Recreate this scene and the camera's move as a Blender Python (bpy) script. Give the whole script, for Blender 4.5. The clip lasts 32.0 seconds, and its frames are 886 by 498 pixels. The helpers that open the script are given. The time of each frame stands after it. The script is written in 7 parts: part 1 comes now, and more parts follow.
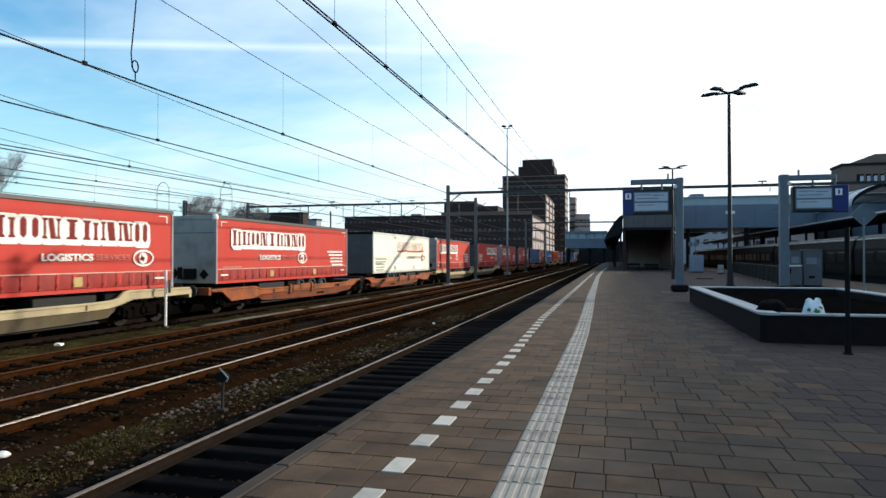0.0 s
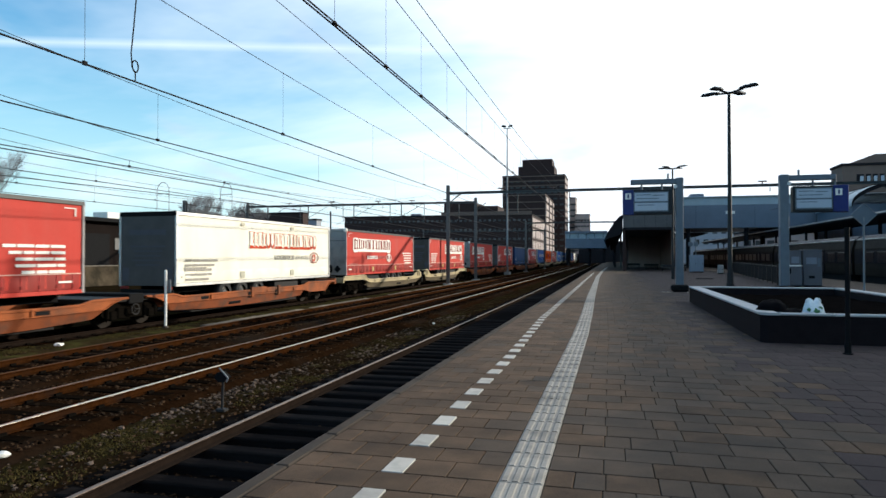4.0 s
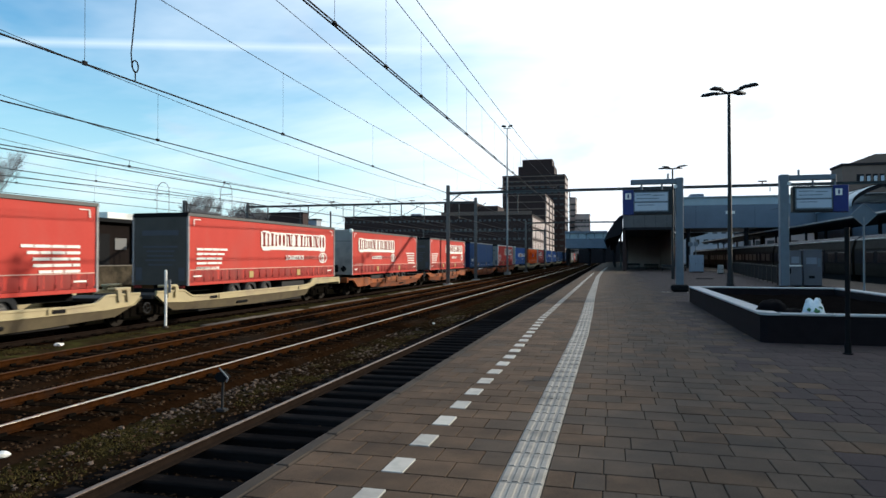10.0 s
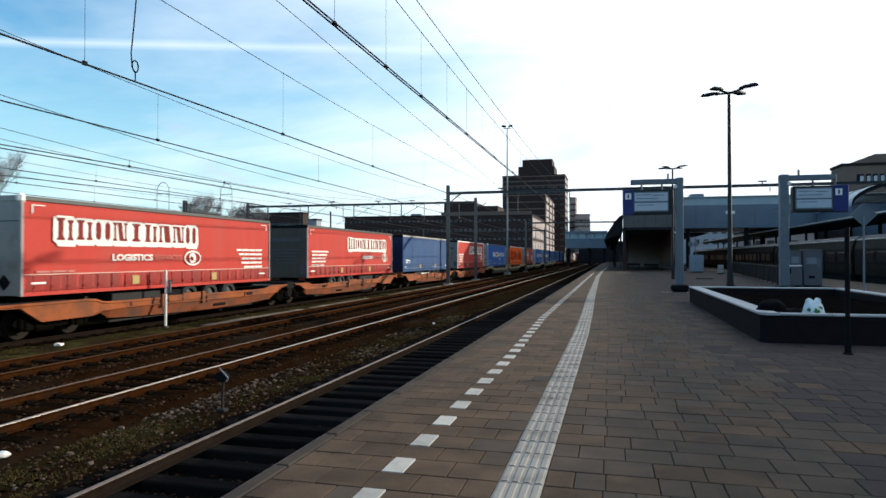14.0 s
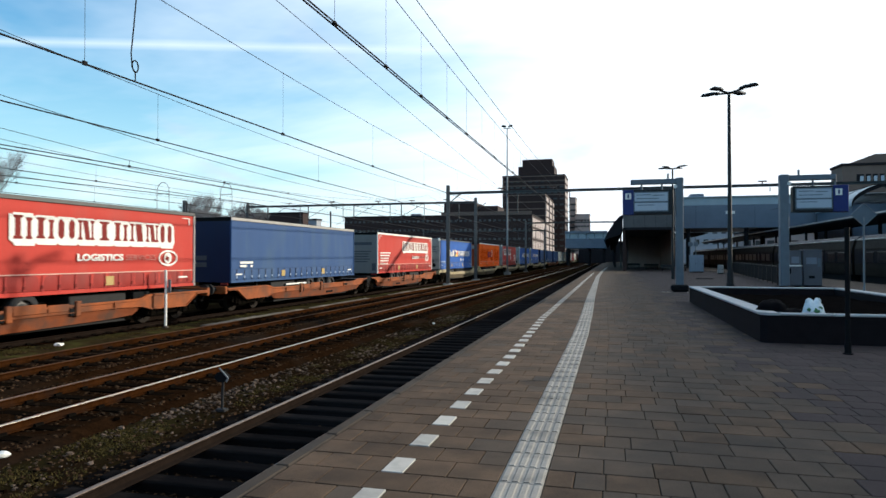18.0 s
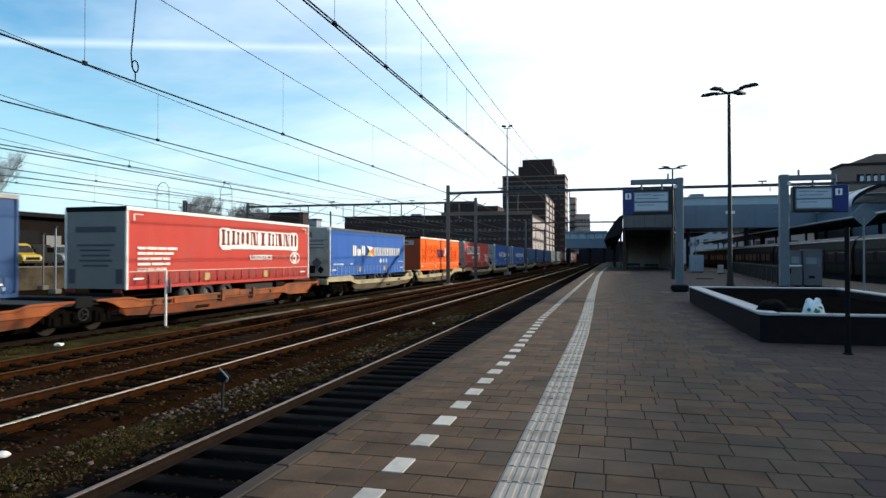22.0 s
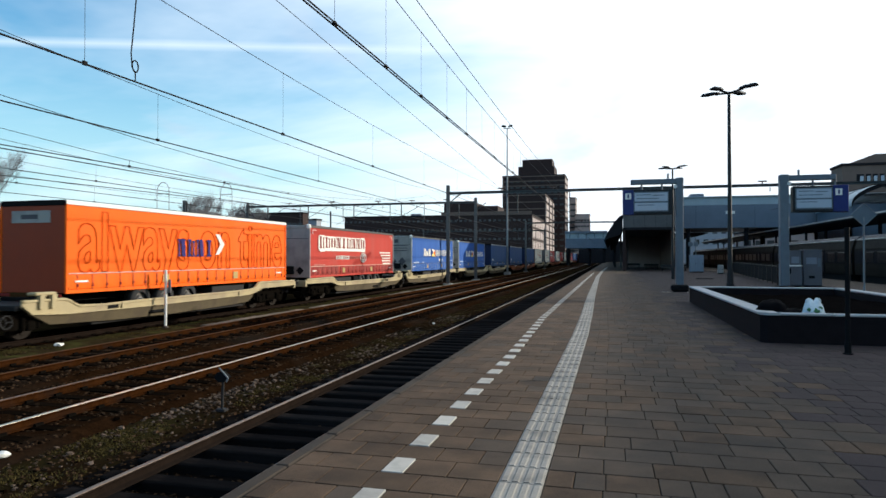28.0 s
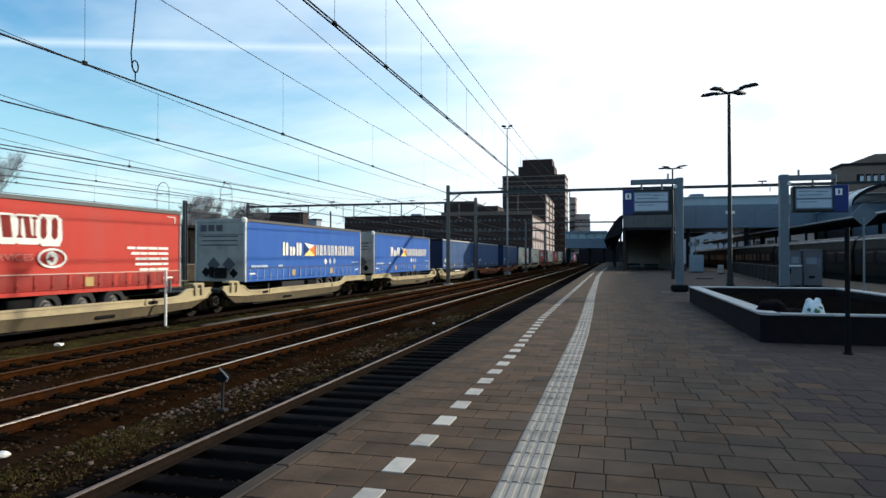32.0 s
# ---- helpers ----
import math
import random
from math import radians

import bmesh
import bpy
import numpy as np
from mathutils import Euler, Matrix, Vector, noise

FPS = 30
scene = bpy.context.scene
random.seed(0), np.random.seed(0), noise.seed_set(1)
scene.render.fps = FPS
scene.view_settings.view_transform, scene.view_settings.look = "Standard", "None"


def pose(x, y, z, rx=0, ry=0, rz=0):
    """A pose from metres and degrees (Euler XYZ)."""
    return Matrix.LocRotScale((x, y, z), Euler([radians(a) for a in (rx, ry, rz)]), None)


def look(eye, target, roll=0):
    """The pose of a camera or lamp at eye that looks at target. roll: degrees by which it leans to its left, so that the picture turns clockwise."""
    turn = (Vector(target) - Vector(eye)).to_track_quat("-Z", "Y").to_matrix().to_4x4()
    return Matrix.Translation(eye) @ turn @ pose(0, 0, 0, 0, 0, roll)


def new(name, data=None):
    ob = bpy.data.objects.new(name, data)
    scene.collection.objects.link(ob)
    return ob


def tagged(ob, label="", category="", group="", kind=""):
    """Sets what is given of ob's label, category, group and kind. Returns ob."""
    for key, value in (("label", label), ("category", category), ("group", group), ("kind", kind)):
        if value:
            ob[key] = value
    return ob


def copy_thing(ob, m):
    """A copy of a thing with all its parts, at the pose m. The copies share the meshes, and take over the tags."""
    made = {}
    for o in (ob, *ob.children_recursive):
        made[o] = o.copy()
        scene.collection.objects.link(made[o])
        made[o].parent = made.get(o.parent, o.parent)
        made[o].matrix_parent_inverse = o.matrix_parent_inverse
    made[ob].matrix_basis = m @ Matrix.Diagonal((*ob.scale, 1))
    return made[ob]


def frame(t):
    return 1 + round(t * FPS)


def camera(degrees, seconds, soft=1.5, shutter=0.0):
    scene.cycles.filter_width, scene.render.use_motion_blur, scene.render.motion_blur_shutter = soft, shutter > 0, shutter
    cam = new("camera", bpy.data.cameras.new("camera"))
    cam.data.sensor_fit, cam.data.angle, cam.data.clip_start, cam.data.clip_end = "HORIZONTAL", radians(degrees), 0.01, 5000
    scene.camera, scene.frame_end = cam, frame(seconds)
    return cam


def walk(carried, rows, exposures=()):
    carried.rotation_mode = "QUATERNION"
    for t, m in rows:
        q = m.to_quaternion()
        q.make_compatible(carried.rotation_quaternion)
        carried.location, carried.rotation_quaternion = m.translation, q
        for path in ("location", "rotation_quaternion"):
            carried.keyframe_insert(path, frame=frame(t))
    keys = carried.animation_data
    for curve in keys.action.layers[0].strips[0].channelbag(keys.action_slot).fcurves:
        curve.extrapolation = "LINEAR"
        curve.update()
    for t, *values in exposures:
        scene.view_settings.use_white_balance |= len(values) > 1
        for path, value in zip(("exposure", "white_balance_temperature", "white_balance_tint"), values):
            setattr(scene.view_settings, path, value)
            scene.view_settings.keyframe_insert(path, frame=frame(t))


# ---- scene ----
# Units: metres. Platform surface is z = 0, +Y runs along the tracks away from the eye.
from math import sin, cos, pi, tan, atan2, sqrt

SECONDS = 32.0
RAIL = -0.67          # top of rail
BED = -0.832          # top of ballast
cam = camera(68.57, SECONDS, soft=1.5, shutter=0.4)
EYE = (0.0, 0.0, 1.75)
AIM = pose(*EYE, 90 + 0.75, 0, 14.53)
walk(cam, [(0.0, AIM), (SECONDS, AIM)], [(0.0, 0.41), (5.0, 0.38), (11.0, 0.33), (18.0, 0.38), (24.0, 0.36), (29.0, 0.31), (SECONDS, 0.3)])

# ---- world, sun, exposure ----
SUN = Vector((0.7986, 0.6018, 0.2849)).normalized()
SUN_EL = math.asin(SUN.z)
SUN_AZ = atan2(SUN.x, SUN.y)


def build_world():
    w = bpy.data.worlds.new("sky")
    scene.world = w
    w.use_nodes = True
    nt = w.node_tree
    n, ln = nt.nodes, nt.links
    n.clear()
    out = n.new("ShaderNodeOutputWorld")
    bg = n.new("ShaderNodeBackground")
    bg.inputs["Strength"].default_value = 0.178
    sky = n.new("ShaderNodeTexSky")
    sky.sky_type = "NISHITA"
    sky.sun_disc = False
    sky.sun_elevation = SUN_EL
    sky.sun_rotation = SUN_AZ
    sky.air_density, sky.dust_density, sky.ozone_density = 1.2, 0.1, 2.0
    tc = n.new("ShaderNodeTexCoord")
    # cloud layer: the direction projected on a flat ceiling
    sep = n.new("ShaderNodeSeparateXYZ")
    ln.new(tc.outputs["Generated"], sep.inputs[0])
    zz = n.new("ShaderNodeMath"); zz.operation = "MAXIMUM"; zz.inputs[1].default_value = 0.03
    ln.new(sep.outputs["Z"], zz.inputs[0])
    zp = n.new("ShaderNodeMath"); zp.operation = "ADD"; zp.inputs[1].default_value = 0.12
    ln.new(zz.outputs[0], zp.inputs[0])
    dv = []
    for a in ("X", "Y"):
        m = n.new("ShaderNodeMath"); m.operation = "DIVIDE"
        ln.new(sep.outputs[a], m.inputs[0]); ln.new(zp.outputs[0], m.inputs[1])
        dv.append(m)
    comb = n.new("ShaderNodeCombineXYZ")
    ln.new(dv[0].outputs[0], comb.inputs[0]); ln.new(dv[1].outputs[0], comb.inputs[1])
    mp = n.new("ShaderNodeMapping")
    mp.inputs["Rotation"].default_value = (0, 0, 0.5)
    mp.inputs["Scale"].default_value = (0.55, 1.0, 1.0)
    ln.new(comb.outputs[0], mp.inputs["Vector"])
    nz = n.new("ShaderNodeTexNoise")
    nz.inputs["Scale"].default_value = 0.75
    nz.inputs["Detail"].default_value = 6
    nz.inputs["Roughness"].default_value = 0.55
    nz.inputs["Distortion"].default_value = 0.3
    ln.new(mp.outputs[0], nz.inputs["Vector"])
    # thin veil that thickens round the sun
    dot = n.new("ShaderNodeVectorMath"); dot.operation = "DOT_PRODUCT"
    dot.inputs[1].default_value = SUN
    nrm = n.new("ShaderNodeVectorMath"); nrm.operation = "NORMALIZE"
    ln.new(tc.outputs["Generated"], nrm.inputs[0])
    ln.new(nrm.outputs[0], dot.inputs[0])
    near = n.new("ShaderNodeMapRange")
    near.inputs["From Min"].default_value, near.inputs["From Max"].default_value = -0.02, 0.72
    near.inputs["To Min"].default_value, near.inputs["To Max"].default_value = -0.15, 0.5
    ln.new(dot.outputs["Value"], near.inputs["Value"])
    add = n.new("ShaderNodeMath"); add.operation = "ADD"
    ln.new(nz.outputs["Fac"], add.inputs[0]); ln.new(near.outputs[0], add.inputs[1])
    ramp = n.new("ShaderNodeValToRGB")
    ramp.color_ramp.elements[0].position, ramp.color_ramp.elements[1].position = 0.39, 0.82
    low = n.new("ShaderNodeMapRange")      # haze towards the horizon
    low.inputs["From Min"].default_value, low.inputs["From Max"].default_value = 0.0, 0.22
    low.inputs["To Min"].default_value, low.inputs["To Max"].default_value = 0.06, 0.0
    ln.new(sep.outputs["Z"], low.inputs["Value"])
    both = n.new("ShaderNodeMath"); both.operation = "ADD"
    ln.new(add.outputs[0], both.inputs[0]); ln.new(low.outputs[0], both.inputs[1])
    ln.new(both.outputs[0], ramp.inputs[0])
    mixc = n.new("ShaderNodeMix"); mixc.data_type = "RGBA"
    ln.new(ramp.outputs["Color"], mixc.inputs["Factor"])
    rich = n.new("ShaderNodeHueSaturation")
    rich.inputs["Saturation"].default_value = 1.45
    ln.new(sky.outputs[0], rich.inputs["Color"])
    # pale blue haze low in the clear sky
    hz = n.new("ShaderNodeMapRange")
    hz.inputs["From Min"].default_value, hz.inputs["From Max"].default_value = 0.02, 0.3
    hz.inputs["To Min"].default_value, hz.inputs["To Max"].default_value = 0.85, 0.0
    ln.new(sep.outputs["Z"], hz.inputs["Value"])
    mixh = n.new("ShaderNodeMix"); mixh.data_type = "RGBA"
    ln.new(hz.outputs[0], mixh.inputs["Factor"]); ln.new(rich.outputs[0], mixh.inputs["A"])
    mixh.inputs["B"].default_value = (2.12, 3.7, 4.75, 1)
    ln.new(mixh.outputs["Result"], mixc.inputs["A"])
    mixc.inputs["B"].default_value = (5.0, 5.6, 6.1, 1)
    # a few small grey puffs below the veil
    pz = n.new("ShaderNodeTexNoise")
    pz.inputs["Scale"].default_value, pz.inputs["Detail"].default_value = 1.9, 4
    pz.inputs["Roughness"].default_value = 0.45
    pm = n.new("ShaderNodeMapping")
    pm.inputs["Location"].default_value = (3.1, 1.7, 0.4)
    pm.inputs["Scale"].default_value = (1.0, 0.6, 1.0)
    ln.new(comb.outputs[0], pm.inputs["Vector"]); ln.new(pm.outputs[0], pz.inputs["Vector"])
    pr = n.new("ShaderNodeMapRange")
    pr.inputs["From Min"].default_value, pr.inputs["From Max"].default_value = 0.6, 0.74
    pr.inputs["To Max"].default_value = 0.55
    ln.new(pz.outputs["Fac"], pr.inputs["Value"])
    mixp = n.new("ShaderNodeMix"); mixp.data_type = "RGBA"
    ln.new(pr.outputs[0], mixp.inputs["Factor"]); ln.new(mixc.outputs["Result"], mixp.inputs["A"])
    mixp.inputs["B"].default_value = (3.0, 3.5, 4.2, 1)
    # one thin vapour trail: a great circle through two directions, broken up by noise
    trail_n = (Vector((-0.7105, 0.6501, 0.2694)).cross(Vector((-0.5082, 0.8083, 0.2971)))).normalized()
    td = n.new("ShaderNodeVectorMath"); td.operation = "DOT_PRODUCT"; td.inputs[1].default_value = trail_n
    ln.new(nrm.outputs[0], td.inputs[0])
    ab = n.new("ShaderNodeMath"); ab.operation = "ABSOLUTE"
    ln.new(td.outputs["Value"], ab.inputs[0])
    tr = n.new("ShaderNodeMapRange")
    tr.inputs["From Min"].default_value, tr.inputs["From Max"].default_value = 0.008, 0.0
    tr.inputs["To Min"].default_value, tr.inputs["To Max"].default_value = 0.0, 0.75
    ln.new(ab.outputs[0], tr.inputs["Value"])
    tm = n.new("ShaderNodeMath"); tm.operation = "MULTIPLY"
    ln.new(tr.outputs[0], tm.inputs[0]); ln.new(nz.outputs["Fac"], tm.inputs[1])
    mixt = n.new("ShaderNodeMix"); mixt.data_type = "RGBA"
    ln.new(tm.outputs[0], mixt.inputs["Factor"]); ln.new(mixp.outputs["Result"], mixt.inputs["A"])
    mixt.inputs["B"].default_value = (5.0, 5.6, 6.1, 1)
    ln.new(mixt.outputs["Result"], bg.inputs["Color"])
    ln.new(bg.outputs[0], out.inputs["Surface"])


build_world()
sun_data = bpy.data.lights.new("sun", "SUN")
sun_data.energy, sun_data.angle, sun_data.color = 3.7, radians(0.7), (1.0, 0.92, 0.77)
sun = new("sun", sun_data)
sun.matrix_world = look((0, 0, 60), tuple(Vector((0, 0, 60)) - SUN))

# ---- materials ----
MATS = {}


def mat(name, base, rough=0.7, metal=0.0, vary=0.25, scale=6.0, bump=0.15, fine=60.0, tint=None, per_piece=0.0,
        island=0.0, stretch=(1, 1, 1), spec=0.3, emit=0.0, coords="Object", stain=None, stain_amount=0.0, stain_scale=0.8):
    """Procedural surface: base colour varied at two scales, fine relief, optional stains and change from piece to piece."""
    if name in MATS:
        return MATS[name]
    m = bpy.data.materials.new(name)
    m.use_nodes = True
    nt = m.node_tree
    n, ln = nt.nodes, nt.links
    b = n["Principled BSDF"]
    b.inputs["Metallic"].default_value = metal
    b.inputs["Specular IOR Level"].default_value = spec
    tc = n.new("ShaderNodeTexCoord")
    mp = n.new("ShaderNodeMapping")
    mp.inputs["Scale"].default_value = stretch
    if coords == "World":
        geo = n.new("ShaderNodeNewGeometry")
        ln.new(geo.outputs["Position"], mp.inputs["Vector"])
    else:
        ln.new(tc.outputs[coords], mp.inputs["Vector"])
    big = n.new("ShaderNodeTexNoise")
    big.inputs["Scale"].default_value, big.inputs["Detail"].default_value = scale, 5
    big.inputs["Roughness"].default_value = 0.6
    sm = n.new("ShaderNodeTexNoise")
    sm.inputs["Scale"].default_value, sm.inputs["Detail"].default_value = fine, 3
    ln.new(mp.outputs[0], big.inputs["Vector"]); ln.new(mp.outputs[0], sm.inputs["Vector"])
    mix = n.new("ShaderNodeMath"); mix.operation = "MULTIPLY_ADD"
    mix.inputs[1].default_value = 0.6
    ln.new(big.outputs["Fac"], mix.inputs[0])
    half = n.new("ShaderNodeMath"); half.operation = "MULTIPLY"; half.inputs[1].default_value = 0.4
    ln.new(sm.outputs["Fac"], half.inputs[0]); ln.new(half.outputs[0], mix.inputs[2])
    ramp = n.new("ShaderNodeValToRGB")
    c0 = [max(0.0, c * (1 - vary)) for c in base]
    c1 = [min(1.0, c * (1 + vary)) for c in (tint or base)]
    ramp.color_ramp.elements[0].position, ramp.color_ramp.elements[1].position = 0.32, 0.68
    ramp.color_ramp.elements[0].color, ramp.color_ramp.elements[1].color = (*c0, 1), (*c1, 1)
    ln.new(mix.outputs[0], ramp.inputs[0])
    col = ramp.outputs["Color"]
    if stain:
        st = n.new("ShaderNodeTexNoise")
        st.inputs["Scale"].default_value, st.inputs["Detail"].default_value = stain_scale, 6
        ln.new(mp.outputs[0], st.inputs["Vector"])
        sr = n.new("ShaderNodeMapRange")
        sr.inputs["From Min"].default_value, sr.inputs["From Max"].default_value = 0.48, 0.68
        sr.inputs["To Max"].default_value = stain_amount
        ln.new(st.outputs["Fac"], sr.inputs["Value"])
        mx = n.new("ShaderNodeMix"); mx.data_type = "RGBA"
        ln.new(sr.outputs[0], mx.inputs["Factor"]); ln.new(col, mx.inputs["A"])
        mx.inputs["B"].default_value = (*stain, 1)
        col = mx.outputs["Result"]
    if per_piece or island:
        if per_piece:
            src = n.new("ShaderNodeObjectInfo").outputs["Random"]
            amount = per_piece
        else:
            src = n.new("ShaderNodeNewGeometry").outputs["Random Per Island"]
            amount = island
        mr = n.new("ShaderNodeMapRange")
        mr.inputs["To Min"].default_value, mr.inputs["To Max"].default_value = 1 - amount, 1 + amount
        ln.new(src, mr.inputs["Value"])
        hs = n.new("ShaderNodeHueSaturation")
        ln.new(mr.outputs[0], hs.inputs["Value"]); ln.new(col, hs.inputs["Color"])
        col = hs.outputs["Color"]
    ln.new(col, b.inputs["Base Color"])
    rr = n.new("ShaderNodeMapRange")
    rr.inputs["To Min"].default_value, rr.inputs["To Max"].default_value = max(0.03, rough - 0.12), min(1.0, rough + 0.12)
    ln.new(big.outputs["Fac"], rr.inputs["Value"]); ln.new(rr.outputs[0], b.inputs["Roughness"])
    if bump:
        bp = n.new("ShaderNodeBump")
        bp.inputs["Strength"].default_value, bp.inputs["Distance"].default_value = bump, 0.02
        ln.new(mix.outputs[0], bp.inputs["Height"]); ln.new(bp.outputs[0], b.inputs["Normal"])
    if emit:
        ln.new(col, b.inputs["Emission Color"])
        b.inputs["Emission Strength"].default_value = emit
    MATS[name] = m
    return m


def glass(name, tint=(0.6, 0.65, 0.7), rough=0.08):
    m = bpy.data.materials.new(name)
    m.use_nodes = True
    b = m.node_tree.nodes["Principled BSDF"]
    b.inputs["Base Color"].default_value = (*tint, 1)
    b.inputs["Roughness"].default_value = rough
    b.inputs["Specular IOR Level"].default_value = 0.8
    return m


# ---- mesh helpers ----
def add_faces(bm, pts, faces):
    vs = [bm.verts.new(p) for p in pts]
    for f in faces:
        try:
            bm.faces.new([vs[i] for i in f])
        except ValueError:
            pass
    return vs


def box(bm, x0, x1, y0, y1, z0, z1):
    pts = [(x, y, z) for z in (z0, z1) for x, y in ((x0, y0), (x1, y0), (x1, y1), (x0, y1))]
    add_faces(bm, pts, [(3, 2, 1, 0), (4, 5, 6, 7), (0, 1, 5, 4), (1, 2, 6, 5), (2, 3, 7, 6), (3, 0, 4, 7)])
    return bm


def bbox(bm, x0, x1, y0, y1, z0, z1, c=0.01):
    """A block whose upper and upright edges are chamfered by c."""
    rings = [(c, z0), (0, z0 + c), (0, z1 - c), (c, z1)]
    pts = []
    for d, z in rings:
        e = c
        for x, y in ((x0 + e, y0 + d), (x1 - e, y0 + d), (x1 - d, y0 + e), (x1 - d, y1 - e),
                     (x1 - e, y1 - d), (x0 + e, y1 - d), (x0 + d, y1 - e), (x0 + d, y0 + e)):
            pts.append((x, y, z))
    fs = [tuple(range(7, -1, -1)), tuple(range(24, 32))]
    for r in range(3):
        for i in range(8):
            j = (i + 1) % 8
            fs.append((r * 8 + i, r * 8 + j, r * 8 + 8 + j, r * 8 + 8 + i))
    add_faces(bm, pts, fs)
    return bm


def prism(bm, prof, a0, a1, axis="x"):
    """A profile pulled along an axis; the profile is in the two other axes, in order."""
    def put(a, u, v):
        return (a, u, v) if axis == "x" else (u, a, v) if axis == "y" else (u, v, a)
    k = len(prof)
    pts = [put(a0, u, v) for u, v in prof] + [put(a1, u, v) for u, v in prof]
    fs = [tuple(range(k)), tuple(range(2 * k - 1, k - 1, -1))]
    fs += [(i, k + i, k + (i + 1) % k, (i + 1) % k) for i in range(k)]
    add_faces(bm, pts, fs)
    return bm


def cyl(bm, p0, p1, r0, r1=None, seg=10, caps=True):
    r1 = r0 if r1 is None else r1
    p0, p1 = Vector(p0), Vector(p1)
    d = (p1 - p0).normalized()
    u = d.orthogonal().normalized()
    v = d.cross(u)
    pts = []
    for p, r in ((p0, r0), (p1, r1)):
        pts += [p + (u * cos(2 * pi * i / seg) + v * sin(2 * pi * i / seg)) * r for i in range(seg)]
    fs = [(i, (i + 1) % seg, seg + (i + 1) % seg, seg + i) for i in range(seg)]
    if caps:
        fs += [tuple(range(seg - 1, -1, -1)), tuple(range(seg, 2 * seg))]
    add_faces(bm, pts, fs)
    return bm


def wire(bm, pts, r, seg=5):
    for a, b in zip(pts, pts[1:]):
        cyl(bm, a, b, r, seg=seg, caps=True)
    return bm


def disc(bm, c, axis, r, depth, seg=18, hole=0.0):
    c, axis = Vector(c), Vector(axis).normalized()
    cyl(bm, c - axis * depth / 2, c + axis * depth / 2, r, seg=seg)
    return bm


def mesh_of(bm, name, material, smooth=False):
    me = bpy.data.meshes.new(name)
    bmesh.ops.recalc_face_normals(bm, faces=bm.faces)
    bm.to_mesh(me)
    bm.free()
    if smooth:
        for p in me.polygons:
            p.use_smooth = True
    if material:
        me.materials.append(material)
    return me


def part(name, bm, material, parent, label="", at=None, smooth=False):
    me = bm if isinstance(bm, bpy.types.Mesh) else mesh_of(bm, name, material, smooth)
    ob = new(name, me)
    ob.parent = parent
    if at is not None:
        ob.matrix_basis = at if isinstance(at, Matrix) else Matrix.Translation(at)
    return tagged(ob, label) if label else ob


def thing(name, label, category, group="", kind="", at=(0, 0, 0)):
    ob = new(name)
    ob.empty_display_size = 0.2
    ob.location = at
    return tagged(ob, label, category, group, kind)


def solid(name, bm, material, label, category, group="", kind="", at=None, smooth=False):
    ob = new(name, mesh_of(bm, name, material, smooth))
    if at is not None:
        ob.matrix_basis = at if isinstance(at, Matrix) else Matrix.Translation(at)
    return tagged(ob, label, category, group, kind)


def B():
    return bmesh.new()


def raw(name, verts, faces, material):
    me = bpy.data.meshes.new(name)
    me.from_pydata(verts, [], faces)
    me.materials.append(material)
    me.update()
    return me

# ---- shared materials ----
# darker copy of the ballast, with the platform's shade in its colour
M_BALLAST_SHADE = mat("ballast darkened for platform shade", (0.006, 0.005, 0.0045), 0.98, vary=0.6, scale=5, fine=22, bump=1.0, coords="World", spec=0.0)
M_BALLAST = mat("ballast", (0.01173, 0.005669, 0.002737), 0.98, vary=0.6, scale=5, fine=22, bump=1.0, coords="World",
                stain=(0.014, 0.012, 0.01), stain_amount=0.8, stain_scale=0.35, spec=0.0)
M_STONE = mat("ballast stones", (0.037, 0.0215, 0.0125), 0.95, spec=0.0, vary=0.45, scale=9, fine=70, bump=0.4, island=0.95, coords="World")
M_STONE_PALE = mat("pale stones", (0.085, 0.06, 0.045), 0.92, spec=0.0, vary=0.4, scale=9, fine=70, bump=0.4, island=0.95, coords="World")
M_SOIL = mat("weedy soil", (0.01173, 0.00714, 0.003672), 0.98, spec=0.0, vary=0.5, scale=2.2, fine=35, bump=0.8, coords="World",
             stain=(0.02, 0.0165, 0.006), stain_amount=0.75, stain_scale=0.9)
M_VERGE = mat("mossy dirt", (0.024, 0.018, 0.009), 0.97, spec=0.0, vary=0.5, scale=2.5, fine=30, bump=0.9, coords="World", stain=(0.045, 0.045, 0.014), stain_amount=0.85, stain_scale=1.4)
M_MOSS = mat("moss and weeds", (0.058, 0.0445, 0.016), 0.9, spec=0.0, vary=0.4, scale=6, fine=50, bump=0.3, island=0.5, coords="World")
M_RUST = mat("rusty rail flank", (0.031, 0.0112, 0.0036), 0.95, spec=0.0, metal=0.0, vary=0.5, scale=5, fine=80, bump=0.3, stain=(0.015, 0.01, 0.008), stain_amount=0.7, stain_scale=2.5)
M_RUST_TRAIN = mat("dark rusty rail", (0.016, 0.0112, 0.0088), 0.9, spec=0.0, metal=0.0, vary=0.3, scale=5, fine=80, bump=0.3)
M_RAILTOP = mat("polished rail head", (0.62, 0.55, 0.44), 0.4, metal=1.0, vary=0.15, scale=3, fine=40, bump=0.05)
M_RAILDULL = mat("dull rail head", (0.2, 0.15, 0.118), 0.6, metal=0.6, vary=0.2, scale=3, fine=40, bump=0.05)
M_RAILRUST = mat("rusted rail head", (0.07, 0.034, 0.017), 0.85, spec=0.1, vary=0.3, scale=3, fine=40, bump=0.05)
M_RAILWORN = mat("brown worn rail head", (0.14, 0.092, 0.066), 0.6, metal=0.4, vary=0.25, scale=3, fine=40, bump=0.05)
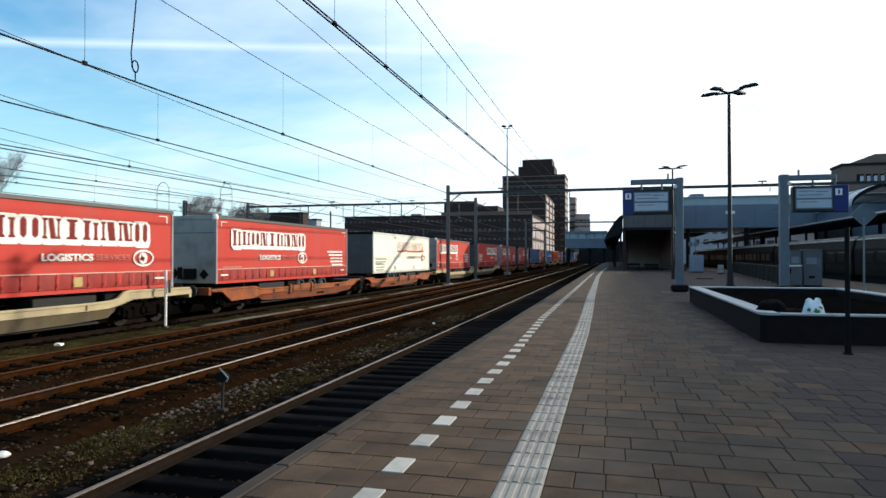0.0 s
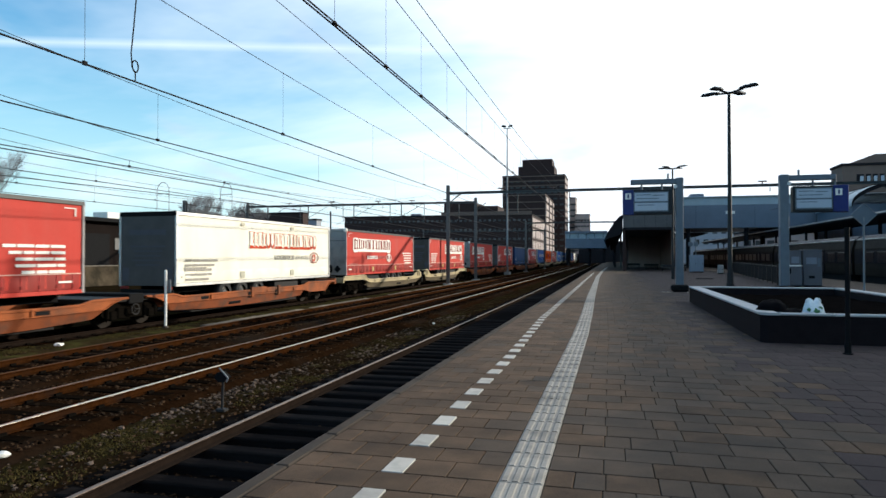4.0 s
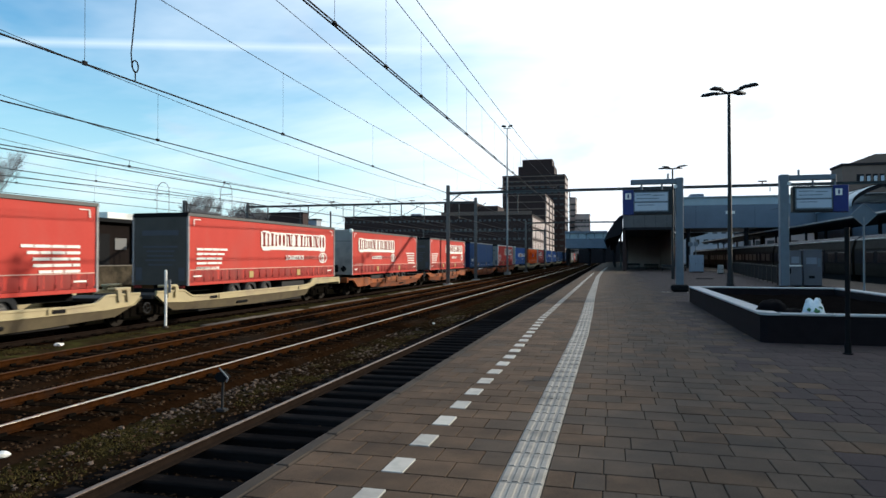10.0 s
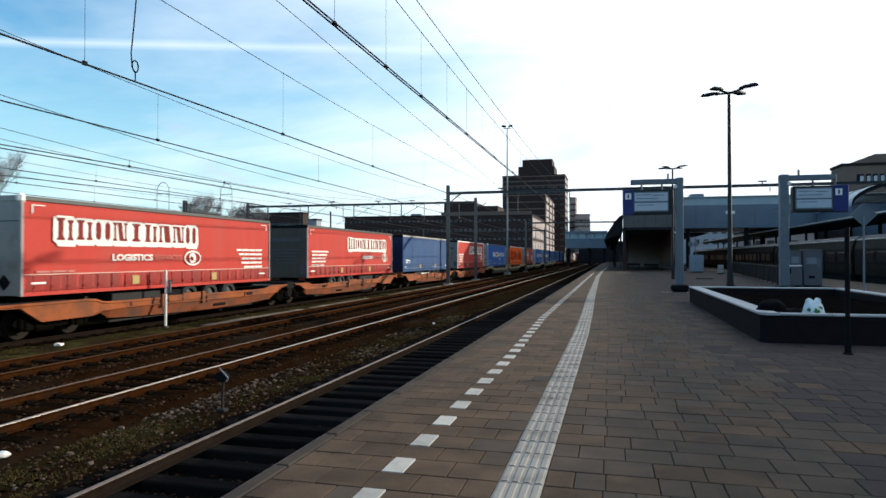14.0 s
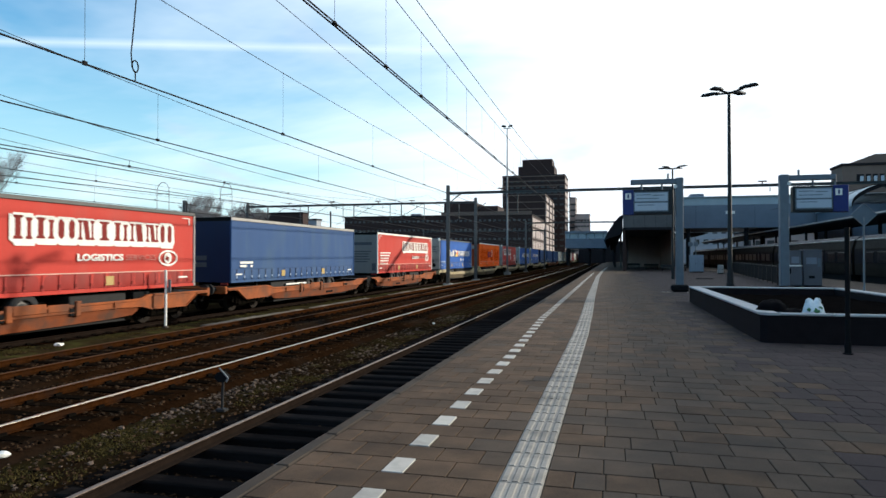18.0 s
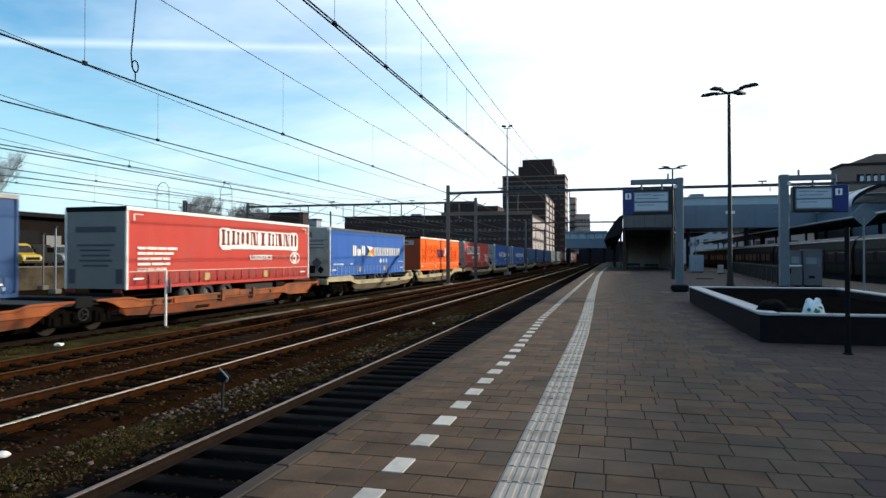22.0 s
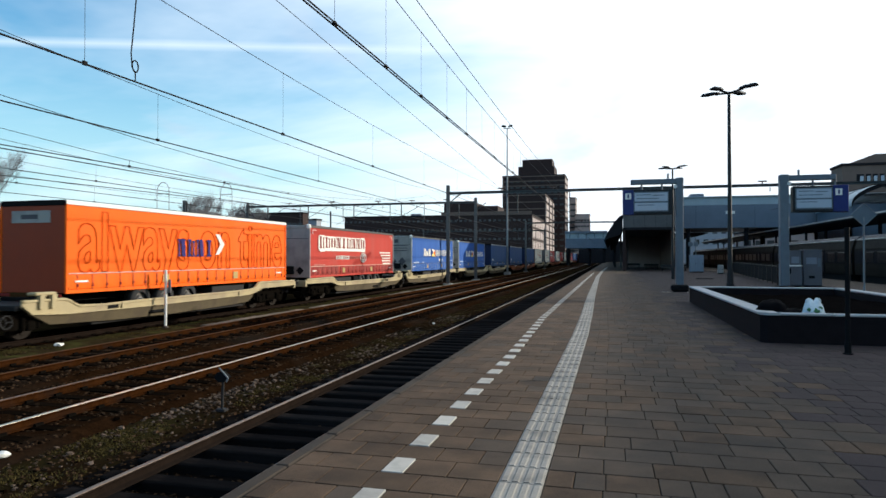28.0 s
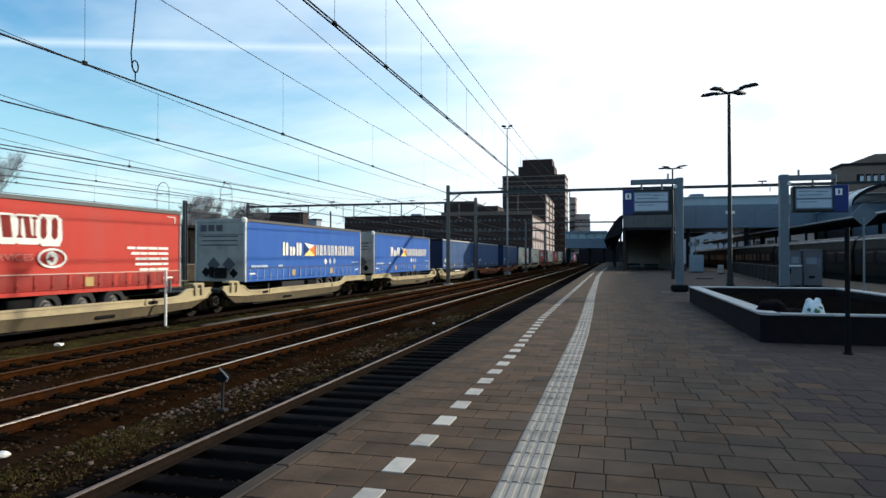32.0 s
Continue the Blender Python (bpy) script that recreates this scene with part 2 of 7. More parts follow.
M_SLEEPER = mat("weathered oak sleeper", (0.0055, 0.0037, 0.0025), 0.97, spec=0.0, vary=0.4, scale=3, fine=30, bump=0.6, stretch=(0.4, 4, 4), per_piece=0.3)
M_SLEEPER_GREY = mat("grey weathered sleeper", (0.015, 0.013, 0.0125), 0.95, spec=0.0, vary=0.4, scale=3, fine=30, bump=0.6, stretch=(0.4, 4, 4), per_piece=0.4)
# near-black: shadow at the rail clips and in the bogies is painted in
M_CLIP = mat("shade-dark clip steel", (0.006, 0.005, 0.004), 0.95, spec=0.0, vary=0.3, scale=8, bump=0.1)
M_STEEL_DARK = mat("dark steel", (0.022, 0.021, 0.021), 0.75, spec=0.2, metal=0.0, vary=0.3, scale=4, bump=0.1)
M_GALV = mat("galvanised steel", (0.2, 0.212, 0.222), 0.6, metal=0.3, vary=0.2, scale=4, bump=0.08)
M_MAST = mat("weathered mast steel", (0.115, 0.108, 0.104), 0.65, metal=0.2, vary=0.3, scale=3, bump=0.1)
M_WIRE = mat("tarnished wire", (0.012, 0.012, 0.014), 0.8, spec=0.1, vary=0.2, bump=0.0)
M_PAVE = mat("brown concrete paver", (0.087, 0.0555, 0.0355), 0.9, spec=0.12, vary=0.55, scale=1.6, fine=90, bump=0.35, per_piece=0.16, coords="World",
             stain=(0.047, 0.033, 0.023), stain_amount=0.7, stain_scale=1.5)
M_PAVE_FAR = mat("brown concrete pavers", (0.087, 0.0555, 0.0355), 0.9, spec=0.12, vary=0.4, scale=1.6, fine=90, bump=0.35, island=0.16, coords="World",
                 stain=(0.047, 0.033, 0.023), stain_amount=0.7, stain_scale=1.5)
M_PAVE_GREY = mat("grey concrete paver", (0.079, 0.0565, 0.041), 0.92, spec=0.12, vary=0.36, scale=1.6, fine=90, bump=0.35, per_piece=0.13, coords="World",
                  stain=(0.048, 0.039, 0.032), stain_amount=0.7, stain_scale=1.3)
M_PAVE_GREY_FAR = mat("grey concrete pavers", (0.079, 0.0565, 0.041), 0.92, spec=0.12, vary=0.36, scale=1.6, fine=90, bump=0.35, island=0.13, coords="World",
                      stain=(0.048, 0.039, 0.032), stain_amount=0.7, stain_scale=1.3)
# darker paver copy: the right side's shade is painted into it
M_PAVE_SHADE = mat("concrete pavers darkened as shade", (0.052, 0.0375, 0.035), 0.92, spec=0.12, vary=0.26, scale=1.4, fine=90, bump=0.35, island=0.12, coords="World",
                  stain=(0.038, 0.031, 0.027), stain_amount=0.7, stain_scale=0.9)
M_JOINT = mat("sandy joint", (0.02, 0.016, 0.013), 0.95, vary=0.4, scale=5, fine=60, bump=0.5, coords="World")
M_COPING = mat("worn concrete coping", (0.05, 0.0385, 0.03), 0.9, spec=0.12, vary=0.3, scale=2, fine=70, bump=0.4, per_piece=0.12, coords="World",
               stain=(0.04, 0.034, 0.03), stain_amount=0.6, stain_scale=1.5)
M_WHITE_TILE = mat("worn white tile", (0.42, 0.385, 0.335), 0.75, vary=0.12, scale=4, fine=80, bump=0.25, per_piece=0.12, coords="World",
                   stain=(0.22, 0.2, 0.18), stain_amount=0.5, stain_scale=5)
M_TACTILE = mat("ribbed guide tile", (0.262, 0.238, 0.205), 0.8, vary=0.2, scale=3, fine=80, bump=0.3, per_piece=0.15, coords="World",
                stain=(0.11, 0.1, 0.09), stain_amount=0.75, stain_scale=3)
M_CONC = mat("grey concrete", (0.3, 0.3, 0.29), 0.85, vary=0.22, scale=1.2, fine=50, bump=0.3, coords="World",
             stain=(0.15, 0.145, 0.14), stain_amount=0.6, stain_scale=0.7)

# ---- ground ----
def build_ground():
    bm = B()
    xs = [-2500, -400, -120, -60, -30, -20, -3.0, 22, 60, 120, 400, 2500]
    ys = [-1500, -300, -60, -12, 60, 140, 300, 600, 1500, 3500]
    vs = [[bm.verts.new((x, y, BED - 0.12)) for y in ys] for x in xs]
    for i in range(len(xs) - 1):
        for j in range(len(ys) - 1):
            bm.faces.new((vs[i][j], vs[i + 1][j], vs[i + 1][j + 1], vs[i][j + 1]))
    solid("ground", bm, M_SOIL, "dark weedy gravel ground under and beside the tracks", "ground", kind="structure")


TRACKS = (-4.55, -9.3, -13.1, -16.98)
SKEW = radians(0.744)      # the freight track runs in at a slight angle and straightens farther on


def freight_line(s):
    """A point of the freight track's middle, s metres along it, and its heading from the Y axis."""
    x, y = -17.7 * cos(SKEW), 17.7 * sin(SKEW)
    a = min(s, 70.0)
    x, y = x + a * sin(SKEW), y + a * cos(SKEW)
    if s <= 70:
        return x, y, SKEW
    b = min(s, 110.0) - 70
    x, y = x + SKEW * (b - b * b / 80), y + b
    if s <= 110:
        return x, y, SKEW * (1 - b / 40)
    return x, y + s - 110, 0.0


def on_freight(s0, s1, z):
    """The pose of a rigid thing that spans from s0 to s1 of the freight track, set at s0."""
    a, b = freight_line(s0), freight_line(s1)
    return pose(a[0], a[1], z, 0, 0, math.degrees(-atan2(b[0] - a[0], b[1] - a[1])))




def build_ballast():
    """Shoulders of crushed stone, one bed for each track, with an uneven top."""
    rng = np.random.RandomState(4)
    for i, xc in enumerate(TRACKS):
        nx, ny = 14, 260
        xs = np.linspace(-1.75, 1.75, nx)
        ys = np.concatenate([np.linspace(-8, 60, 200), np.linspace(61, 420, ny - 200)])
        verts, faces = [], []
        for y in ys:
            for k, x in enumerate(xs):
                h = -0.12 if k in (0, nx - 1) else 0.0
                fx = freight_line(y)[0] if i == 3 else xc
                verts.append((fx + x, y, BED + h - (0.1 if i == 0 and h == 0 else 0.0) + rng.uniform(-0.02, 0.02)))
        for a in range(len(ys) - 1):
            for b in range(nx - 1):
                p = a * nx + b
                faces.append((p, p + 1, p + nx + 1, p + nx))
        ob = new("ballast_bed_%d" % (i + 1), raw("ballast_bed", verts, faces, M_BALLAST if i else M_BALLAST_SHADE))
        tagged(ob, "bed of brown crushed stone under a railway track", "ballast", "ballast beds", "structure")


def build_verge():
    """The mossy strip between the freight track and the third track."""
    rng = np.random.RandomState(14)
    ys = np.concatenate([np.linspace(-4, 60, 160), np.linspace(63, 420, 40)])
    xs = (-16.35, -16.2, -15.9, -15.5, -15.1, -14.7, -14.5)
    verts, faces = [], []
    for y in ys:
        for i, x in enumerate(xs):
            z = -0.06 if i == 0 else (0.015, 0.02, 0.012, -0.03, -0.06, -0.14)[i - 1] + rng.uniform(-0.012, 0.012)
            verts.append((x + 0.013 * min(y, 90) - 0.2, y, BED + z))
    n = len(xs)
    for a in range(len(ys) - 1):
        for b in range(n - 1):
            p = a * n + b
            faces.append((p, p + 1, p + n + 1, p + n))
    ob = new("verge", raw("verge", verts, faces, M_VERGE))
    tagged(ob, "mossy strip of dirt between two railway tracks", "ground", kind="structure")


def stone_field():
    """Loose stones on the beds and between them: lumpy octahedra, one joined mesh."""
    rng = np.random.RandomState(8)
    verts, faces = [], []
    def lump(x, y, z, r):
        k = len(verts)
        a = rng.uniform(0, pi)
        if y > 15:
            for i in range(4):
                q = rng.uniform(0.65, 1.2) * r
                verts.append((x + q * cos(a + i * pi / 2), y + q * sin(a + i * pi / 2), z))
            verts.append((x + rng.uniform(-0.3, 0.3) * r, y + rng.uniform(-0.3, 0.3) * r, z + 0.7 * r))
            faces.extend(((k, k + 1, k + 4), (k + 1, k + 2, k + 4), (k + 2, k + 3, k + 4), (k + 3, k, k + 4)))
            return
        tx, ty = rng.uniform(-0.35, 0.35, 2)
        for lv, s, h in ((0, 1.0, -0.1), (1, 0.68, 0.55)):
            for i in range(5):
                q = rng.uniform(0.7, 1.15) * r * s
                t = a + i * 2 * pi / 5 + 0.3 * lv
                verts.append((x + q * cos(t) * 1.15, y + q * sin(t) * 0.9, z + r * (h + (tx * cos(t) + ty * sin(t)) * 0.5 * lv)))
        for i in range(5):
            j = (i + 1) % 5
            faces.append((k + i, k + j, k + 5 + j, k + 5 + i))
        faces.append((k + 5, k + 6, k + 7, k + 8, k + 9))
    for _ in range(95000):
        y = 3.0 + 47 * rng.rand() ** 1.8
        x = rng.uniform(-18.5, -3.4)
        if x > -8.6 and rng.rand() < (0.3 if x > -6.1 else 0.5):
            continue
        on_bed = min(abs(x - t) for t in TRACKS) < 1.6
        z = (BED - 0.012 if x < -6.5 else BED - 0.112) if on_bed else BED - 0.125
        if not on_bed and rng.rand() < 0.35:
            continue
        lump(x, y, z, rng.uniform(0.016, 0.042) * (1.0 if rng.rand() < 0.95 else 1.6))
    ob = new("loose_stones", raw("loose_stones", verts, faces, M_STONE))
    tagged(ob, "loose brown and grey crushed stones between the rails", "gravel", kind="stuff")
    verts, faces = [], []
    for cx, cy, n in ((-7.5, 10.2, 420), (-7.45, 12.0, 300), (-8.3, 8.0, 120), (-7.4, 14.5, 110), (-6.6, 17.5, 260), (-7.0, 22.0, 200), (-7.7, 7.2, 70), (-6.9, 28.0, 220), (-9.3, 12.0, 130), (-13.1, 18.0, 160), (-9.3, 24.0, 160)):
        for _ in range(n):
            lump(cx + rng.normal(0, 0.35), cy + rng.normal(0, 0.8), BED - 0.125, 0.012 + 0.05 * rng.rand() ** 2)
    for _ in range(900):
        lump(rng.uniform(-8.7, -5.7), 4.5 + 24 * rng.rand() ** 1.6, BED - 0.124, rng.uniform(0.015, 0.042))
    ob = new("pale_stones", raw("pale_stones", verts, faces, M_STONE_PALE))
    tagged(ob, "scatter of pale grey stones beside the track", "gravel", kind="stuff")


def weeds():
    rng = np.random.RandomState(12)
    verts, faces = [], []
    spots = [(rng.uniform(-7.2, -6.1), 13 + 26 * rng.rand() ** 1.3, rng.uniform(0.2, 0.6)) for _ in range(26)]
    spots += [(-7.45 + rng.normal(0, 0.4), 8.3 + rng.normal(0, 0.45), rng.uniform(0.2, 0.6)) for _ in range(20)]
    spots += [(-7.0 + rng.normal(0, 0.3), 6.4 + rng.normal(0, 0.4), rng.uniform(0.15, 0.4)) for _ in range(7)]
    spots += [(-6.8 + rng.normal(0, 0.25), 11.9 + rng.normal(0, 0.4), rng.uniform(0.15, 0.4)) for _ in range(6)]
    spots += [(rng.uniform(-16.2, -15.4), rng.uniform(10, 42), rng.uniform(0.2, 0.7)) for _ in range(40)]
    for cx, cy, rad in spots:
        for _ in range(int(900 * rad)):
            a, q = rng.uniform(0, 2 * pi), rad * sqrt(rng.rand())
            x, y = cx + 0.7 * q * cos(a), cy + q * sin(a)
            h, wd, b = rng.uniform(0.008, 0.04), rng.uniform(0.005, 0.014), rng.uniform(0, 2 * pi)
            k = len(verts)
            lx, ly = rng.normal(0, 0.03, 2)
            z = BED - 0.125 if cx > -10 else BED + 0.01
            verts.extend(((x - wd * cos(b), y - wd * sin(b), z), (x + wd * cos(b), y + wd * sin(b), z), (x + lx, y + ly, z + h)))
            faces.append((k, k + 1, k + 2))
    ob = new("weeds", raw("weeds", verts, faces, M_MOSS))
    tagged(ob, "low yellow-green weeds and moss between the tracks", "weeds", kind="stuff")


RAIL_PROF = [(-0.075, -0.142), (0.075, -0.142), (0.075, -0.132), (0.012, -0.115), (0.01, -0.05), (0.036, -0.035), (0.036, -0.006),
             (0.03, -0.004), (-0.03, -0.004), (-0.036, -0.006), (-0.036, -0.035), (-0.01, -0.05), (-0.012, -0.115), (-0.075, -0.132)]


def sweep_rail(prof, off, ss):
    """A rail profile swept along the freight track."""
    bm = B()
    rings = []
    for s in ss:
        x, y, h = freight_line(s)
        rings.append([bm.verts.new((x + (off + u) * cos(h) - TRACKS[3], y - (off + u) * sin(h), v)) for u, v in prof])
    k = len(prof)
    for a, b in zip(rings, rings[1:]):
        for i in range(k):
            bm.faces.new((a[i], a[(i + 1) % k], b[(i + 1) % k], b[i]))
    bm.faces.new(rings[0]); bm.faces.new(rings[-1][::-1])
    return bm


def build_tracks():
    tops = ((M_RAILDULL, M_RAILDULL), (M_RAILWORN, M_RAILTOP), (M_RAILRUST, M_RAILRUST), (M_RUST_TRAIN, M_RUST_TRAIN))
    far = 420.0
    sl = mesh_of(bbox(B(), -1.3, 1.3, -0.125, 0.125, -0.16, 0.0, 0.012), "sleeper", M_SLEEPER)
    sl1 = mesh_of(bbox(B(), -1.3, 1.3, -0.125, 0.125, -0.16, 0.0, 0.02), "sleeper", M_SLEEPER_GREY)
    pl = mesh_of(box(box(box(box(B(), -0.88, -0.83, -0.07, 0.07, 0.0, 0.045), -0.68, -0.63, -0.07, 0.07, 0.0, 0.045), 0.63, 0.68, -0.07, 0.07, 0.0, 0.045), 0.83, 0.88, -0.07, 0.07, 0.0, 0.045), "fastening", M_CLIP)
    for i, xc in enumerate(TRACKS):
        tr = thing("railway_track", "standard-gauge railway track with %s rails on wooden sleepers" %
                   ("partly polished" if i == 1 else "rusty brown"), "track", "railway tracks", "structure", (xc, 0, RAIL))
        for s in (-1, 1):
            head = [(-0.034, -0.006), (0.0366, -0.0095), (0.0362, -0.0065), (0.031, -0.0025), (0.018, -0.0005), (0.0, 0.0), (-0.018, -0.0005), (-0.03, -0.0025)]
            if i == 3:
                ss = [-8, 30, 70, 80, 90, 100, 110, far]
                r = part("rail", sweep_rail(RAIL_PROF, s * 0.755, ss), M_RUST_TRAIN, tr, "rusty steel rail")
                part("rail_head", sweep_rail(head, s * 0.755, ss), tops[i][0], r, "worn running surface")
                continue
            r = part("rail", prism(B(), RAIL_PROF, -8, far, "y"), (M_RUST if i in (1, 2) else M_RUST_TRAIN), tr, "rusty steel rail", at=(s * 0.755, 0, 0))
            part("rail_head", prism(B(), head, -8, far, "y"), tops[i][s > 0], r, "worn running surface")
        n = 0
        y = -4.0 if i == 0 else 0.0
        while n < 110:
            fx = freight_line(y)[0] - xc if i == 3 else 0.0
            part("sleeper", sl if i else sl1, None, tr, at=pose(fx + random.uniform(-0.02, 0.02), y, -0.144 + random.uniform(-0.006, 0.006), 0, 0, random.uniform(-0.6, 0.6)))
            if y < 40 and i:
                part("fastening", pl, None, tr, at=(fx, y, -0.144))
            y += 0.62
            n += 1


# ---- platform ----
EDGE = -2.78
PRIGHT = 17.2
ROW = 0.387           # depth of a row of tiles
ROW0 = 2.34           # where a row begins


def build_platform():
    plat = thing("platform", "broad station platform paved with brown and grey concrete tiles", "platform", kind="structure")
    bm = box(B(), EDGE + 0.14, PRIGHT, -14, 260, -0.9, -0.035)
    part("bedding", bm, M_JOINT, plat)
    bm = box(B(), EDGE + 0.06, EDGE + 0.138, -14, 260, -0.98, -0.12)
    part("retaining_wall", bm, M_CONC, plat, "stained concrete platform wall")
    # coping slabs along the track
    cop = mesh_of(bbox(B(), EDGE, EDGE + 0.138, 0.006, 0.994, -0.12, 0.0, 0.016), "coping_slab", M_COPING)
    for k in range(-10, 70):
        part("coping_slab", cop, None, plat, at=(0, 2.0 + k, random.uniform(-0.004, 0.002)))
    bm = B()
    box(bm, EDGE, EDGE + 0.138, 72, 260, -0.12, 0.0)
    box(bm, EDGE, EDGE + 0.138, -14, -8.0, -0.12, 0.0)
    part("coping_rest", bm, M_COPING, plat)
    return plat


STRIP0, STRIP1 = -0.865, -0.51
SQ0, SQ1 = -1.84, -1.645


def bend(line, y):
    """How far a marking has drifted sideways at y."""
    for (a, p), (b, q) in zip(line, line[1:]):
        if a <= y <= b:
            return p + (q - p) * (y - a) / (b - a)
    return line[0][1] if y < line[0][0] else line[-1][1]


STRIP_LINE = [(15, 0.0), (21, -0.06), (28, -0.18), (35, -0.26), (61, -0.52), (85, -0.45), (149, 0.25)]
SQUARE_LINE = [(11, 0.0), (19, -0.2), (75, -0.22)]


def tile_rows():
    """The bond of the paving: for each row, tiles as (x0, x1, row start, kind)."""
    rng = random.Random(5)
    rows = []
    y = ROW0 - 30 * ROW
    r = 0
    while y < 120:
        x = EDGE + 0.155
        s0, s1 = STRIP0 + bend(STRIP_LINE, y), STRIP1 + bend(STRIP_LINE, y)
        # between coping and guide strip
        cuts = [x]
        xx = x + (0.2 if r % 2 else 0.38)
        while xx < s0 - 0.1:
            cuts.append(xx)
            xx += 0.38
        cuts.append(s0)
        for a, b in zip(cuts, cuts[1:]):
            rows.append((a, b, y, "grey" if (b == s0 and rng.random() < 0.3) or rng.random() < 0.03 else "brown"))
        # right of the strip: wider grey tiles in stretcher bond, shade painted in rightwards
        xx = s1 + (0.22 if r % 2 else 0.44)
        a = s1
        while xx < 12.0:
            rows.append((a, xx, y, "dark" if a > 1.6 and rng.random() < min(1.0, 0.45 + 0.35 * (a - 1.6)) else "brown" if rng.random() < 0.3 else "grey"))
            a = xx
            xx += rng.choice((0.24, 0.4, 0.4, 0.48))
        y += ROW
        r += 1
    return rows


def build_paving(plat):
    shared = {}
    near, rest = 0, {"brown": ([], []), "grey": ([], []), "dark": ([], [])}
    rng = random.Random(6)
    mats = {"brown": M_PAVE, "grey": M_PAVE_GREY, "dark": M_PAVE_SHADE}
    for a, b, y, kind in tile_rows():
        q0, q1 = SQ0 + bend(SQUARE_LINE, y), SQ1 + bend(SQUARE_LINE, y)
        white = y < 75 and a < q1 and b > q0
        z = rng.uniform(-0.004, 0.0)
        if 2.3 < y < 9.2 and a < 3.2 and near < 300 and (b - a) > 0.1 and not white:
            key = (kind, round(b - a, 3))
            if key not in shared:
                w = b - a
                shared[key] = mesh_of(bbox(B(), 0.003, w - 0.003, 0.007, ROW - 0.007, -0.05, 0.0, 0.006), "paving_tile", mats[kind])
            part("paving_tile", shared[key], None, plat, at=pose(a, y, z, rng.uniform(-0.25, 0.25), rng.uniform(-0.25, 0.25), 0))
            near += 1
            continue
        verts, faces = rest[kind]
        g = 0.004 if y < 10 else 0.0022
        gy = 0.007 if y < 10 else 0.003
        spans = [(a, b)]
        if white:
            spans = [(a, min(b, q0)), (max(a, q1), b)] if int(round((y - ROW0) / ROW)) % 2 == 1 else [(a, b)]
        for p, q in spans:
            if q - p < 0.03:
                continue
            k = len(verts)
            for zz, d in ((-0.05, 0), (z - 0.004, 0), (z, 0.005)):
                for xx, yy in ((p + g + d, y + gy + d), (q - g - d, y + gy + d), (q - g - d, y + ROW - gy - d), (p + g + d, y + ROW - gy - d)):
                    verts.append((xx, yy, zz))
            for lv in (0, 4):
                for i in range(4):
                    j = (i + 1) % 4
                    faces.append((k + lv + i, k + lv + j, k + lv + 4 + j, k + lv + 4 + i))
            faces.append((k + 8, k + 9, k + 10, k + 11))
    for kind, m in (("brown", M_PAVE_FAR), ("grey", M_PAVE_GREY_FAR), ("dark", M_PAVE_SHADE)):
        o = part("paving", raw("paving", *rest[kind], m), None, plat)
        tagged(o, "%s concrete paving tiles" % kind, kind="stuff")
    # plain far paving
    bm = box(B(), EDGE + 0.155, PRIGHT - 0.3, 120.1, 260, -0.04, 0.0)
    box(bm, 12.5, PRIGHT - 0.3, ROW0 - 30 * ROW, 120, -0.04, -0.002)
    box(bm, EDGE + 0.155, PRIGHT - 0.3, -14, ROW0 - 30 * ROW - 0.01, -0.04, 0.0)
    part("far_paving", bm, M_PAVE_GREY, plat)
    part("edge_slab", box(B(), PRIGHT - 0.3, PRIGHT, -14, 260, -0.12, 0.0), M_COPING, plat)
    # white squares of the safety line
    sq = mesh_of(bbox(B(), SQ0 + 0.004, SQ1 - 0.004, 0.004, ROW - 0.004, -0.05, 0.003, 0.005), "white_tile", M_WHITE_TILE)
    k = -29
    while ROW0 + k * ROW < 75:
        part("white_tile", sq, None, plat, "worn white safety-line tile" if k == 1 else "", at=(bend(SQUARE_LINE, ROW0 + k * ROW), ROW0 + k * ROW, 0))
        k += 2
    # ribbed guide strip
    bm = B()
    w = STRIP1 - STRIP0
    bbox(bm, 0.003, w - 0.003, 0.003, ROW - 0.003, -0.05, 0.0, 0.004)
    for i in range(4):
        c = (i + 0.5) * w / 4
        prism(bm, [(c - 0.031, 0.0), (c + 0.031, 0.0), (c + 0.02, 0.006), (c - 0.02, 0.006)], 0.02, ROW - 0.02, "y")
    g = mesh_of(bm, "guide_tile", M_TACTILE)
    for k in range(-30, 300):
        y = ROW0 + k * ROW
        part("guide_tile", g, None, plat, "ribbed pale guide tile" if k == 0 else "", at=(STRIP0 + bend(STRIP_LINE, y), y, random.uniform(-0.002, 0.002)))


build_ground()
build_ballast()
build_verge()
build_tracks()
PLATFORM = build_platform()

# ---- the freight train ----
from math import degrees

M_TYRE = mat("tyre rubber", (0.018, 0.018, 0.019), 0.85, vary=0.3, scale=8, bump=0.2)
M_RIM = mat("grey wheel rim", (0.11, 0.105, 0.1), 0.5, metal=0.5, vary=0.25, scale=8)
M_BLACK = mat("black paint", (0.01, 0.01, 0.0105), 0.8, spec=0.06, vary=0.3, scale=5)
M_ALU = mat("aluminium rail", (0.55, 0.55, 0.54), 0.42, metal=0.75, vary=0.15, scale=3)
M_POSTGREY = mat("dull grey post", (0.3, 0.27, 0.26), 0.6, vary=0.2, scale=4)
M_ROOF = mat("translucent white roof sheet", (0.62, 0.62, 0.6), 0.6, vary=0.12, scale=1.5)
M_FRONT = mat("silver bulkhead", (0.33, 0.315, 0.292), 0.5, metal=0.2, vary=0.12, scale=1.0, stain=(0.14, 0.14, 0.14), stain_amount=0.6, stain_scale=1.2)
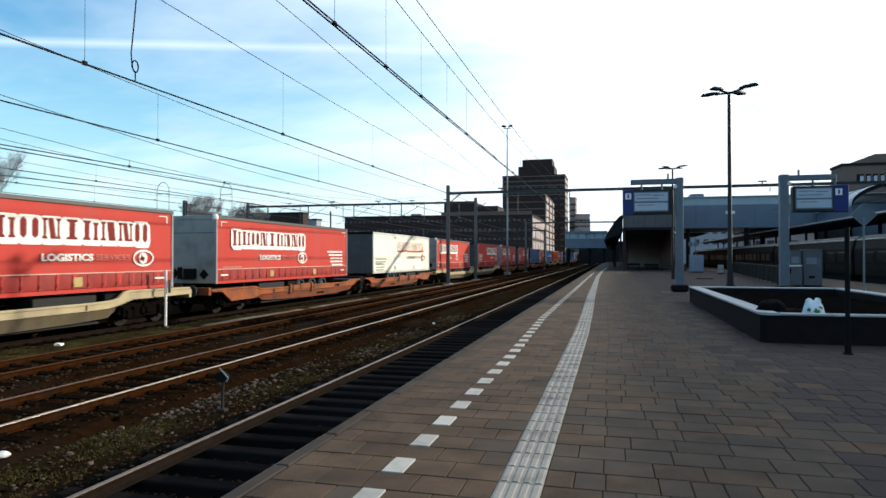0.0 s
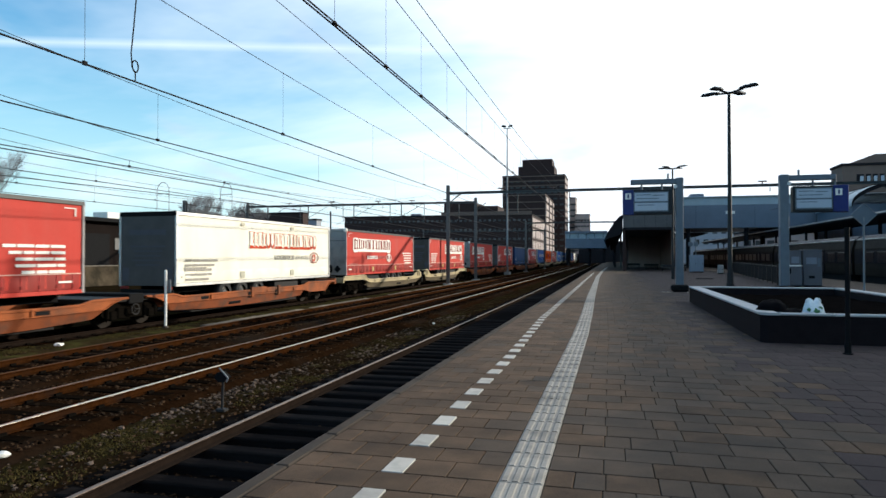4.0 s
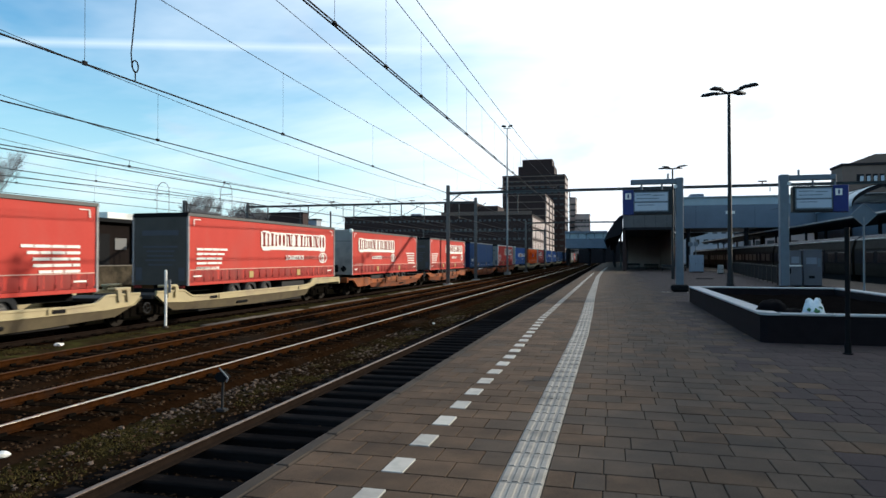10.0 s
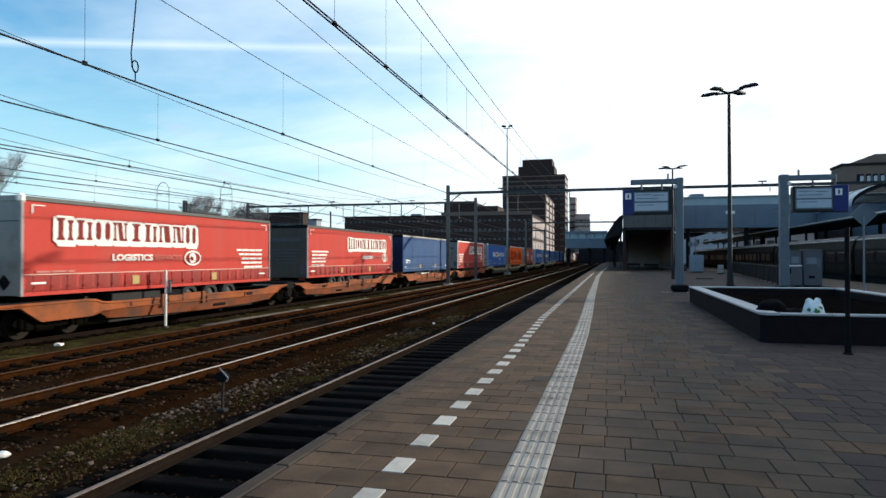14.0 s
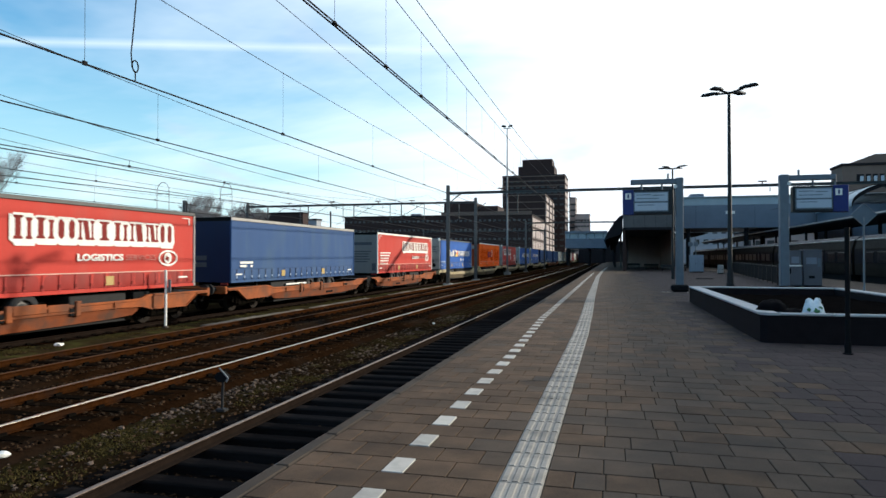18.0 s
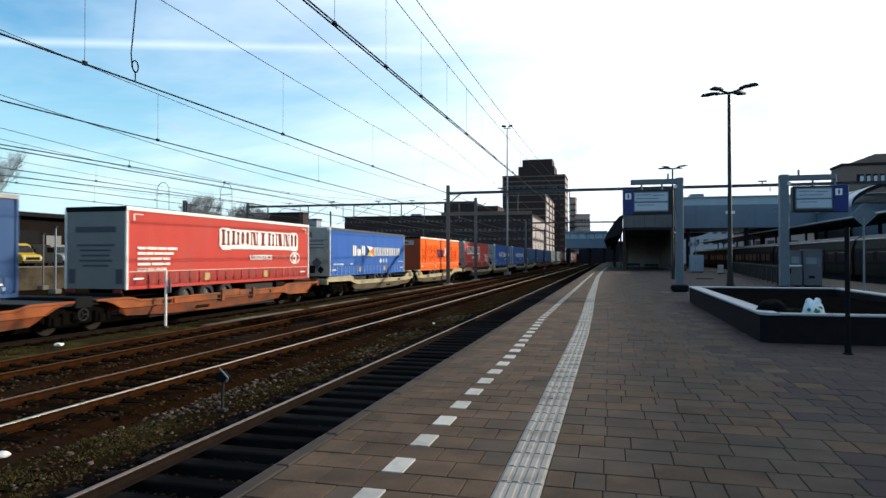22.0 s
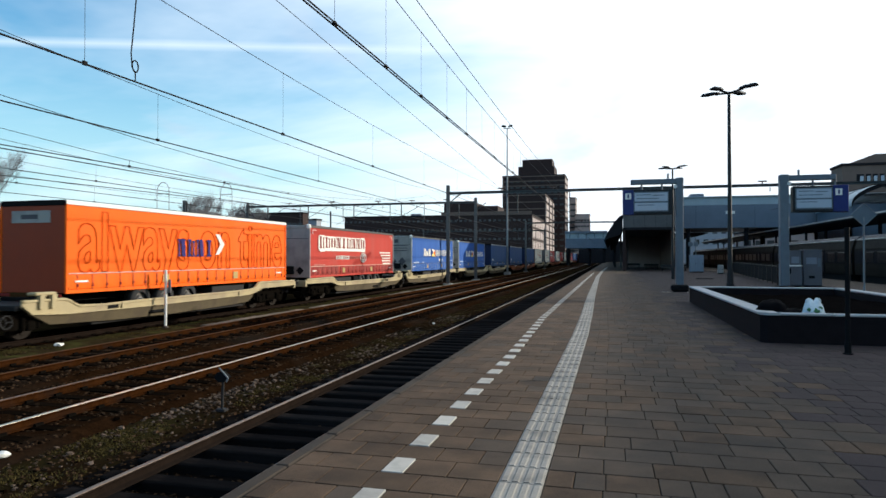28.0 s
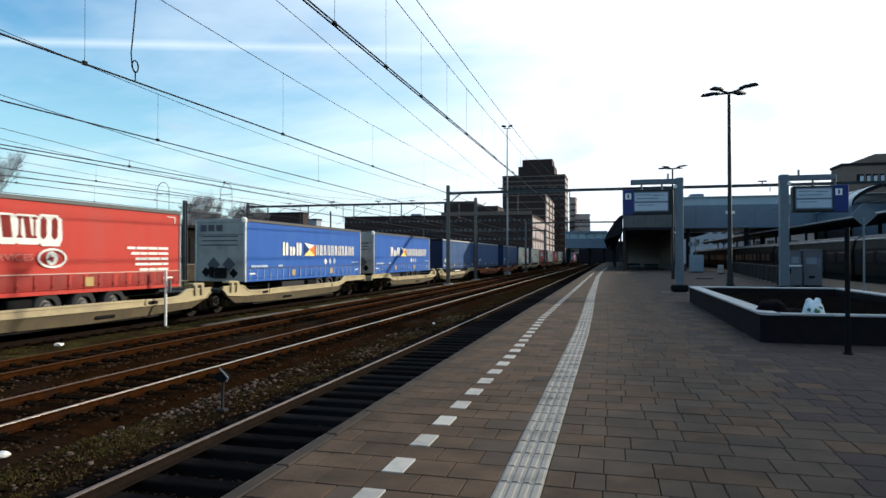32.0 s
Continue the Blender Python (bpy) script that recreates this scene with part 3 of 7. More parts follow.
M_RAILGREY = mat("dark grey roof rail", (0.07, 0.068, 0.066), 0.55, metal=0.2, vary=0.25, scale=3)
M_DUSTY = mat("dusty pale rail", (0.36, 0.34, 0.31), 0.7, vary=0.25, scale=2)
M_DOORS_PALE = mat("pale grey rear doors", (0.2, 0.186, 0.172), 0.6, vary=0.12, scale=1.2)
M_DOORS = mat("grey rear curtain", (0.076, 0.067, 0.058), 0.65, spec=0.15, vary=0.25, scale=1.2)
M_DOORS_DARK = mat("dark grey rear doors", (0.085, 0.08, 0.076), 0.65, spec=0.15, vary=0.25, scale=1.2)
M_PLATE_PALE = mat("pale grey plate", (0.42, 0.4, 0.31), 0.6, vary=0.15)
M_INKFADED = mat("faded grey print", (0.33, 0.31, 0.27), 0.8, spec=0.1, vary=0.2, scale=2, bump=0.05)
M_INKRUST = mat("orange-red print", (0.5, 0.06, 0.025), 0.8, spec=0.1, vary=0.15, scale=2, bump=0.05)
M_REDEND = mat("red front wall", (0.27, 0.042, 0.012), 0.6, vary=0.15, scale=1.2)
M_BLUEEND = mat("dark blue rear doors", (0.006, 0.01, 0.045), 0.55, vary=0.15, scale=1.2)
M_BEIGE = mat("dull yellow plate", (0.42, 0.29, 0.1), 0.6, vary=0.15)
GRIME = dict(rough=0.6, spec=0.12, vary=0.08, scale=0.9, fine=30, bump=0.12, stretch=(1, 1, 0.35), stain_scale=0.9)
M_RED = mat("red curtain", (0.48, 0.048, 0.034), stain=(0.38, 0.075, 0.06), stain_amount=0.5, **GRIME)
# darker than M_RED: dirt, plus painted shade of the slack edge
M_RED_LOW = mat("grimy shaded red curtain edge", (0.28, 0.032, 0.026), stain=(0.2, 0.05, 0.042), stain_amount=0.8, **GRIME)
M_WHITE = mat("white curtain", (0.82, 0.78, 0.66), stain=(0.64, 0.6, 0.46), stain_amount=0.5, **GRIME)
M_BLUE = mat("faded blue curtain", (0.033, 0.078, 0.19), stain=(0.06, 0.105, 0.17), stain_amount=0.6, **GRIME)
M_PBLUE = mat("bright blue curtain", (0.022, 0.1, 0.37), stain=(0.05, 0.13, 0.34), stain_amount=0.4, **GRIME)
M_ORANGE = mat("orange curtain", (0.9, 0.13, 0.004), stain=(0.7, 0.14, 0.03), stain_amount=0.4, **GRIME)
M_INKW = mat("white print", (0.78, 0.76, 0.7), 0.8, spec=0.1, vary=0.1, scale=2, bump=0.05)
M_HEM = mat("pale pink hem", (0.6, 0.36, 0.3), 0.7, spec=0.1, vary=0.2, scale=3, bump=0.05)
M_INKD = mat("dark red print", (0.2, 0.03, 0.025), 0.8, spec=0.1, vary=0.15, scale=2, bump=0.05)
M_INKP = mat("purple print", (0.04, 0.035, 0.15), 0.8, spec=0.1, vary=0.1, scale=2, bump=0.05)
M_INKO = mat("deep orange print", (0.62, 0.075, 0.004), 0.8, spec=0.1, vary=0.1, scale=2, bump=0.05)
M_INKPALE = mat("faded pink print", (0.5, 0.2, 0.17), 0.8, spec=0.1, vary=0.2, scale=2, bump=0.05)
M_SUN = mat("orange print", (0.85, 0.2, 0.03), 0.8, spec=0.1, vary=0.1, scale=2, bump=0.05)
M_CREAM = mat("pale yellow print", (0.85, 0.68, 0.25), 0.8, spec=0.1, vary=0.1, scale=2, bump=0.05)
M_DISPLAY_DIM = mat("pale blue print", (0.4, 0.48, 0.62), 0.8, spec=0.1, vary=0.1, scale=2, bump=0.05)
M_NAVY = mat("navy print", (0.02, 0.05, 0.16), 0.8, spec=0.1, vary=0.1, scale=2, bump=0.05)
M_INKG = mat("grey print", (0.09, 0.09, 0.1), 0.8, spec=0.1, vary=0.1, scale=2, bump=0.05)
M_WAG_BROWN = mat("rust-brown wagon paint", (0.26, 0.068, 0.017), 0.7, spec=0.2, vary=0.4, scale=1.5, bump=0.15, stain=(0.12, 0.045, 0.022), stain_amount=0.9, stain_scale=1.1)
M_WAG_CREAM = mat("cream wagon paint", (0.39, 0.315, 0.175), 0.6, vary=0.15, scale=1.5, bump=0.15, stain=(0.28, 0.22, 0.14), stain_amount=0.75, stain_scale=1.1)
# lower sill paints: underside shade is put into the colour, with grime
M_WAG_BROWN_LOW = mat("grimy shaded brown wagon paint", (0.2, 0.05, 0.014), 0.75, vary=0.3, scale=1.5, bump=0.15, stain=(0.07, 0.04, 0.028), stain_amount=0.85, stain_scale=1.3)
M_WAG_CREAM_LOW = mat("grimy shaded cream wagon paint", (0.11, 0.085, 0.048), 0.75, vary=0.3, scale=1.5, bump=0.15, stain=(0.08, 0.06, 0.04), stain_amount=0.85, stain_scale=1.3)
M_WHEELSTEEL = mat("worn wheel steel", (0.02, 0.016, 0.013), 0.8, spec=0.1, metal=0.0, vary=0.3, scale=6)

LENGTH = 13.6
SIDE = 1.275          # half width of a trailer


def flat_rect(bm, y0, y1, z0, z1, x, t=0.006, s=1):
    """A thin printed or sewn-on patch on the long side."""
    a, b = (x, x + t * s) if s > 0 else (x + t * s, x)
    return box(bm, a, b, y0, y1, z0, z1)


def text_mesh(words, size, material, outline=0.0, bold=0.0):
    cu = bpy.data.curves.new("lettering", "FONT")
    cu.body, cu.size, cu.resolution_u, cu.offset = words, size, 3, bold
    if outline:
        cu.fill_mode, cu.bevel_depth, cu.bevel_resolution = "NONE", outline, 0
    else:
        cu.extrude = 0.003
    ob = bpy.data.objects.new("lettering", cu)
    scene.collection.objects.link(ob)
    me = bpy.data.meshes.new_from_object(ob)
    bpy.data.objects.remove(ob)
    bpy.data.curves.remove(cu)
    me.materials.clear()
    me.materials.append(material)
    return me


def curtain_mesh(material, seed):
    """A tarpaulin side: slack between its posts, with faint upright tension folds."""
    rng = random.Random(seed)
    ny, nz = 60, 8
    verts, faces = [], []
    ph = [rng.uniform(0, 6.3) for _ in range(6)]
    for j in range(nz + 1):
        z = 1.5 + (4.08 - 1.5) * j / nz
        for i in range(ny + 1):
            y = 0.09 + (LENGTH - 0.18) * i / ny
            v = j / nz
            w = 0.010 * sin(y * 2.9 + ph[0]) + 0.006 * sin(y * 7.1 + ph[1] + 1.2 * v) + 0.005 * sin(y * 1.1 + 3 * v + ph[2])
            w *= sin(pi * min(1, max(0, v * 0.94 + 0.03)))
            verts.append((SIDE - 0.02 + w, y, z))
    for j in range(nz):
        for i in range(ny):
            a = j * (ny + 1) + i
            faces.append((a, a + 1, a + ny + 2, a + ny + 1))
    me = raw("curtain", verts, faces, material)
    for p in me.polygons:
        p.use_smooth = True
    return me


def blunt(y0, y1, z0, z1, c):
    """A rectangle's outline with its corners cut."""
    return [(y0 + c, z0), (y1 - c, z0), (y1, z0 + c), (y1, z1 - c), (y1 - c, z1), (y0 + c, z1), (y0, z1 - c), (y0, z0 + c)]


def mark_shapes(k, a, b, z0, z1):
    """Plain upright shapes of one place in a firm's mark: footed pillars, leaning slabs and blunt bars."""
    w, h = b - a, z1 - z0
    def bar(u0, u1, lean=0.0, v1=1.0):
        return [(a + u0 * w, z0), (a + u1 * w, z0), (a + (u1 + lean) * w, z0 + v1 * h), (a + (u0 + lean) * w, z0 + v1 * h)]
    def pillar(u0, u1, e=0.08, v1=1.0):
        t = z0 + v1 * h
        f = 0.09 * h
        l, r, d = a + u0 * w, a + u1 * w, e * w
        return [(l - d, z0), (r + d, z0), (r + d, z0 + f), (r, z0 + 1.6 * f), (r, t - 1.6 * f), (r + d, t - f), (r + d, t), (l - d, t), (l - d, t - f), (l, t - 1.6 * f), (l, z0 + 1.6 * f), (l - d, z0 + f)]
    if k == 0:
        return [pillar(0.14, 0.4), pillar(0.68, 0.86, 0.06, 0.92)]
    if k == 1:
        return [pillar(0.12, 0.24, 0.07), bar(0.46, 0.74, -0.14), pillar(0.8, 0.9, 0.07)]
    if k == 2:
        return [pillar(0.36, 0.66, 0.14)]
    if k == 3:
        return [pillar(0.1, 0.24), bar(0.5, 0.92, -0.12)]
    return [blunt(a + 0.08 * w, a + 0.38 * w, z0, z1, 0.14 * w), blunt(a + 0.62 * w, a + 0.92 * w, z0, z1, 0.14 * w)]


def shaded_blocks(tr, y0, y1, z0, z1, face, shade):
    """The same mark with no backing: pale shapes, each with its own narrow edge and cast-down shade."""
    order = (0, 0, 4, 1, 2, 0, 3, 1, 4)
    w = (y1 - y0) / len(order)
    x = SIDE + 0.012
    for i, k in enumerate(order):
        for prof in mark_shapes(k, y0 + (i + 0.02) * w, y0 + (i + 0.98) * w, z0, z1):
            c = sum(q[0] for q in prof) / len(prof)
            m = (z0 + z1) / 2
            wide = [(c + (q[0] - c) * 1.12, m + (q[1] - m) * 1.0) for q in prof]
            rim = [(c + (q[0] - c) * 1.4 + 0.045, m + (q[1] - m) * 1.08 - (0.11 if q[1] < m else 0.0)) for q in prof]
            part("mark_shade", prism(B(), rim, x - 0.004, x, "x"), shade, tr)
            part("mark_bar", prism(B(), wide, x - 0.002, x + 0.005, "x"), face, tr)


def letter_blocks(tr, y0, y1, z0, z1, face, back):
    """A firm's mark as plain upright shapes on one scalloped backing with a cast-down shade."""
    order = (0, 0, 4, 1, 2, 0, 3, 1, 4)
    n = len(order)
    w, h = (y1 - y0) / n, z1 - z0
    x = SIDE + 0.012
    r = 0.1 * h
    top, low = [], []
    for i in range(n):
        a, b = y0 + i * w, y0 + (i + 1) * w
        lift = 0.06 * h if i in (0, n - 1) else 0.0
        top += [(a + 0.04 * w, z1 + r * 0.5), (a + 0.1 * w, z1 + r + lift), (b - 0.1 * w, z1 + r + lift), (b - 0.04 * w, z1 + r * 0.5)]
        low += [(a + 0.06 * w, z0 - 0.2 * h), (a + 0.16 * w, z0 - 0.3 * h - lift), (b, z0 - 0.3 * h - lift), (b + 0.05 * w, z0 - 0.22 * h)]
    edge = [(y0 - r, z1 + r)] + top + [(y1 + r, z1), (y1 + 1.6 * r, z0)] + low[::-1] + [(y0 - r, z0 - r)]
    part("mark_backing", prism(B(), edge, x - 0.004, x, "x"), back, tr, "pale scalloped backing of the mark" if back is M_INKW else "red scalloped backing of the mark")
    for i, k in enumerate(order):
        a, b = y0 + (i + 0.02) * w, y0 + (i + 0.98) * w
        lift = 0.05 * h if i in (0, n - 1) else 0.0
        for prof in mark_shapes(k, a, b, z0 - lift, z1 + lift):
            part("mark_bar", prism(B(), prof, x - 0.002, x + 0.005, "x"), face, tr)


def word_bars(tr, y0, y1, z0, z1, x, material, seed, far=False):
    """A line of unreadable writing as plain bars, one for each word."""
    rng = random.Random(seed)
    if far:
        part("text_bar", flat_rect(B(), y0, y1, z0, z1, x, 0.005), material, tr)
        return
    y = y0
    while y < y1 - 0.12:
        e = min(y1, y + rng.uniform(0.3, 0.75))
        if y1 - e < 0.2:
            e = y1
        part("text_bar", flat_rect(B(), y, e, z0, z1, x, 0.005), material, tr)
        y = e + 0.05


def ring(bm, cy, cz, ry, rz, x, t, seg=24, th=0.05):
    """A flat oval ring in the plane of the long side."""
    loops = []
    for a, d in ((x, 0), (x + t, 0), (x + t, th), (x, th)):
        loops.append([bm.verts.new((a, cy + (ry - d) * cos(2 * pi * i / seg), cz + (rz - d) * sin(2 * pi * i / seg))) for i in range(seg)])
    for p, q in zip(loops, loops[1:] + loops[:1]):
        for i in range(seg):
            j = (i + 1) % seg
            bm.faces.new((p[i], p[j], q[j], q[i]))
    return bm


WHEEL_ME = []


def trailer_wheel(tr, y, s):
    if not WHEEL_ME:
        bm = B()
        prof = [(0.0, 0.30), (0.0, 0.46), (0.03, 0.5), (0.3, 0.5), (0.33, 0.46), (0.33, 0.3)]
        seg = 22
        ringv = []
        for k in range(seg):
            a = 2 * pi * k / seg
            ringv.append([bm.verts.new((x - 0.33, r * cos(a), r * sin(a))) for x, r in prof])
        for k in range(seg):
            A, C = ringv[k], ringv[(k + 1) % seg]
            for j in range(len(prof) - 1):
                bm.faces.new((A[j], A[j + 1], C[j + 1], C[j]))
        WHEEL_ME.append(mesh_of(bm, "tyre", M_TYRE, True))
        bm = B()
        cyl(bm, (-0.28, 0, 0), (-0.1, 0, 0), 0.3, 0.3, 18)
        cyl(bm, (-0.1, 0, 0), (-0.03, 0, 0), 0.2, 0.14, 14)
        cyl(bm, (-0.03, 0, 0), (0.02, 0, 0), 0.09, 0.07, 10)
        WHEEL_ME.append(mesh_of(bm, "rim", M_RIM))
    m = Matrix.Translation((s * (SIDE - 0.03), y, 0.9)) @ (Matrix.Identity(4) if s > 0 else Matrix.Rotation(pi, 4, "Z"))
    w = part("wheel", WHEEL_ME[0], None, tr, at=m)
    part("rim", WHEEL_ME[1], None, w)


def skirt_mesh(material, bays):
    """The curtain's lower edge, which bulges a little between the straps."""
    verts, faces = [], []
    n = bays * 6
    rows = (1.43, 1.5, 1.66, 1.82, 1.9)
    for j, z in enumerate(rows):
        for i in range(n + 1):
            w = abs(sin(pi * i / 6)) * (0.4, 1.0, 1.0, 0.8, 0.2)[j]
            verts.append((SIDE - 0.024 + 0.03 * w, 0.45 - 0.3 + (LENGTH - 0.3) * i / n, z))
    for j in range(len(rows) - 1):
        for i in range(n):
            a = j * (n + 1) + i
            faces.append((a, a + 1, a + n + 2, a + n + 1))
    me = raw("skirt", verts, faces, material)
    for p in me.polygons:
        p.use_smooth = True
    return me


def build_trailer(style, label, far=False):
    """A curtain-sided road trailer. Origin: near end, middle of the width, top of rail."""
    colour = {"red": M_RED, "red_back": M_RED, "red_pale": M_RED, "white": M_WHITE, "blue": M_BLUE, "ferry": M_PBLUE, "orange": M_ORANGE}[style]
    back = style in ("red_back", "red_pale", "blue", "orange", "white")
    tr = thing("curtain_trailer", label, "trailer", "trailers on the freight train")
    cur = curtain_mesh(colour, len(style))
    part("curtain", cur, None, tr)
    part("curtain", cur, None, tr, at=Matrix.Rotation(pi, 4, "Z") @ Matrix.Translation((0, -LENGTH, 0)))
    part("load_floor", box(B(), -1.22, 1.22, 0.08, LENGTH - 0.08, 1.32, 1.5), M_BLACK, tr)
    # roof sheet with a slight camber
    prof = [(-SIDE + 0.02, 4.1), (-SIDE + 0.02, 4.17), (-0.7, 4.2), (0, 4.215), (0.7, 4.2), (SIDE - 0.02, 4.17), (SIDE - 0.02, 4.1)]
    part("roof", prism(B(), prof, 0.03, LENGTH - 0.03, "y"), M_ROOF, tr)
    rail_m = {"white": M_ALU, "ferry": M_RAILGREY, "blue": M_DUSTY, "orange": M_INKW, "red_pale": M_INKW}.get(style, M_RAILGREY)
    for s in (-1, 1):
        part("roof_rail", bbox(B(), s * SIDE - 0.025, s * SIDE + 0.025, 0.0, LENGTH, 4.06, 4.19, 0.01), rail_m, tr)
        x = s * SIDE
        part("side_rail", bbox(B(), x - 0.04, x + 0.012, 0.02, LENGTH - 0.02, 1.3, 1.42, 0.008), colour if style != "white" else M_ALU, tr)
    for y in (0.05, LENGTH - 0.05):
        for s in (-1, 1):
            m = {"orange": M_ORANGE, "red": M_POSTGREY, "red_back": M_POSTGREY, "red_pale": M_INKW, "blue": M_BLUE}.get(style, M_ALU)
            part("corner_post", bbox(B(), s * SIDE - 0.06, s * SIDE + 0.02, y - 0.05, y + 0.05, 1.3, 4.16, 0.012), m, tr)
    end_m = {"red": M_FRONT, "white": M_DOORS_DARK, "ferry": M_FRONT, "red_back": M_DOORS, "red_pale": M_DOORS_PALE, "blue": M_BLUEEND, "orange": M_REDEND}[style]
    for y, m in ((0.0, end_m), (LENGTH - 0.04, end_m)):
        part("end_wall", bbox(B(), -SIDE + 0.05, SIDE - 0.05, y + 0.005, y + 0.04, 1.32, 4.08, 0.008), m, tr)
    if style in ("red", "ferry"):
        part("corner_cap", bbox(B(), SIDE - 0.2, SIDE + 0.035, -0.06, 0.2, 3.98, 4.26, 0.07), M_INKW, tr, "white rounded corner cap")
    bm = B()
    bbox(bm, -SIDE, SIDE, -0.02, 0.06, 4.03, 4.2, 0.012)
    part("end_header", bm, M_BLACK if back else M_FRONT, tr)
    if back:
        if style == "blue":
            for z in (2.0, 2.3):
                part("door_plate", bbox(B(), -0.55, 0.05, -0.012, 0.004, z, z + 0.2, 0.004), M_INKG, tr)
        if style in ("red_back", "red_pale", "white"):
            for s in (-1, 1):
                part("hinge_plate", bbox(B(), s * 1.0 - 0.14, s * 1.0 + 0.14, -0.012, 0.004, 1.5, 2.02, 0.004), M_INKG, tr)
            for k, (a, h) in enumerate(((1.7, 0.2), (1.6, 0.07), (1.3, 0.07), (1.2, 0.07), (1.4, 0.07), (1.1, 0.07))):
                z = 3.4 - (0.55 if k else 0) - max(0, k - 1) * 0.18
                part("text_bar", box(B(), -a / 2, a / 2, -0.008, 0.004, z - h / 2, z + h / 2), M_INKG, tr)
        part("bumper", bbox(B(), -1.2, 1.2, -0.08, 0.02, 1.02, 1.18, 0.02), M_BLACK, tr)
        for s in (-1, 1):
            part("tail_lamp", bbox(B(), s * 1.0 - 0.18, s * 1.0 + 0.18, -0.1, -0.05, 1.2, 1.3, 0.01), M_INKD, tr, "dark red tail lamp")
    else:
        part("panel_seam", box(B(), -1.2, 1.2, -0.006, 0.004, 3.45, 3.48), M_INKG, tr)
        for s, z in ((-0.75, 1.75), (0.7, 1.7)):
            bm = B()
            prism(bm, [(s - 0.23, z), (s, z - 0.23), (s + 0.23, z), (s, z + 0.23)], -0.012, 0.004, "y")
            part("hazard_plate", bm, M_BLACK, tr)
        bm = B()
        cyl(bm, (-0.4, -0.12, 1.5), (-0.4, -0.12, 2.0), 0.1, seg=10)
        bbox(bm, -0.2, 0.35, -0.16, 0.0, 1.5, 1.95, 0.02)
        part("air_connection", bm, M_BLACK, tr)
        if style == "ferry":
            for k in range(3):
                part("end_mark", bbox(B(), -1.05 + 0.42 * k, -0.72 + 0.42 * k, -0.012, 0.0, 3.62, 3.92, 0.003), M_INKG, tr)
            for s in (-0.35, 0.45):
                bm = B()
                prism(bm, [(s - 0.34, 2.1), (s, 1.76), (s + 0.34, 2.1), (s, 2.44)], -0.01, 0.004, "y")
                part("end_mark", bm, M_INKG, tr)
            for k in range(3):
                part("text_bar", box(B(), -1.0, 0.9, -0.008, 0.003, 3.36 - 0.2 * k, 3.42 - 0.2 * k), M_INKG, tr)
    if style == "orange":
        part("name_board", bbox(B(), -0.82, 0.69, -0.015, 0.0, 3.5, 3.88, 0.004), M_FRONT, tr, "grey board with a dark bar")
        part("text_bar", box(B(), -0.45, 0.2, -0.022, -0.014, 3.62, 3.76), M_INKG, tr)
    # skirt: straps with buckles below a pale hem
    x = SIDE + 0.004
    if style != "white":
        part("hem", flat_rect(B(), 0.12, LENGTH - 0.12, 1.905, 1.94, x, 0.008), {"blue": M_BLUE, "ferry": M_INKG}.get(style, M_HEM), tr)
    if not far:
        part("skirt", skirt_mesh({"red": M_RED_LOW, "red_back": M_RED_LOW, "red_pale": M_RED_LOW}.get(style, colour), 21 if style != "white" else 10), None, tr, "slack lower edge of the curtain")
    tone = {"white": (0.45, 0.44, 0.4), "ferry": (0.25, 0.33, 0.45), "blue": (0.014, 0.022, 0.04), "orange": (0.5, 0.08, 0.02)}.get(style, (0.36, 0.032, 0.028))
    sm = mat("strap webbing " + style, tone, 0.7, vary=0.2, scale=8)
    strap = mesh_of(flat_rect(B(), -0.018, 0.018, 1.36, 1.88, 0.0, 0.012), "strap", sm)
    buckle = mesh_of(bbox(B(), -0.004, 0.022, -0.035, 0.035, 1.5, 1.6, 0.006), "buckle", sm if style in ("white", "ferry") else (M_DISPLAY_DIM if style == "blue" else M_INKD))
    for k in range(22 if style != "white" and not far else 0):
        y = 0.45 + k * (LENGTH - 0.9) / 21
        s = part("strap", strap, None, tr, at=(x, y, 0))
        part("buckle", buckle, None, s)
    for y in (4.55, 9.1):
        part("reflector", flat_rect(B(), y - 0.17, y + 0.17, 1.5, 1.8, x + 0.014, 0.008), M_BEIGE if style != "white" else M_PLATE_PALE, tr, "dull yellow plate" if style != "white" else "pale grey plate")
        if style == "white":
            part("latch_plate", flat_rect(B(), y - 0.15, y + 0.15, 3.86, 3.98, x + 0.014, 0.008), M_PLATE_PALE, tr)
    for k in (0.35, 12.6):
        part("text_bar", flat_rect(B(), k, k + 0.5, 1.64, 1.7, x + 0.014, 0.004), M_INKW, tr)
    # running gear
    for sx in (-0.5, 0.5):
        part("chassis_beam", bbox(B(), sx - 0.06, sx + 0.06, 0.3, LENGTH - 0.3, 1.02, 1.32, 0.01), M_BLACK, tr)
    back = back and style != "blue"
    wy = (7.6, 8.95, 10.25) if not back else (3.3, 4.6, 5.95)
    for y in wy:
        part("axle", cyl(B(), (-1.0, y, 0.9), (1.0, y, 0.9), 0.07, seg=8), M_BLACK, tr)
        for s in (-1, 1):
            trailer_wheel(tr, y, s)
    ly = 2.8 if not back else LENGTH - 2.8
    for s in (-0.8, 0.8):
        part("landing_leg", bbox(B(), s - 0.06, s + 0.06, ly - 0.07, ly + 0.07, 0.62, 1.3, 0.01), M_STEEL_DARK, tr)
    y0 = 3.6 if not back else 7.6
    part("pallet_box", bbox(B(), -1.15, 1.15, y0, y0 + 2.4, 0.72, 1.2, 0.02), M_STEEL_DARK, tr)
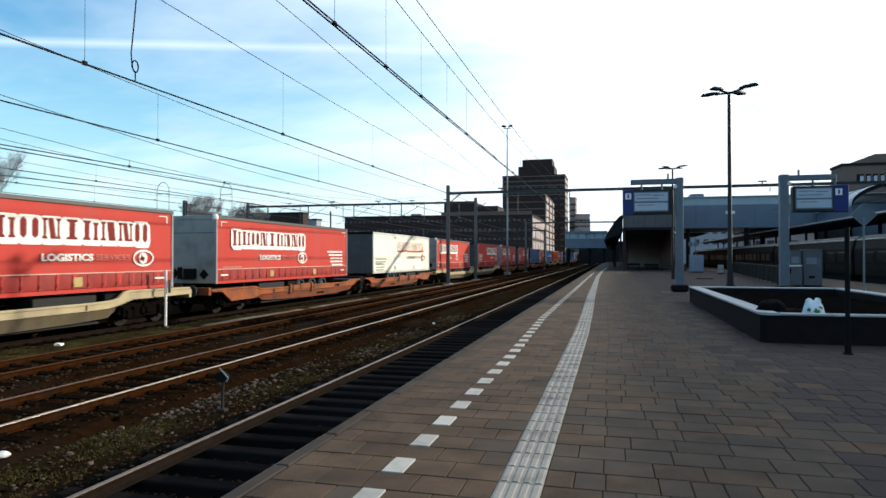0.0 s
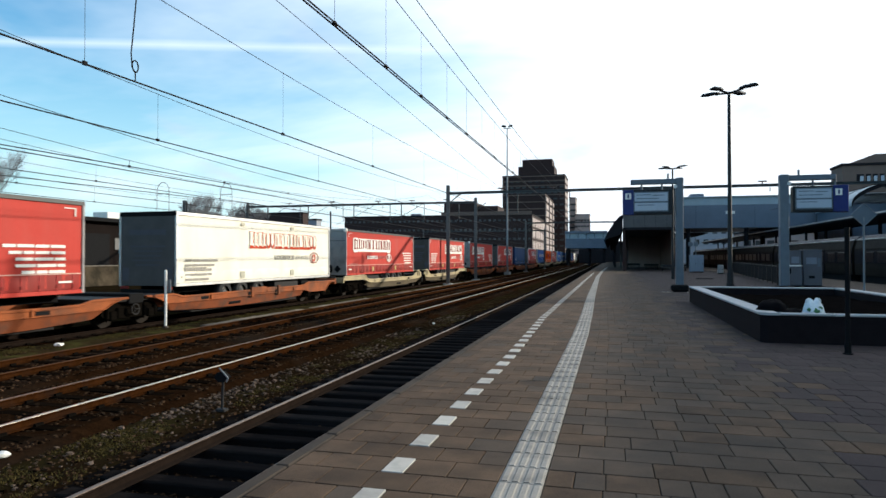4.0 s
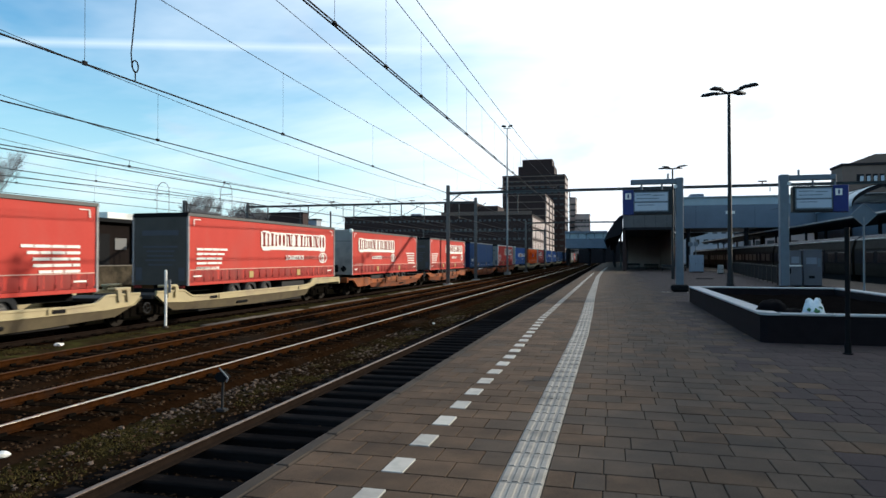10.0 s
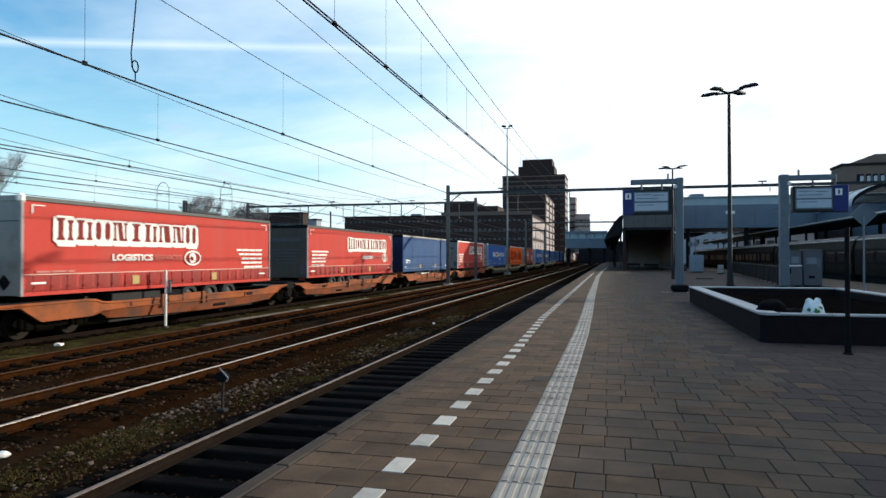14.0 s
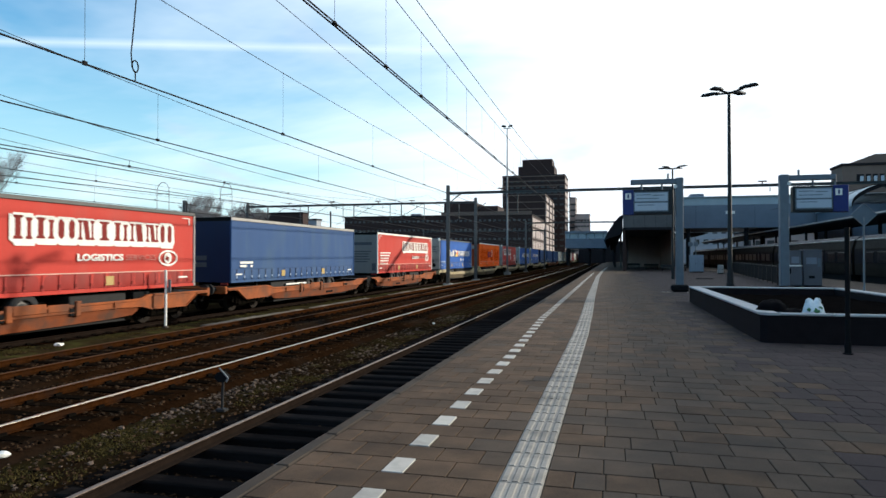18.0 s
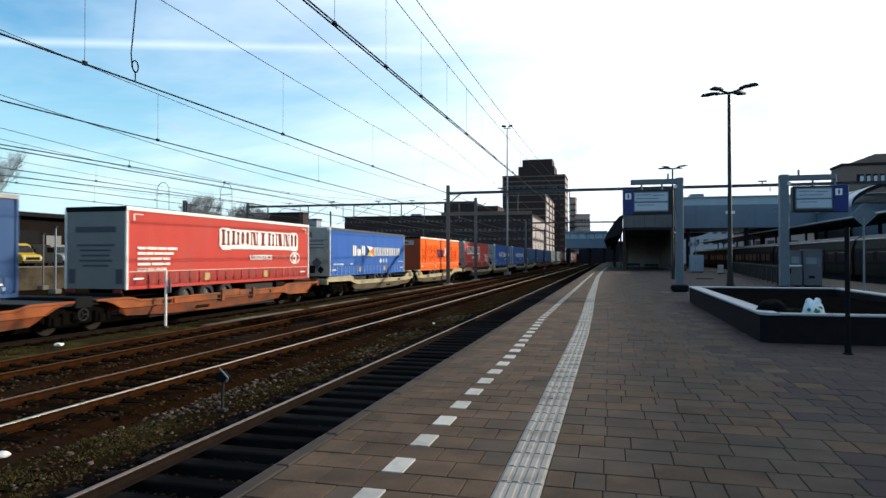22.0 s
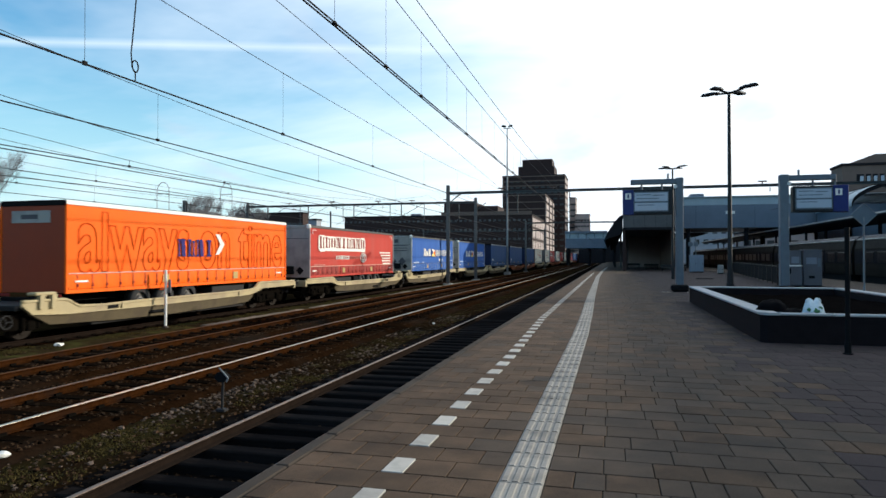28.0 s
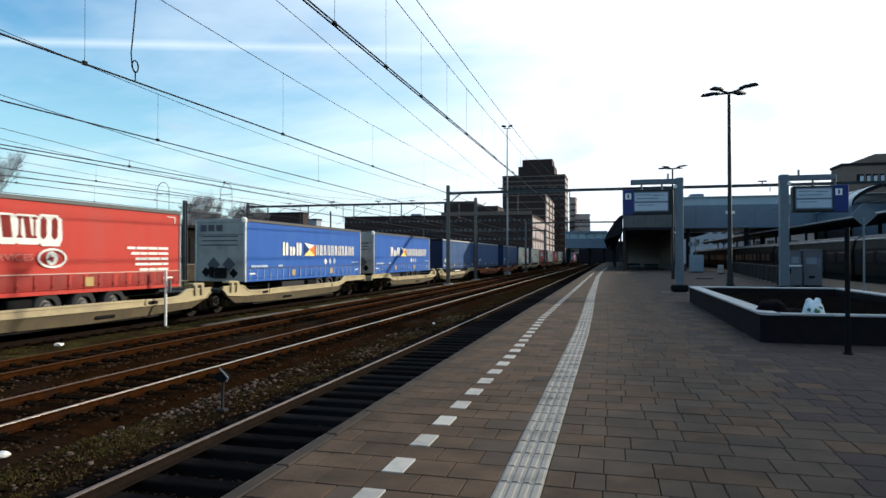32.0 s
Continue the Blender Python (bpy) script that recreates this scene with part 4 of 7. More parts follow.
    part("toolbox", bbox(B(), 0.75, 1.2, y0 + 2.7, y0 + 3.5, 0.75, 1.2, 0.02), M_BLACK, tr)
    side_art(tr, style, far)
    return tr


def stand(me, y, z, x, wide=None, stretch=1.0):
    """The pose that stands flat lettering up on the long side, stretched to a width."""
    k = 1.0
    if wide:
        us = [v.co.x for v in me.vertices]
        k = wide / (max(us) - min(us))
    return Matrix.Translation((x, y, z)) @ Matrix(((0, 0, 1, 0), (1, 0, 0, 0), (0, 1, 0, 0), (0, 0, 0, 1))) @ Matrix.Diagonal((k, stretch, 1, 1))


def side_art(tr, style, far):
    x = SIDE + 0.012
    if style in ("red", "red_back", "red_pale", "white"):
        rear = style in ("red_back", "red_pale")
        o = 4.3 if rear else 3.9 if style == "white" else 0.0
        face, sh = (M_INKD, M_INKW) if style != "white" else (M_WHITE, M_INKRUST)
        ink = M_INKW if style != "white" else M_INKFADED
        (letter_blocks if style != "white" else shaded_blocks)(tr, 1.16 + o, 7.95 + o, 2.98, 3.6, face, sh)
        me = text_mesh("LOGISTICS", 0.3, ink, bold=0.012)
        part("lettering", me, None, tr, "bold slogan word", at=stand(me, 3.45 + o, 2.32, x, 1.95))
        me = text_mesh("SERVICES", 0.28, M_INKPALE if style != "white" else M_INKFADED)
        part("lettering", me, None, tr, "thin faded slogan word", at=stand(me, 5.52 + o, 2.33, x, 1.5))
        part("emblem", ring(B(), 7.7 + o, 2.4, 0.52, 0.3, x, 0.006, 28, 0.07 if style != "white" else 0.045), ink if style != "white" else M_INKD, tr, "oval ring mark")
        part("emblem_disc", cyl(B(), (x, 7.68 + o, 2.4), (x + 0.005, 7.68 + o, 2.4), 0.21, seg=18), ink if style != "white" else M_INKRUST, tr)
        spot = [(7.62 + o + q * cos(t), 2.4 + q * sin(t)) for q, t in ((0.13, 0.3), (0.05, 1.0), (0.15, 1.7), (0.06, 2.6), (0.14, 3.5), (0.07, 4.4), (0.16, 5.3))]
        part("emblem_patch", prism(B(), spot, x + 0.003, x + 0.009, "x"), M_INKD if style != "white" else M_WHITE, tr)
        t0 = 0.55 if style != "red" else 10.75
        low = 0.0 if style != "white" else 0.45
        for k in range(5):
            w = (2.1, 1.9, 1.7, 1.7, 1.5)[k]
            a = t0 if style != "red" else t0 + 2.1 - w
            word_bars(tr, a, a + w, 2.71 - low - 0.19 * k, 2.8 - low - 0.19 * k, x, ink, 3 + k, far)
        for yy, d in ((0.35, 1), (LENGTH - 0.35, -1)) if style != "white" else ():
            bm = flat_rect(B(), min(yy, yy + 0.45 * d), max(yy, yy + 0.45 * d), 3.93, 3.96, x, 0.005)
            flat_rect(bm, min(yy, yy + 0.05 * d), max(yy, yy + 0.05 * d), 3.7, 3.96, x, 0.005)
            part("corner_mark", bm, ink, tr)
        word_bars(tr, 0.5, 1.9, 1.97, 2.03, x, M_INKPALE if style != "white" else M_INKFADED, 11, far)
    elif style == "ferry":
        for k in range(3):
            a = 3.42 + k * 0.72
            lo, hi = (2.52, 3.2) if k != 1 else (2.52, 2.98)
            part("mark_bar", flat_rect(B(), a, a + 0.2, lo, hi, x, 0.005), M_INKW, tr)
            part("mark_bar", prism(B(), blunt(a + 0.28, a + 0.54, lo, hi, 0.09), x, x + 0.005, "x"), M_INKW, tr)
        c, mid = 6.32, 2.86
        for prof, m in (((-0.62, 0.36, -0.62, -0.34), M_NAVY), ((-0.62, 0.36, 0.6, 0.24), M_INKW), ((0.6, 0.24, 0.66, -0.36), M_SUN), ((-0.62, -0.34, 0.66, -0.36), M_CREAM)):
            part("emblem", prism(B(), [(c + prof[0], mid + prof[1]), (c + prof[2], mid + prof[3]), (c, mid)], x, x + 0.006, "x"), m, tr, "triangle of a four-coloured flag")
        for k in range(11):
            a = 7.1 + k * 0.5
            part("mark_bar", flat_rect(B(), a, a + 0.11, 2.54, 3.12, x, 0.005), M_INKW, tr)
            part("mark_bar", prism(B(), [(a + 0.22, 2.54), (a + 0.33, 2.54), (a + 0.33 - 0.05 * (k % 3), 3.12), (a + 0.22 - 0.05 * (k % 3), 3.12)], x, x + 0.005, "x"), M_INKW, tr)
        for k in range(3):
            m = 8.35 + 0.58 * k
            part("emblem", prism(B(), [(m - 0.19, 2.2), (m, 2.0), (m + 0.19, 2.2), (m, 2.4)], x, x + 0.005, "x"), M_INKW if k == 0 else M_DISPLAY_DIM, tr, "small pale diamond")
        word_bars(tr, 0.5, 1.95, 1.96, 2.06, x, M_DISPLAY_DIM, 4, far)
        word_bars(tr, 3.0, 3.4, 1.97, 2.06, x, M_DISPLAY_DIM, 5, far)
        word_bars(tr, 12.1, 13.2, 2.1, 2.16, x, M_DISPLAY_DIM, 6, far)
    elif style == "orange":
        me = text_mesh("always on time", 2.8, M_INKO, outline=0.017, bold=0.045)
        xh = 0.52 * 2.8 * 0.98
        for v in me.vertices:          # a tall, narrow face: short stems above the small letters
            v.co.y = v.co.y * 1.13 if v.co.y < xh else xh * 1.13 + (v.co.y - xh) * 0.55
        part("lettering", me, None, tr, "outlined deep orange lettering", at=stand(me, 0.45, 2.02, x - 0.004, 12.7))
        for i in range(4):
            a = 5.2 + i * 0.57
            for prof in mark_shapes((3, 0, 3, 2)[i], a, a + 0.52, 2.46, 3.14):
                part("mark_bar", prism(B(), prof, x + 0.012, x + 0.018, "x"), M_INKP, tr)
        bm = prism(B(), [(7.62, 3.4), (7.86, 3.4), (8.24, 2.98), (7.86, 2.54), (7.62, 2.54), (7.94, 2.98)], x + 0.012, x + 0.02, "x")
        part("mark_bar", bm, M_INKW, tr, "white chevron")
    elif style == "blue":
        part("name_board", flat_rect(B(), 0.7, 1.75, 2.14, 2.24, x, 0.005), M_INKW, tr, "small white lettering panel")
        part("name_board", flat_rect(B(), 0.7, 1.2, 1.98, 2.08, x, 0.005), M_INKW, tr, "small white lettering panel")
        part("side_guard", bbox(B(), SIDE - 0.06, SIDE, 4.9, 7.1, 1.02, 1.1, 0.01), M_INKW, tr, "white side guard")
        part("name_board", flat_rect(B(), 1.55, 1.72, 1.98, 2.08, x, 0.005), M_INKW, tr, "small white lettering panel")


# top and foot of the wagon's side sill, from the joint outwards
SILL_TOP = [(0.43, 1.2), (1.87, 1.2), (2.05, 1.16), (2.3, 1.02), (2.5, 0.95), (3.4, 0.92), (5.3, 0.95), (11.4, 0.97), (12.3, 1.0), (12.55, 1.06), (12.8, 1.24), (13.1, 1.3), (16.3, 1.27)]
SILL_MID = [(0.43, 1.0), (0.73, 0.77), (2.0, 0.69), (5.5, 0.68), (11.4, 0.72), (12.1, 0.74), (12.6, 0.82), (13.2, 0.97), (16.3, 1.0)]
SILL_MID_BROWN = [(0.43, 1.02), (0.8, 0.98), (1.15, 0.88), (1.5, 0.71), (2.2, 0.69)] + SILL_MID[3:5] + [(12.5, 0.68), (13.0, 0.56), (14.9, 0.54), (15.6, 0.98), (16.3, 1.0)]
SILL_LOW = [(0.73, 0.75), (1.48, 0.42), (4.0, 0.33), (6.8, 0.29), (11.0, 0.36), (12.2, 0.42), (12.5, 0.6), (12.6, 0.76)]
SILL_LOW_BROWN = [(1.42, 0.73), (1.6, 0.56), (1.9, 0.42)] + SILL_LOW[2:]


def sill_meshes(material):
    xo, xi = 1.43, 1.33
    ease = 0.45 if material is M_WAG_BROWN else 1.0      # the brown wagons step up less at their ends
    def at(line, y):
        for (a, p), (b, q) in zip(line, line[1:]):
            if a <= y <= b:
                return p + (q - p) * (y - a) / (b - a)
        return line[0][1] if y < line[0][0] else line[-1][1]
    MID, LOW = (SILL_MID_BROWN, SILL_LOW_BROWN) if material is M_WAG_BROWN else (SILL_MID, SILL_LOW)
    ys = sorted({round(y, 3) for y, _ in SILL_TOP + MID})
    bm = B()
    rows = []
    for y in ys:
        t, m = 0.96 + (at(SILL_TOP, y) - 0.96) * ease, at(MID, y)
        rows.append([bm.verts.new(p) for p in ((xi, y, t), (xo - 0.02, y, t), (xo, y, t - 0.02), (xo, y, t - 0.07), (xo - 0.03, y, t - 0.085), (xo - 0.03, y, m + 0.03), (xo + 0.03, y, m + 0.02), (xo + 0.03, y, m), (xi, y, m))])
    for a, b in zip(rows, rows[1:]):
        for i in range(len(a)):
            j = (i + 1) % len(a)
            bm.faces.new((a[i], a[j], b[j], b[i]))
    bm.faces.new(rows[0]); bm.faces.new(rows[-1][::-1])
    upper = mesh_of(bm, "side_sill", material)
    bm = B()
    ys = sorted({round(y, 3) for y, _ in LOW})
    rows = []
    for y in ys:
        m = at(MID, y) - 0.004
        lo = min(at(LOW, y), m - 0.02)
        rows.append([bm.verts.new(p) for p in ((1.2, y, m), (xo - 0.03, y, m), (1.29, y, lo), (1.26, y, lo))])
    for a, b in zip(rows, rows[1:]):
        for i in range(4):
            bm.faces.new((a[i], a[(i + 1) % 4], b[(i + 1) % 4], b[i]))
    bm.faces.new(rows[0]); bm.faces.new(rows[-1][::-1])
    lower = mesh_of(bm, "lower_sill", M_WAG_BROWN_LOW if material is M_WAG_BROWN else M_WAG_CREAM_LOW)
    return upper, lower


def wheelset_mesh():
    bm = B()
    cyl(bm, (-1.0, 0, 0), (1.0, 0, 0), 0.085, seg=10)
    for s in (-1, 1):
        cyl(bm, (s * 0.69, 0, 0), (s * 0.83, 0, 0), 0.42, 0.42, 20)
        cyl(bm, (s * 0.66, 0, 0), (s * 0.69, 0, 0), 0.455, 0.455, 20)
        for k in range(4):
            a = k * pi / 2 + 0.4
            bbox(bm, min(s * 0.83, s * 0.86), max(s * 0.83, s * 0.86), 0.25 * cos(a) - 0.05, 0.25 * cos(a) + 0.05, 0.25 * sin(a) - 0.05, 0.25 * sin(a) + 0.05, 0.01)
    return mesh_of(bm, "wheelset", M_WHEELSTEEL)


def bogie_frame_mesh():
    bm = B()
    for s in (-1, 1):
        prof = [(-1.38, 0.5), (-1.22, 0.76), (-0.8, 0.86), (-0.4, 0.8), (0.4, 0.8), (0.8, 0.86), (1.22, 0.76), (1.38, 0.5),
                (1.2, 0.36), (0.75, 0.4), (0.4, 0.34), (-0.4, 0.34), (-0.75, 0.4), (-1.2, 0.36)]
        prism(bm, prof, s * 1.1 - 0.05, s * 1.1 + 0.05, "x")
        bbox(bm, s * 1.18 - 0.05, s * 1.18 + 0.05, -0.3, 0.3, 0.42, 0.66, 0.03)
        for y in (-0.9, 0.9):
            bbox(bm, s * 1.17 - 0.07, s * 1.17 + 0.09, y - 0.15, y + 0.15, 0.3, 0.6, 0.03)
            for d in (-0.25, 0.25):
                cyl(bm, (s * 1.18, y + d, 0.36), (s * 1.18, y + d, 0.7), 0.075, seg=10)
    bbox(bm, -1.0, 1.0, -0.2, 0.2, 0.5, 0.84, 0.03)
    return mesh_of(bm, "bogie", M_CLIP)


def build_wagon(material, label):
    """An articulated pocket wagon in two sections. Origin: the joint, at the top of rail."""
    wg = thing("pocket_wagon", label, "wagon", "wagons of the freight train")
    up, lo = sill_meshes(material)
    for flip in (0, 1):
        for s in (0, 1):
            m = Matrix.Diagonal((1 - 2 * s, 1 - 2 * flip, 1, 1))
            sill = part("side_sill", up, None, wg, at=m)
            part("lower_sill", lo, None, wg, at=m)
        d = 1 - 2 * flip
        def yy(a, b):
            return (min(a * d, b * d), max(a * d, b * d))
        part("end_platform", bbox(B(), -1.33, 1.33, *yy(13.4, 16.3), 0.95, 1.1, 0.02), M_STEEL_DARK, wg, "dark worn deck")
        part("headstock", bbox(B(), -1.4, 1.4, *yy(16.28, 16.45), 0.85, 1.18, 0.02), material, wg)
        part("joint_beam", bbox(B(), -1.3, 1.3, *yy(0.3, 1.9), 0.9, 1.06, 0.02), M_STEEL_DARK, wg)
        part("pocket_floor", bbox(B(), -1.15, 1.15, *yy(3.2, 12.0), 0.24, 0.32, 0.02), M_STEEL_DARK, wg)
        part("hitch_stand", prism(B(), [(14.2 * d, 1.2), (15.0 * d, 1.2), (14.8 * d, 1.32), (14.4 * d, 1.32)], -0.5, 0.5, "x"), M_STEEL_DARK, wg)
        for s in (-1, 1):
            bm = cyl(B(), (s * 0.87, 16.45 * d, 1.05), (s * 0.87, 16.8 * d, 1.05), 0.1, seg=10)
            cyl(bm, (s * 0.87, 16.8 * d, 1.05), (s * 0.87, 16.88 * d, 1.05), 0.24, seg=14)
            part("buffer", bm, M_STEEL_DARK, wg)
            horn = material is M_WAG_CREAM and part("guide_horn", bbox(B(), s * 1.28 - 0.22, s * 1.28 + 0.14, *yy(0.86, 1.6), 1.3, 1.4, 0.03), material, wg)
            for y in (0.95, 1.36) if horn else ():
                prof = [(y * d, 0.92), ((y + 0.14) * d, 0.92), ((y + 0.2) * d, 1.32), ((y + 0.02) * d, 1.32)]
                part("hook", prism(B(), prof, s * 1.42 - 0.07, s * 1.42 + 0.06, "x"), material, horn)
            if material is M_WAG_BROWN:
                for y in (7.2, 9.58):
                    part("stake_bracket", bbox(B(), s * 1.43 - 0.05, s * 1.43 + 0.06, *yy(y, y + 0.2), 0.6, 1.07, 0.02), material, wg)
                    part("bracket_slot", bbox(B(), s * 1.41 - 0.03, s * 1.41 + 0.03, *yy(y - 0.2, y - 0.01), 0.62, 0.86, 0.01), M_BLACK, wg)
                part("raised_plate", bbox(B(), s * 1.4 - 0.05, s * 1.4 + 0.045, *yy(7.45, 8.55), 0.78, 1.05, 0.012), material, wg)
                part("raised_plate", bbox(B(), s * 1.4 - 0.05, s * 1.4 + 0.04, *yy(8.6, 9.35), 0.78, 1.0, 0.012), material, wg)
            for y in (4.2, 11.2):
                part("sill_rib", bbox(B(), s * 1.42 - 0.02, s * 1.42 + 0.035, *yy(y, y + 0.07), 0.7, 0.93, 0.006), material, wg)
            part("stencil_panel", box(B(), min(s * 1.402, s * 1.408), max(s * 1.402, s * 1.408), *yy(3.6, 4.1), 0.73, 0.85), M_BLACK, wg)
            part("lifting_slot", bbox(B(), s * 1.34 - 0.05, s * 1.34 + 0.045, *yy(5.6, 6.5), 0.4, 0.54, 0.045), M_BLACK, wg)
            part("brake_pipe", cyl(B(), (s * 1.3, 2.2 * d, 0.66), (s * 1.3, 11.5 * d, 0.66), 0.03, seg=6), M_BLACK, wg)
    if material is M_WAG_BROWN:
        part("joint_block", bbox(B(), -1.38, 1.38, -0.36, 0.36, 0.82, 1.17, 0.03), M_BLACK, wg, "black joint housing between the sections")
    bm = B()
    ring(bm, 0.0, 0.0, 0.2, 0.2, 0.0, 0.02, 16, 0.03)
    for k in range(3):
        a = k * 2 * pi / 3
        cyl(bm, (0.01, 0, 0), (0.01, 0.18 * cos(a), 0.18 * sin(a)), 0.012, seg=5)
    part("brake_wheel", bm, M_STEEL_DARK, wg, "spoked hand wheel", at=(1.33, 0.0, 0.62))
    for d in (-1, 1):
        part("coupler", wire(B(), [(0, 16.4 * d, 1.0), (0, 16.9 * d, 0.95), (0, 17.0 * d, 0.8)], 0.05, 6), M_STEEL_DARK, wg)
        part("air_hose", wire(B(), [(0.4, 16.45 * d, 0.9), (0.45, 16.75 * d, 0.55), (0.4, 17.0 * d, 0.7)], 0.03, 6), M_BLACK, wg)
    for y in (-14.2, 0.0, 14.2):
        bg = part("bogie", BOGIE[0], None, wg, at=(0, y, 0))
        for d in (-0.9, 0.9):
            part("wheelset", BOGIE[1], None, bg, at=(0, d, 0.455))
    return wg


BOGIE = [bogie_frame_mesh(), wheelset_mesh()]

# how far the train has gone, second by second
GONE = [(0, 0.00), (2, 10.14), (4, 20.55), (6, 31.31), (8, 42.47), (10, 53.98), (12, 65.76), (14, 77.58), (16, 89.19), (18, 100.84), (20, 112.72), (22, 124.84), (24, 137.13), (26, 149.41), (28, 161.51), (30, 173.59), (32, 185.90)]
FIRST = 23.86          # near end of the first trailer of wagon 0
RED = "faded red curtain-sided trailer with pale block mark on a wagon"
REDB = "red curtain-sided trailer with dark grey rear doors on a wagon"
LOADS = {
    7.55: ("red_back", REDB), 23.86: ("red", RED), 41.86: ("white", "dirty white curtain-sided trailer with dark rear doors and red-edged mark"),
    57.86: ("red", RED), 76.0: ("red_back", REDB), 92.2: ("red", RED), 109.7: ("red_back", REDB),
    125.8: ("blue", "faded plain blue curtain-sided trailer on a rust-brown wagon"), 143.55: ("red_pale", "red curtain-sided trailer with white edges and pale rear doors"),
    159.8: ("ferry", "bright blue curtain-sided trailer with white block mark"), 177.7: ("orange", "orange curtain-sided trailer with outlined slogan and white chevron"),
    193.9: ("red", RED), 211.95: ("ferry", "bright blue curtain-sided trailer with white block mark"), 227.9: ("ferry", "bright blue curtain-sided trailer with white block mark"),
    245.9: ("blue", "faded plain blue curtain-sided trailer"),
}
FAR_ORDER = ("blue", "blue", "white", "white", "red", "white", "red_back", "white", "red", "red", "blue", "ferry", "red", "white", "red_back", "red", "red", "blue")
TRAIN = []


def build_train():
    models, wagons = {}, {}
    starts = dict(LOADS)
    labels = {s: l for s, l in LOADS.values()}
    k = 0
    for n in range(7, 17):
        for o in (0.0, 18.0):
            u = round(FIRST + 34.0 * n + o, 2)
            if u < 252:
                continue
            s = FAR_ORDER[k % len(FAR_ORDER)]
            starts[u] = (s, labels.get(s, RED))
            k += 1
    for u, (style, label) in sorted(starts.items()):
        key = (style, u > 252)
        if key not in models:
            ob = models[key] = build_trailer(style, label, u > 252)
        else:
            ob = copy_thing(models[key], Matrix.Identity(4))
        TRAIN.append((ob, u))
    for n in range(-1, 17):
        brown = n in (0, 2, 3, 7, 9, 12)
        m, word = (M_WAG_BROWN, "rust-brown") if brown else (M_WAG_CREAM, "cream")
        if word not in wagons:
            ob = wagons[word] = build_wagon(m, "%s articulated pocket wagon with dark bogies on the rails" % word)
        else:
            ob = copy_thing(wagons[word], Matrix.Identity(4))
        TRAIN.append((ob, FIRST + 15.8 + 34.0 * n))


build_train()


def gone(t):
    for (a, p), (b, q) in zip(GONE, GONE[1:]):
        if a <= t <= b:
            return p + (q - p) * (t - a) / (b - a)


def motions():
    for ob, u in TRAIN:
        if ob.name.startswith("pocket_wagon"):
            rows = [(t, on_freight(u - s - 14.2, u - s + 14.2, RAIL) @ Matrix.Translation((0, 14.2, 0))) for t, s in GONE]
        else:
            rows = [(t, on_freight(u - s, u - s + LENGTH, RAIL)) for t, s in GONE]
        walk(ob, rows)
    turns = [(k * 0.1, degrees(gone(k * 0.1) / 0.42)) for k in range(321)]
    for ob, u in TRAIN:
        if not ob.name.startswith("pocket_wagon") or u > 260:
            continue
        for bg in ob.children:
            for ws in bg.children:
                if not ws.name.startswith("wheelset"):
                    continue
                y = ws.location.y
                walk(ws, [(t, pose(0, y, 0.455, a % 360)) for t, a in turns])

# ---- overhead line: portals, masts, wires ----
M_PORTAL = mat("grey-green portal steel", (0.065, 0.07, 0.074), 0.55, metal=0.4, vary=0.25, scale=3, bump=0.1)
M_INSUL = mat("brown insulator", (0.09, 0.04, 0.03), 0.35, vary=0.2, scale=8)


def i_beam(bm, x, y, z0, z1, w=0.3, t=0.03):
    box(bm, x - w / 2, x + w / 2, y - w / 2, y - w / 2 + t, z0, z1)
    box(bm, x - w / 2, x + w / 2, y + w / 2 - t, y + w / 2, z0, z1)
    box(bm, x - t / 2, x + t / 2, y - w / 2 + t, y + w / 2 - t, z0, z1)
    return bm


def build_portal(y, x0, x1, z, tracks, label, spike=0.7):
    p = thing("overhead_line_portal", label, "portal", "overhead line portals", at=(0, y, 0))
    for x in (x0, x1):
        part("mast", i_beam(B(), x, 0, BED, z + spike), M_MAST, p)
        part("footing", bbox(B(), x - 0.4, x + 0.4, -0.4, 0.4, BED - 0.2, BED + 0.12, 0.03), M_CONC, p)
    bm = B()
    for dz in (-0.11, 0.09):
        box(bm, x0, x1, -0.14, 0.14, z + dz, z + dz + 0.035)
    box(bm, x0, x1, -0.02, 0.02, z - 0.08, z + 0.09)
    part("crossbeam", bm, M_PORTAL, p)
    for x in (x0, x1):
        d = 1 if x == x0 else -1
        part("knee_brace", wire(B(), [(x, 0, z - 1.0), (x + d * 1.2, 0, z - 0.1)], 0.05, 6), M_PORTAL, p)
    for xt in tracks:
        part("drop_post", cyl(B(), (xt + 0.9, 0, z - 0.1), (xt + 0.9, 0, z - 2.0), 0.045, seg=8), M_PORTAL, p)
        part("registration_arm", wire(B(), [(xt + 0.9, 0, z - 1.9), (xt, 0, 5.75)], 0.022, 6), M_PORTAL, p)
        bm = B()
        for k in range(4):
            cyl(bm, (xt, 0, z - 0.2 - k * 0.09), (xt, 0, z - 0.25 - k * 0.09), 0.08, 0.05, 8)
        part("insulator", bm, M_INSUL, p)
        hat = cyl(B(), (xt - 0.6, 0, z + 0.12), (xt - 0.6, 0, z + 0.32), 0.05, seg=8)
        bbox(hat, xt - 0.95, xt - 0.25, -0.08, 0.08, z + 0.3, z + 0.4, 0.01)
        part("insulator_cap", hat, M_INSUL, p)
    return p


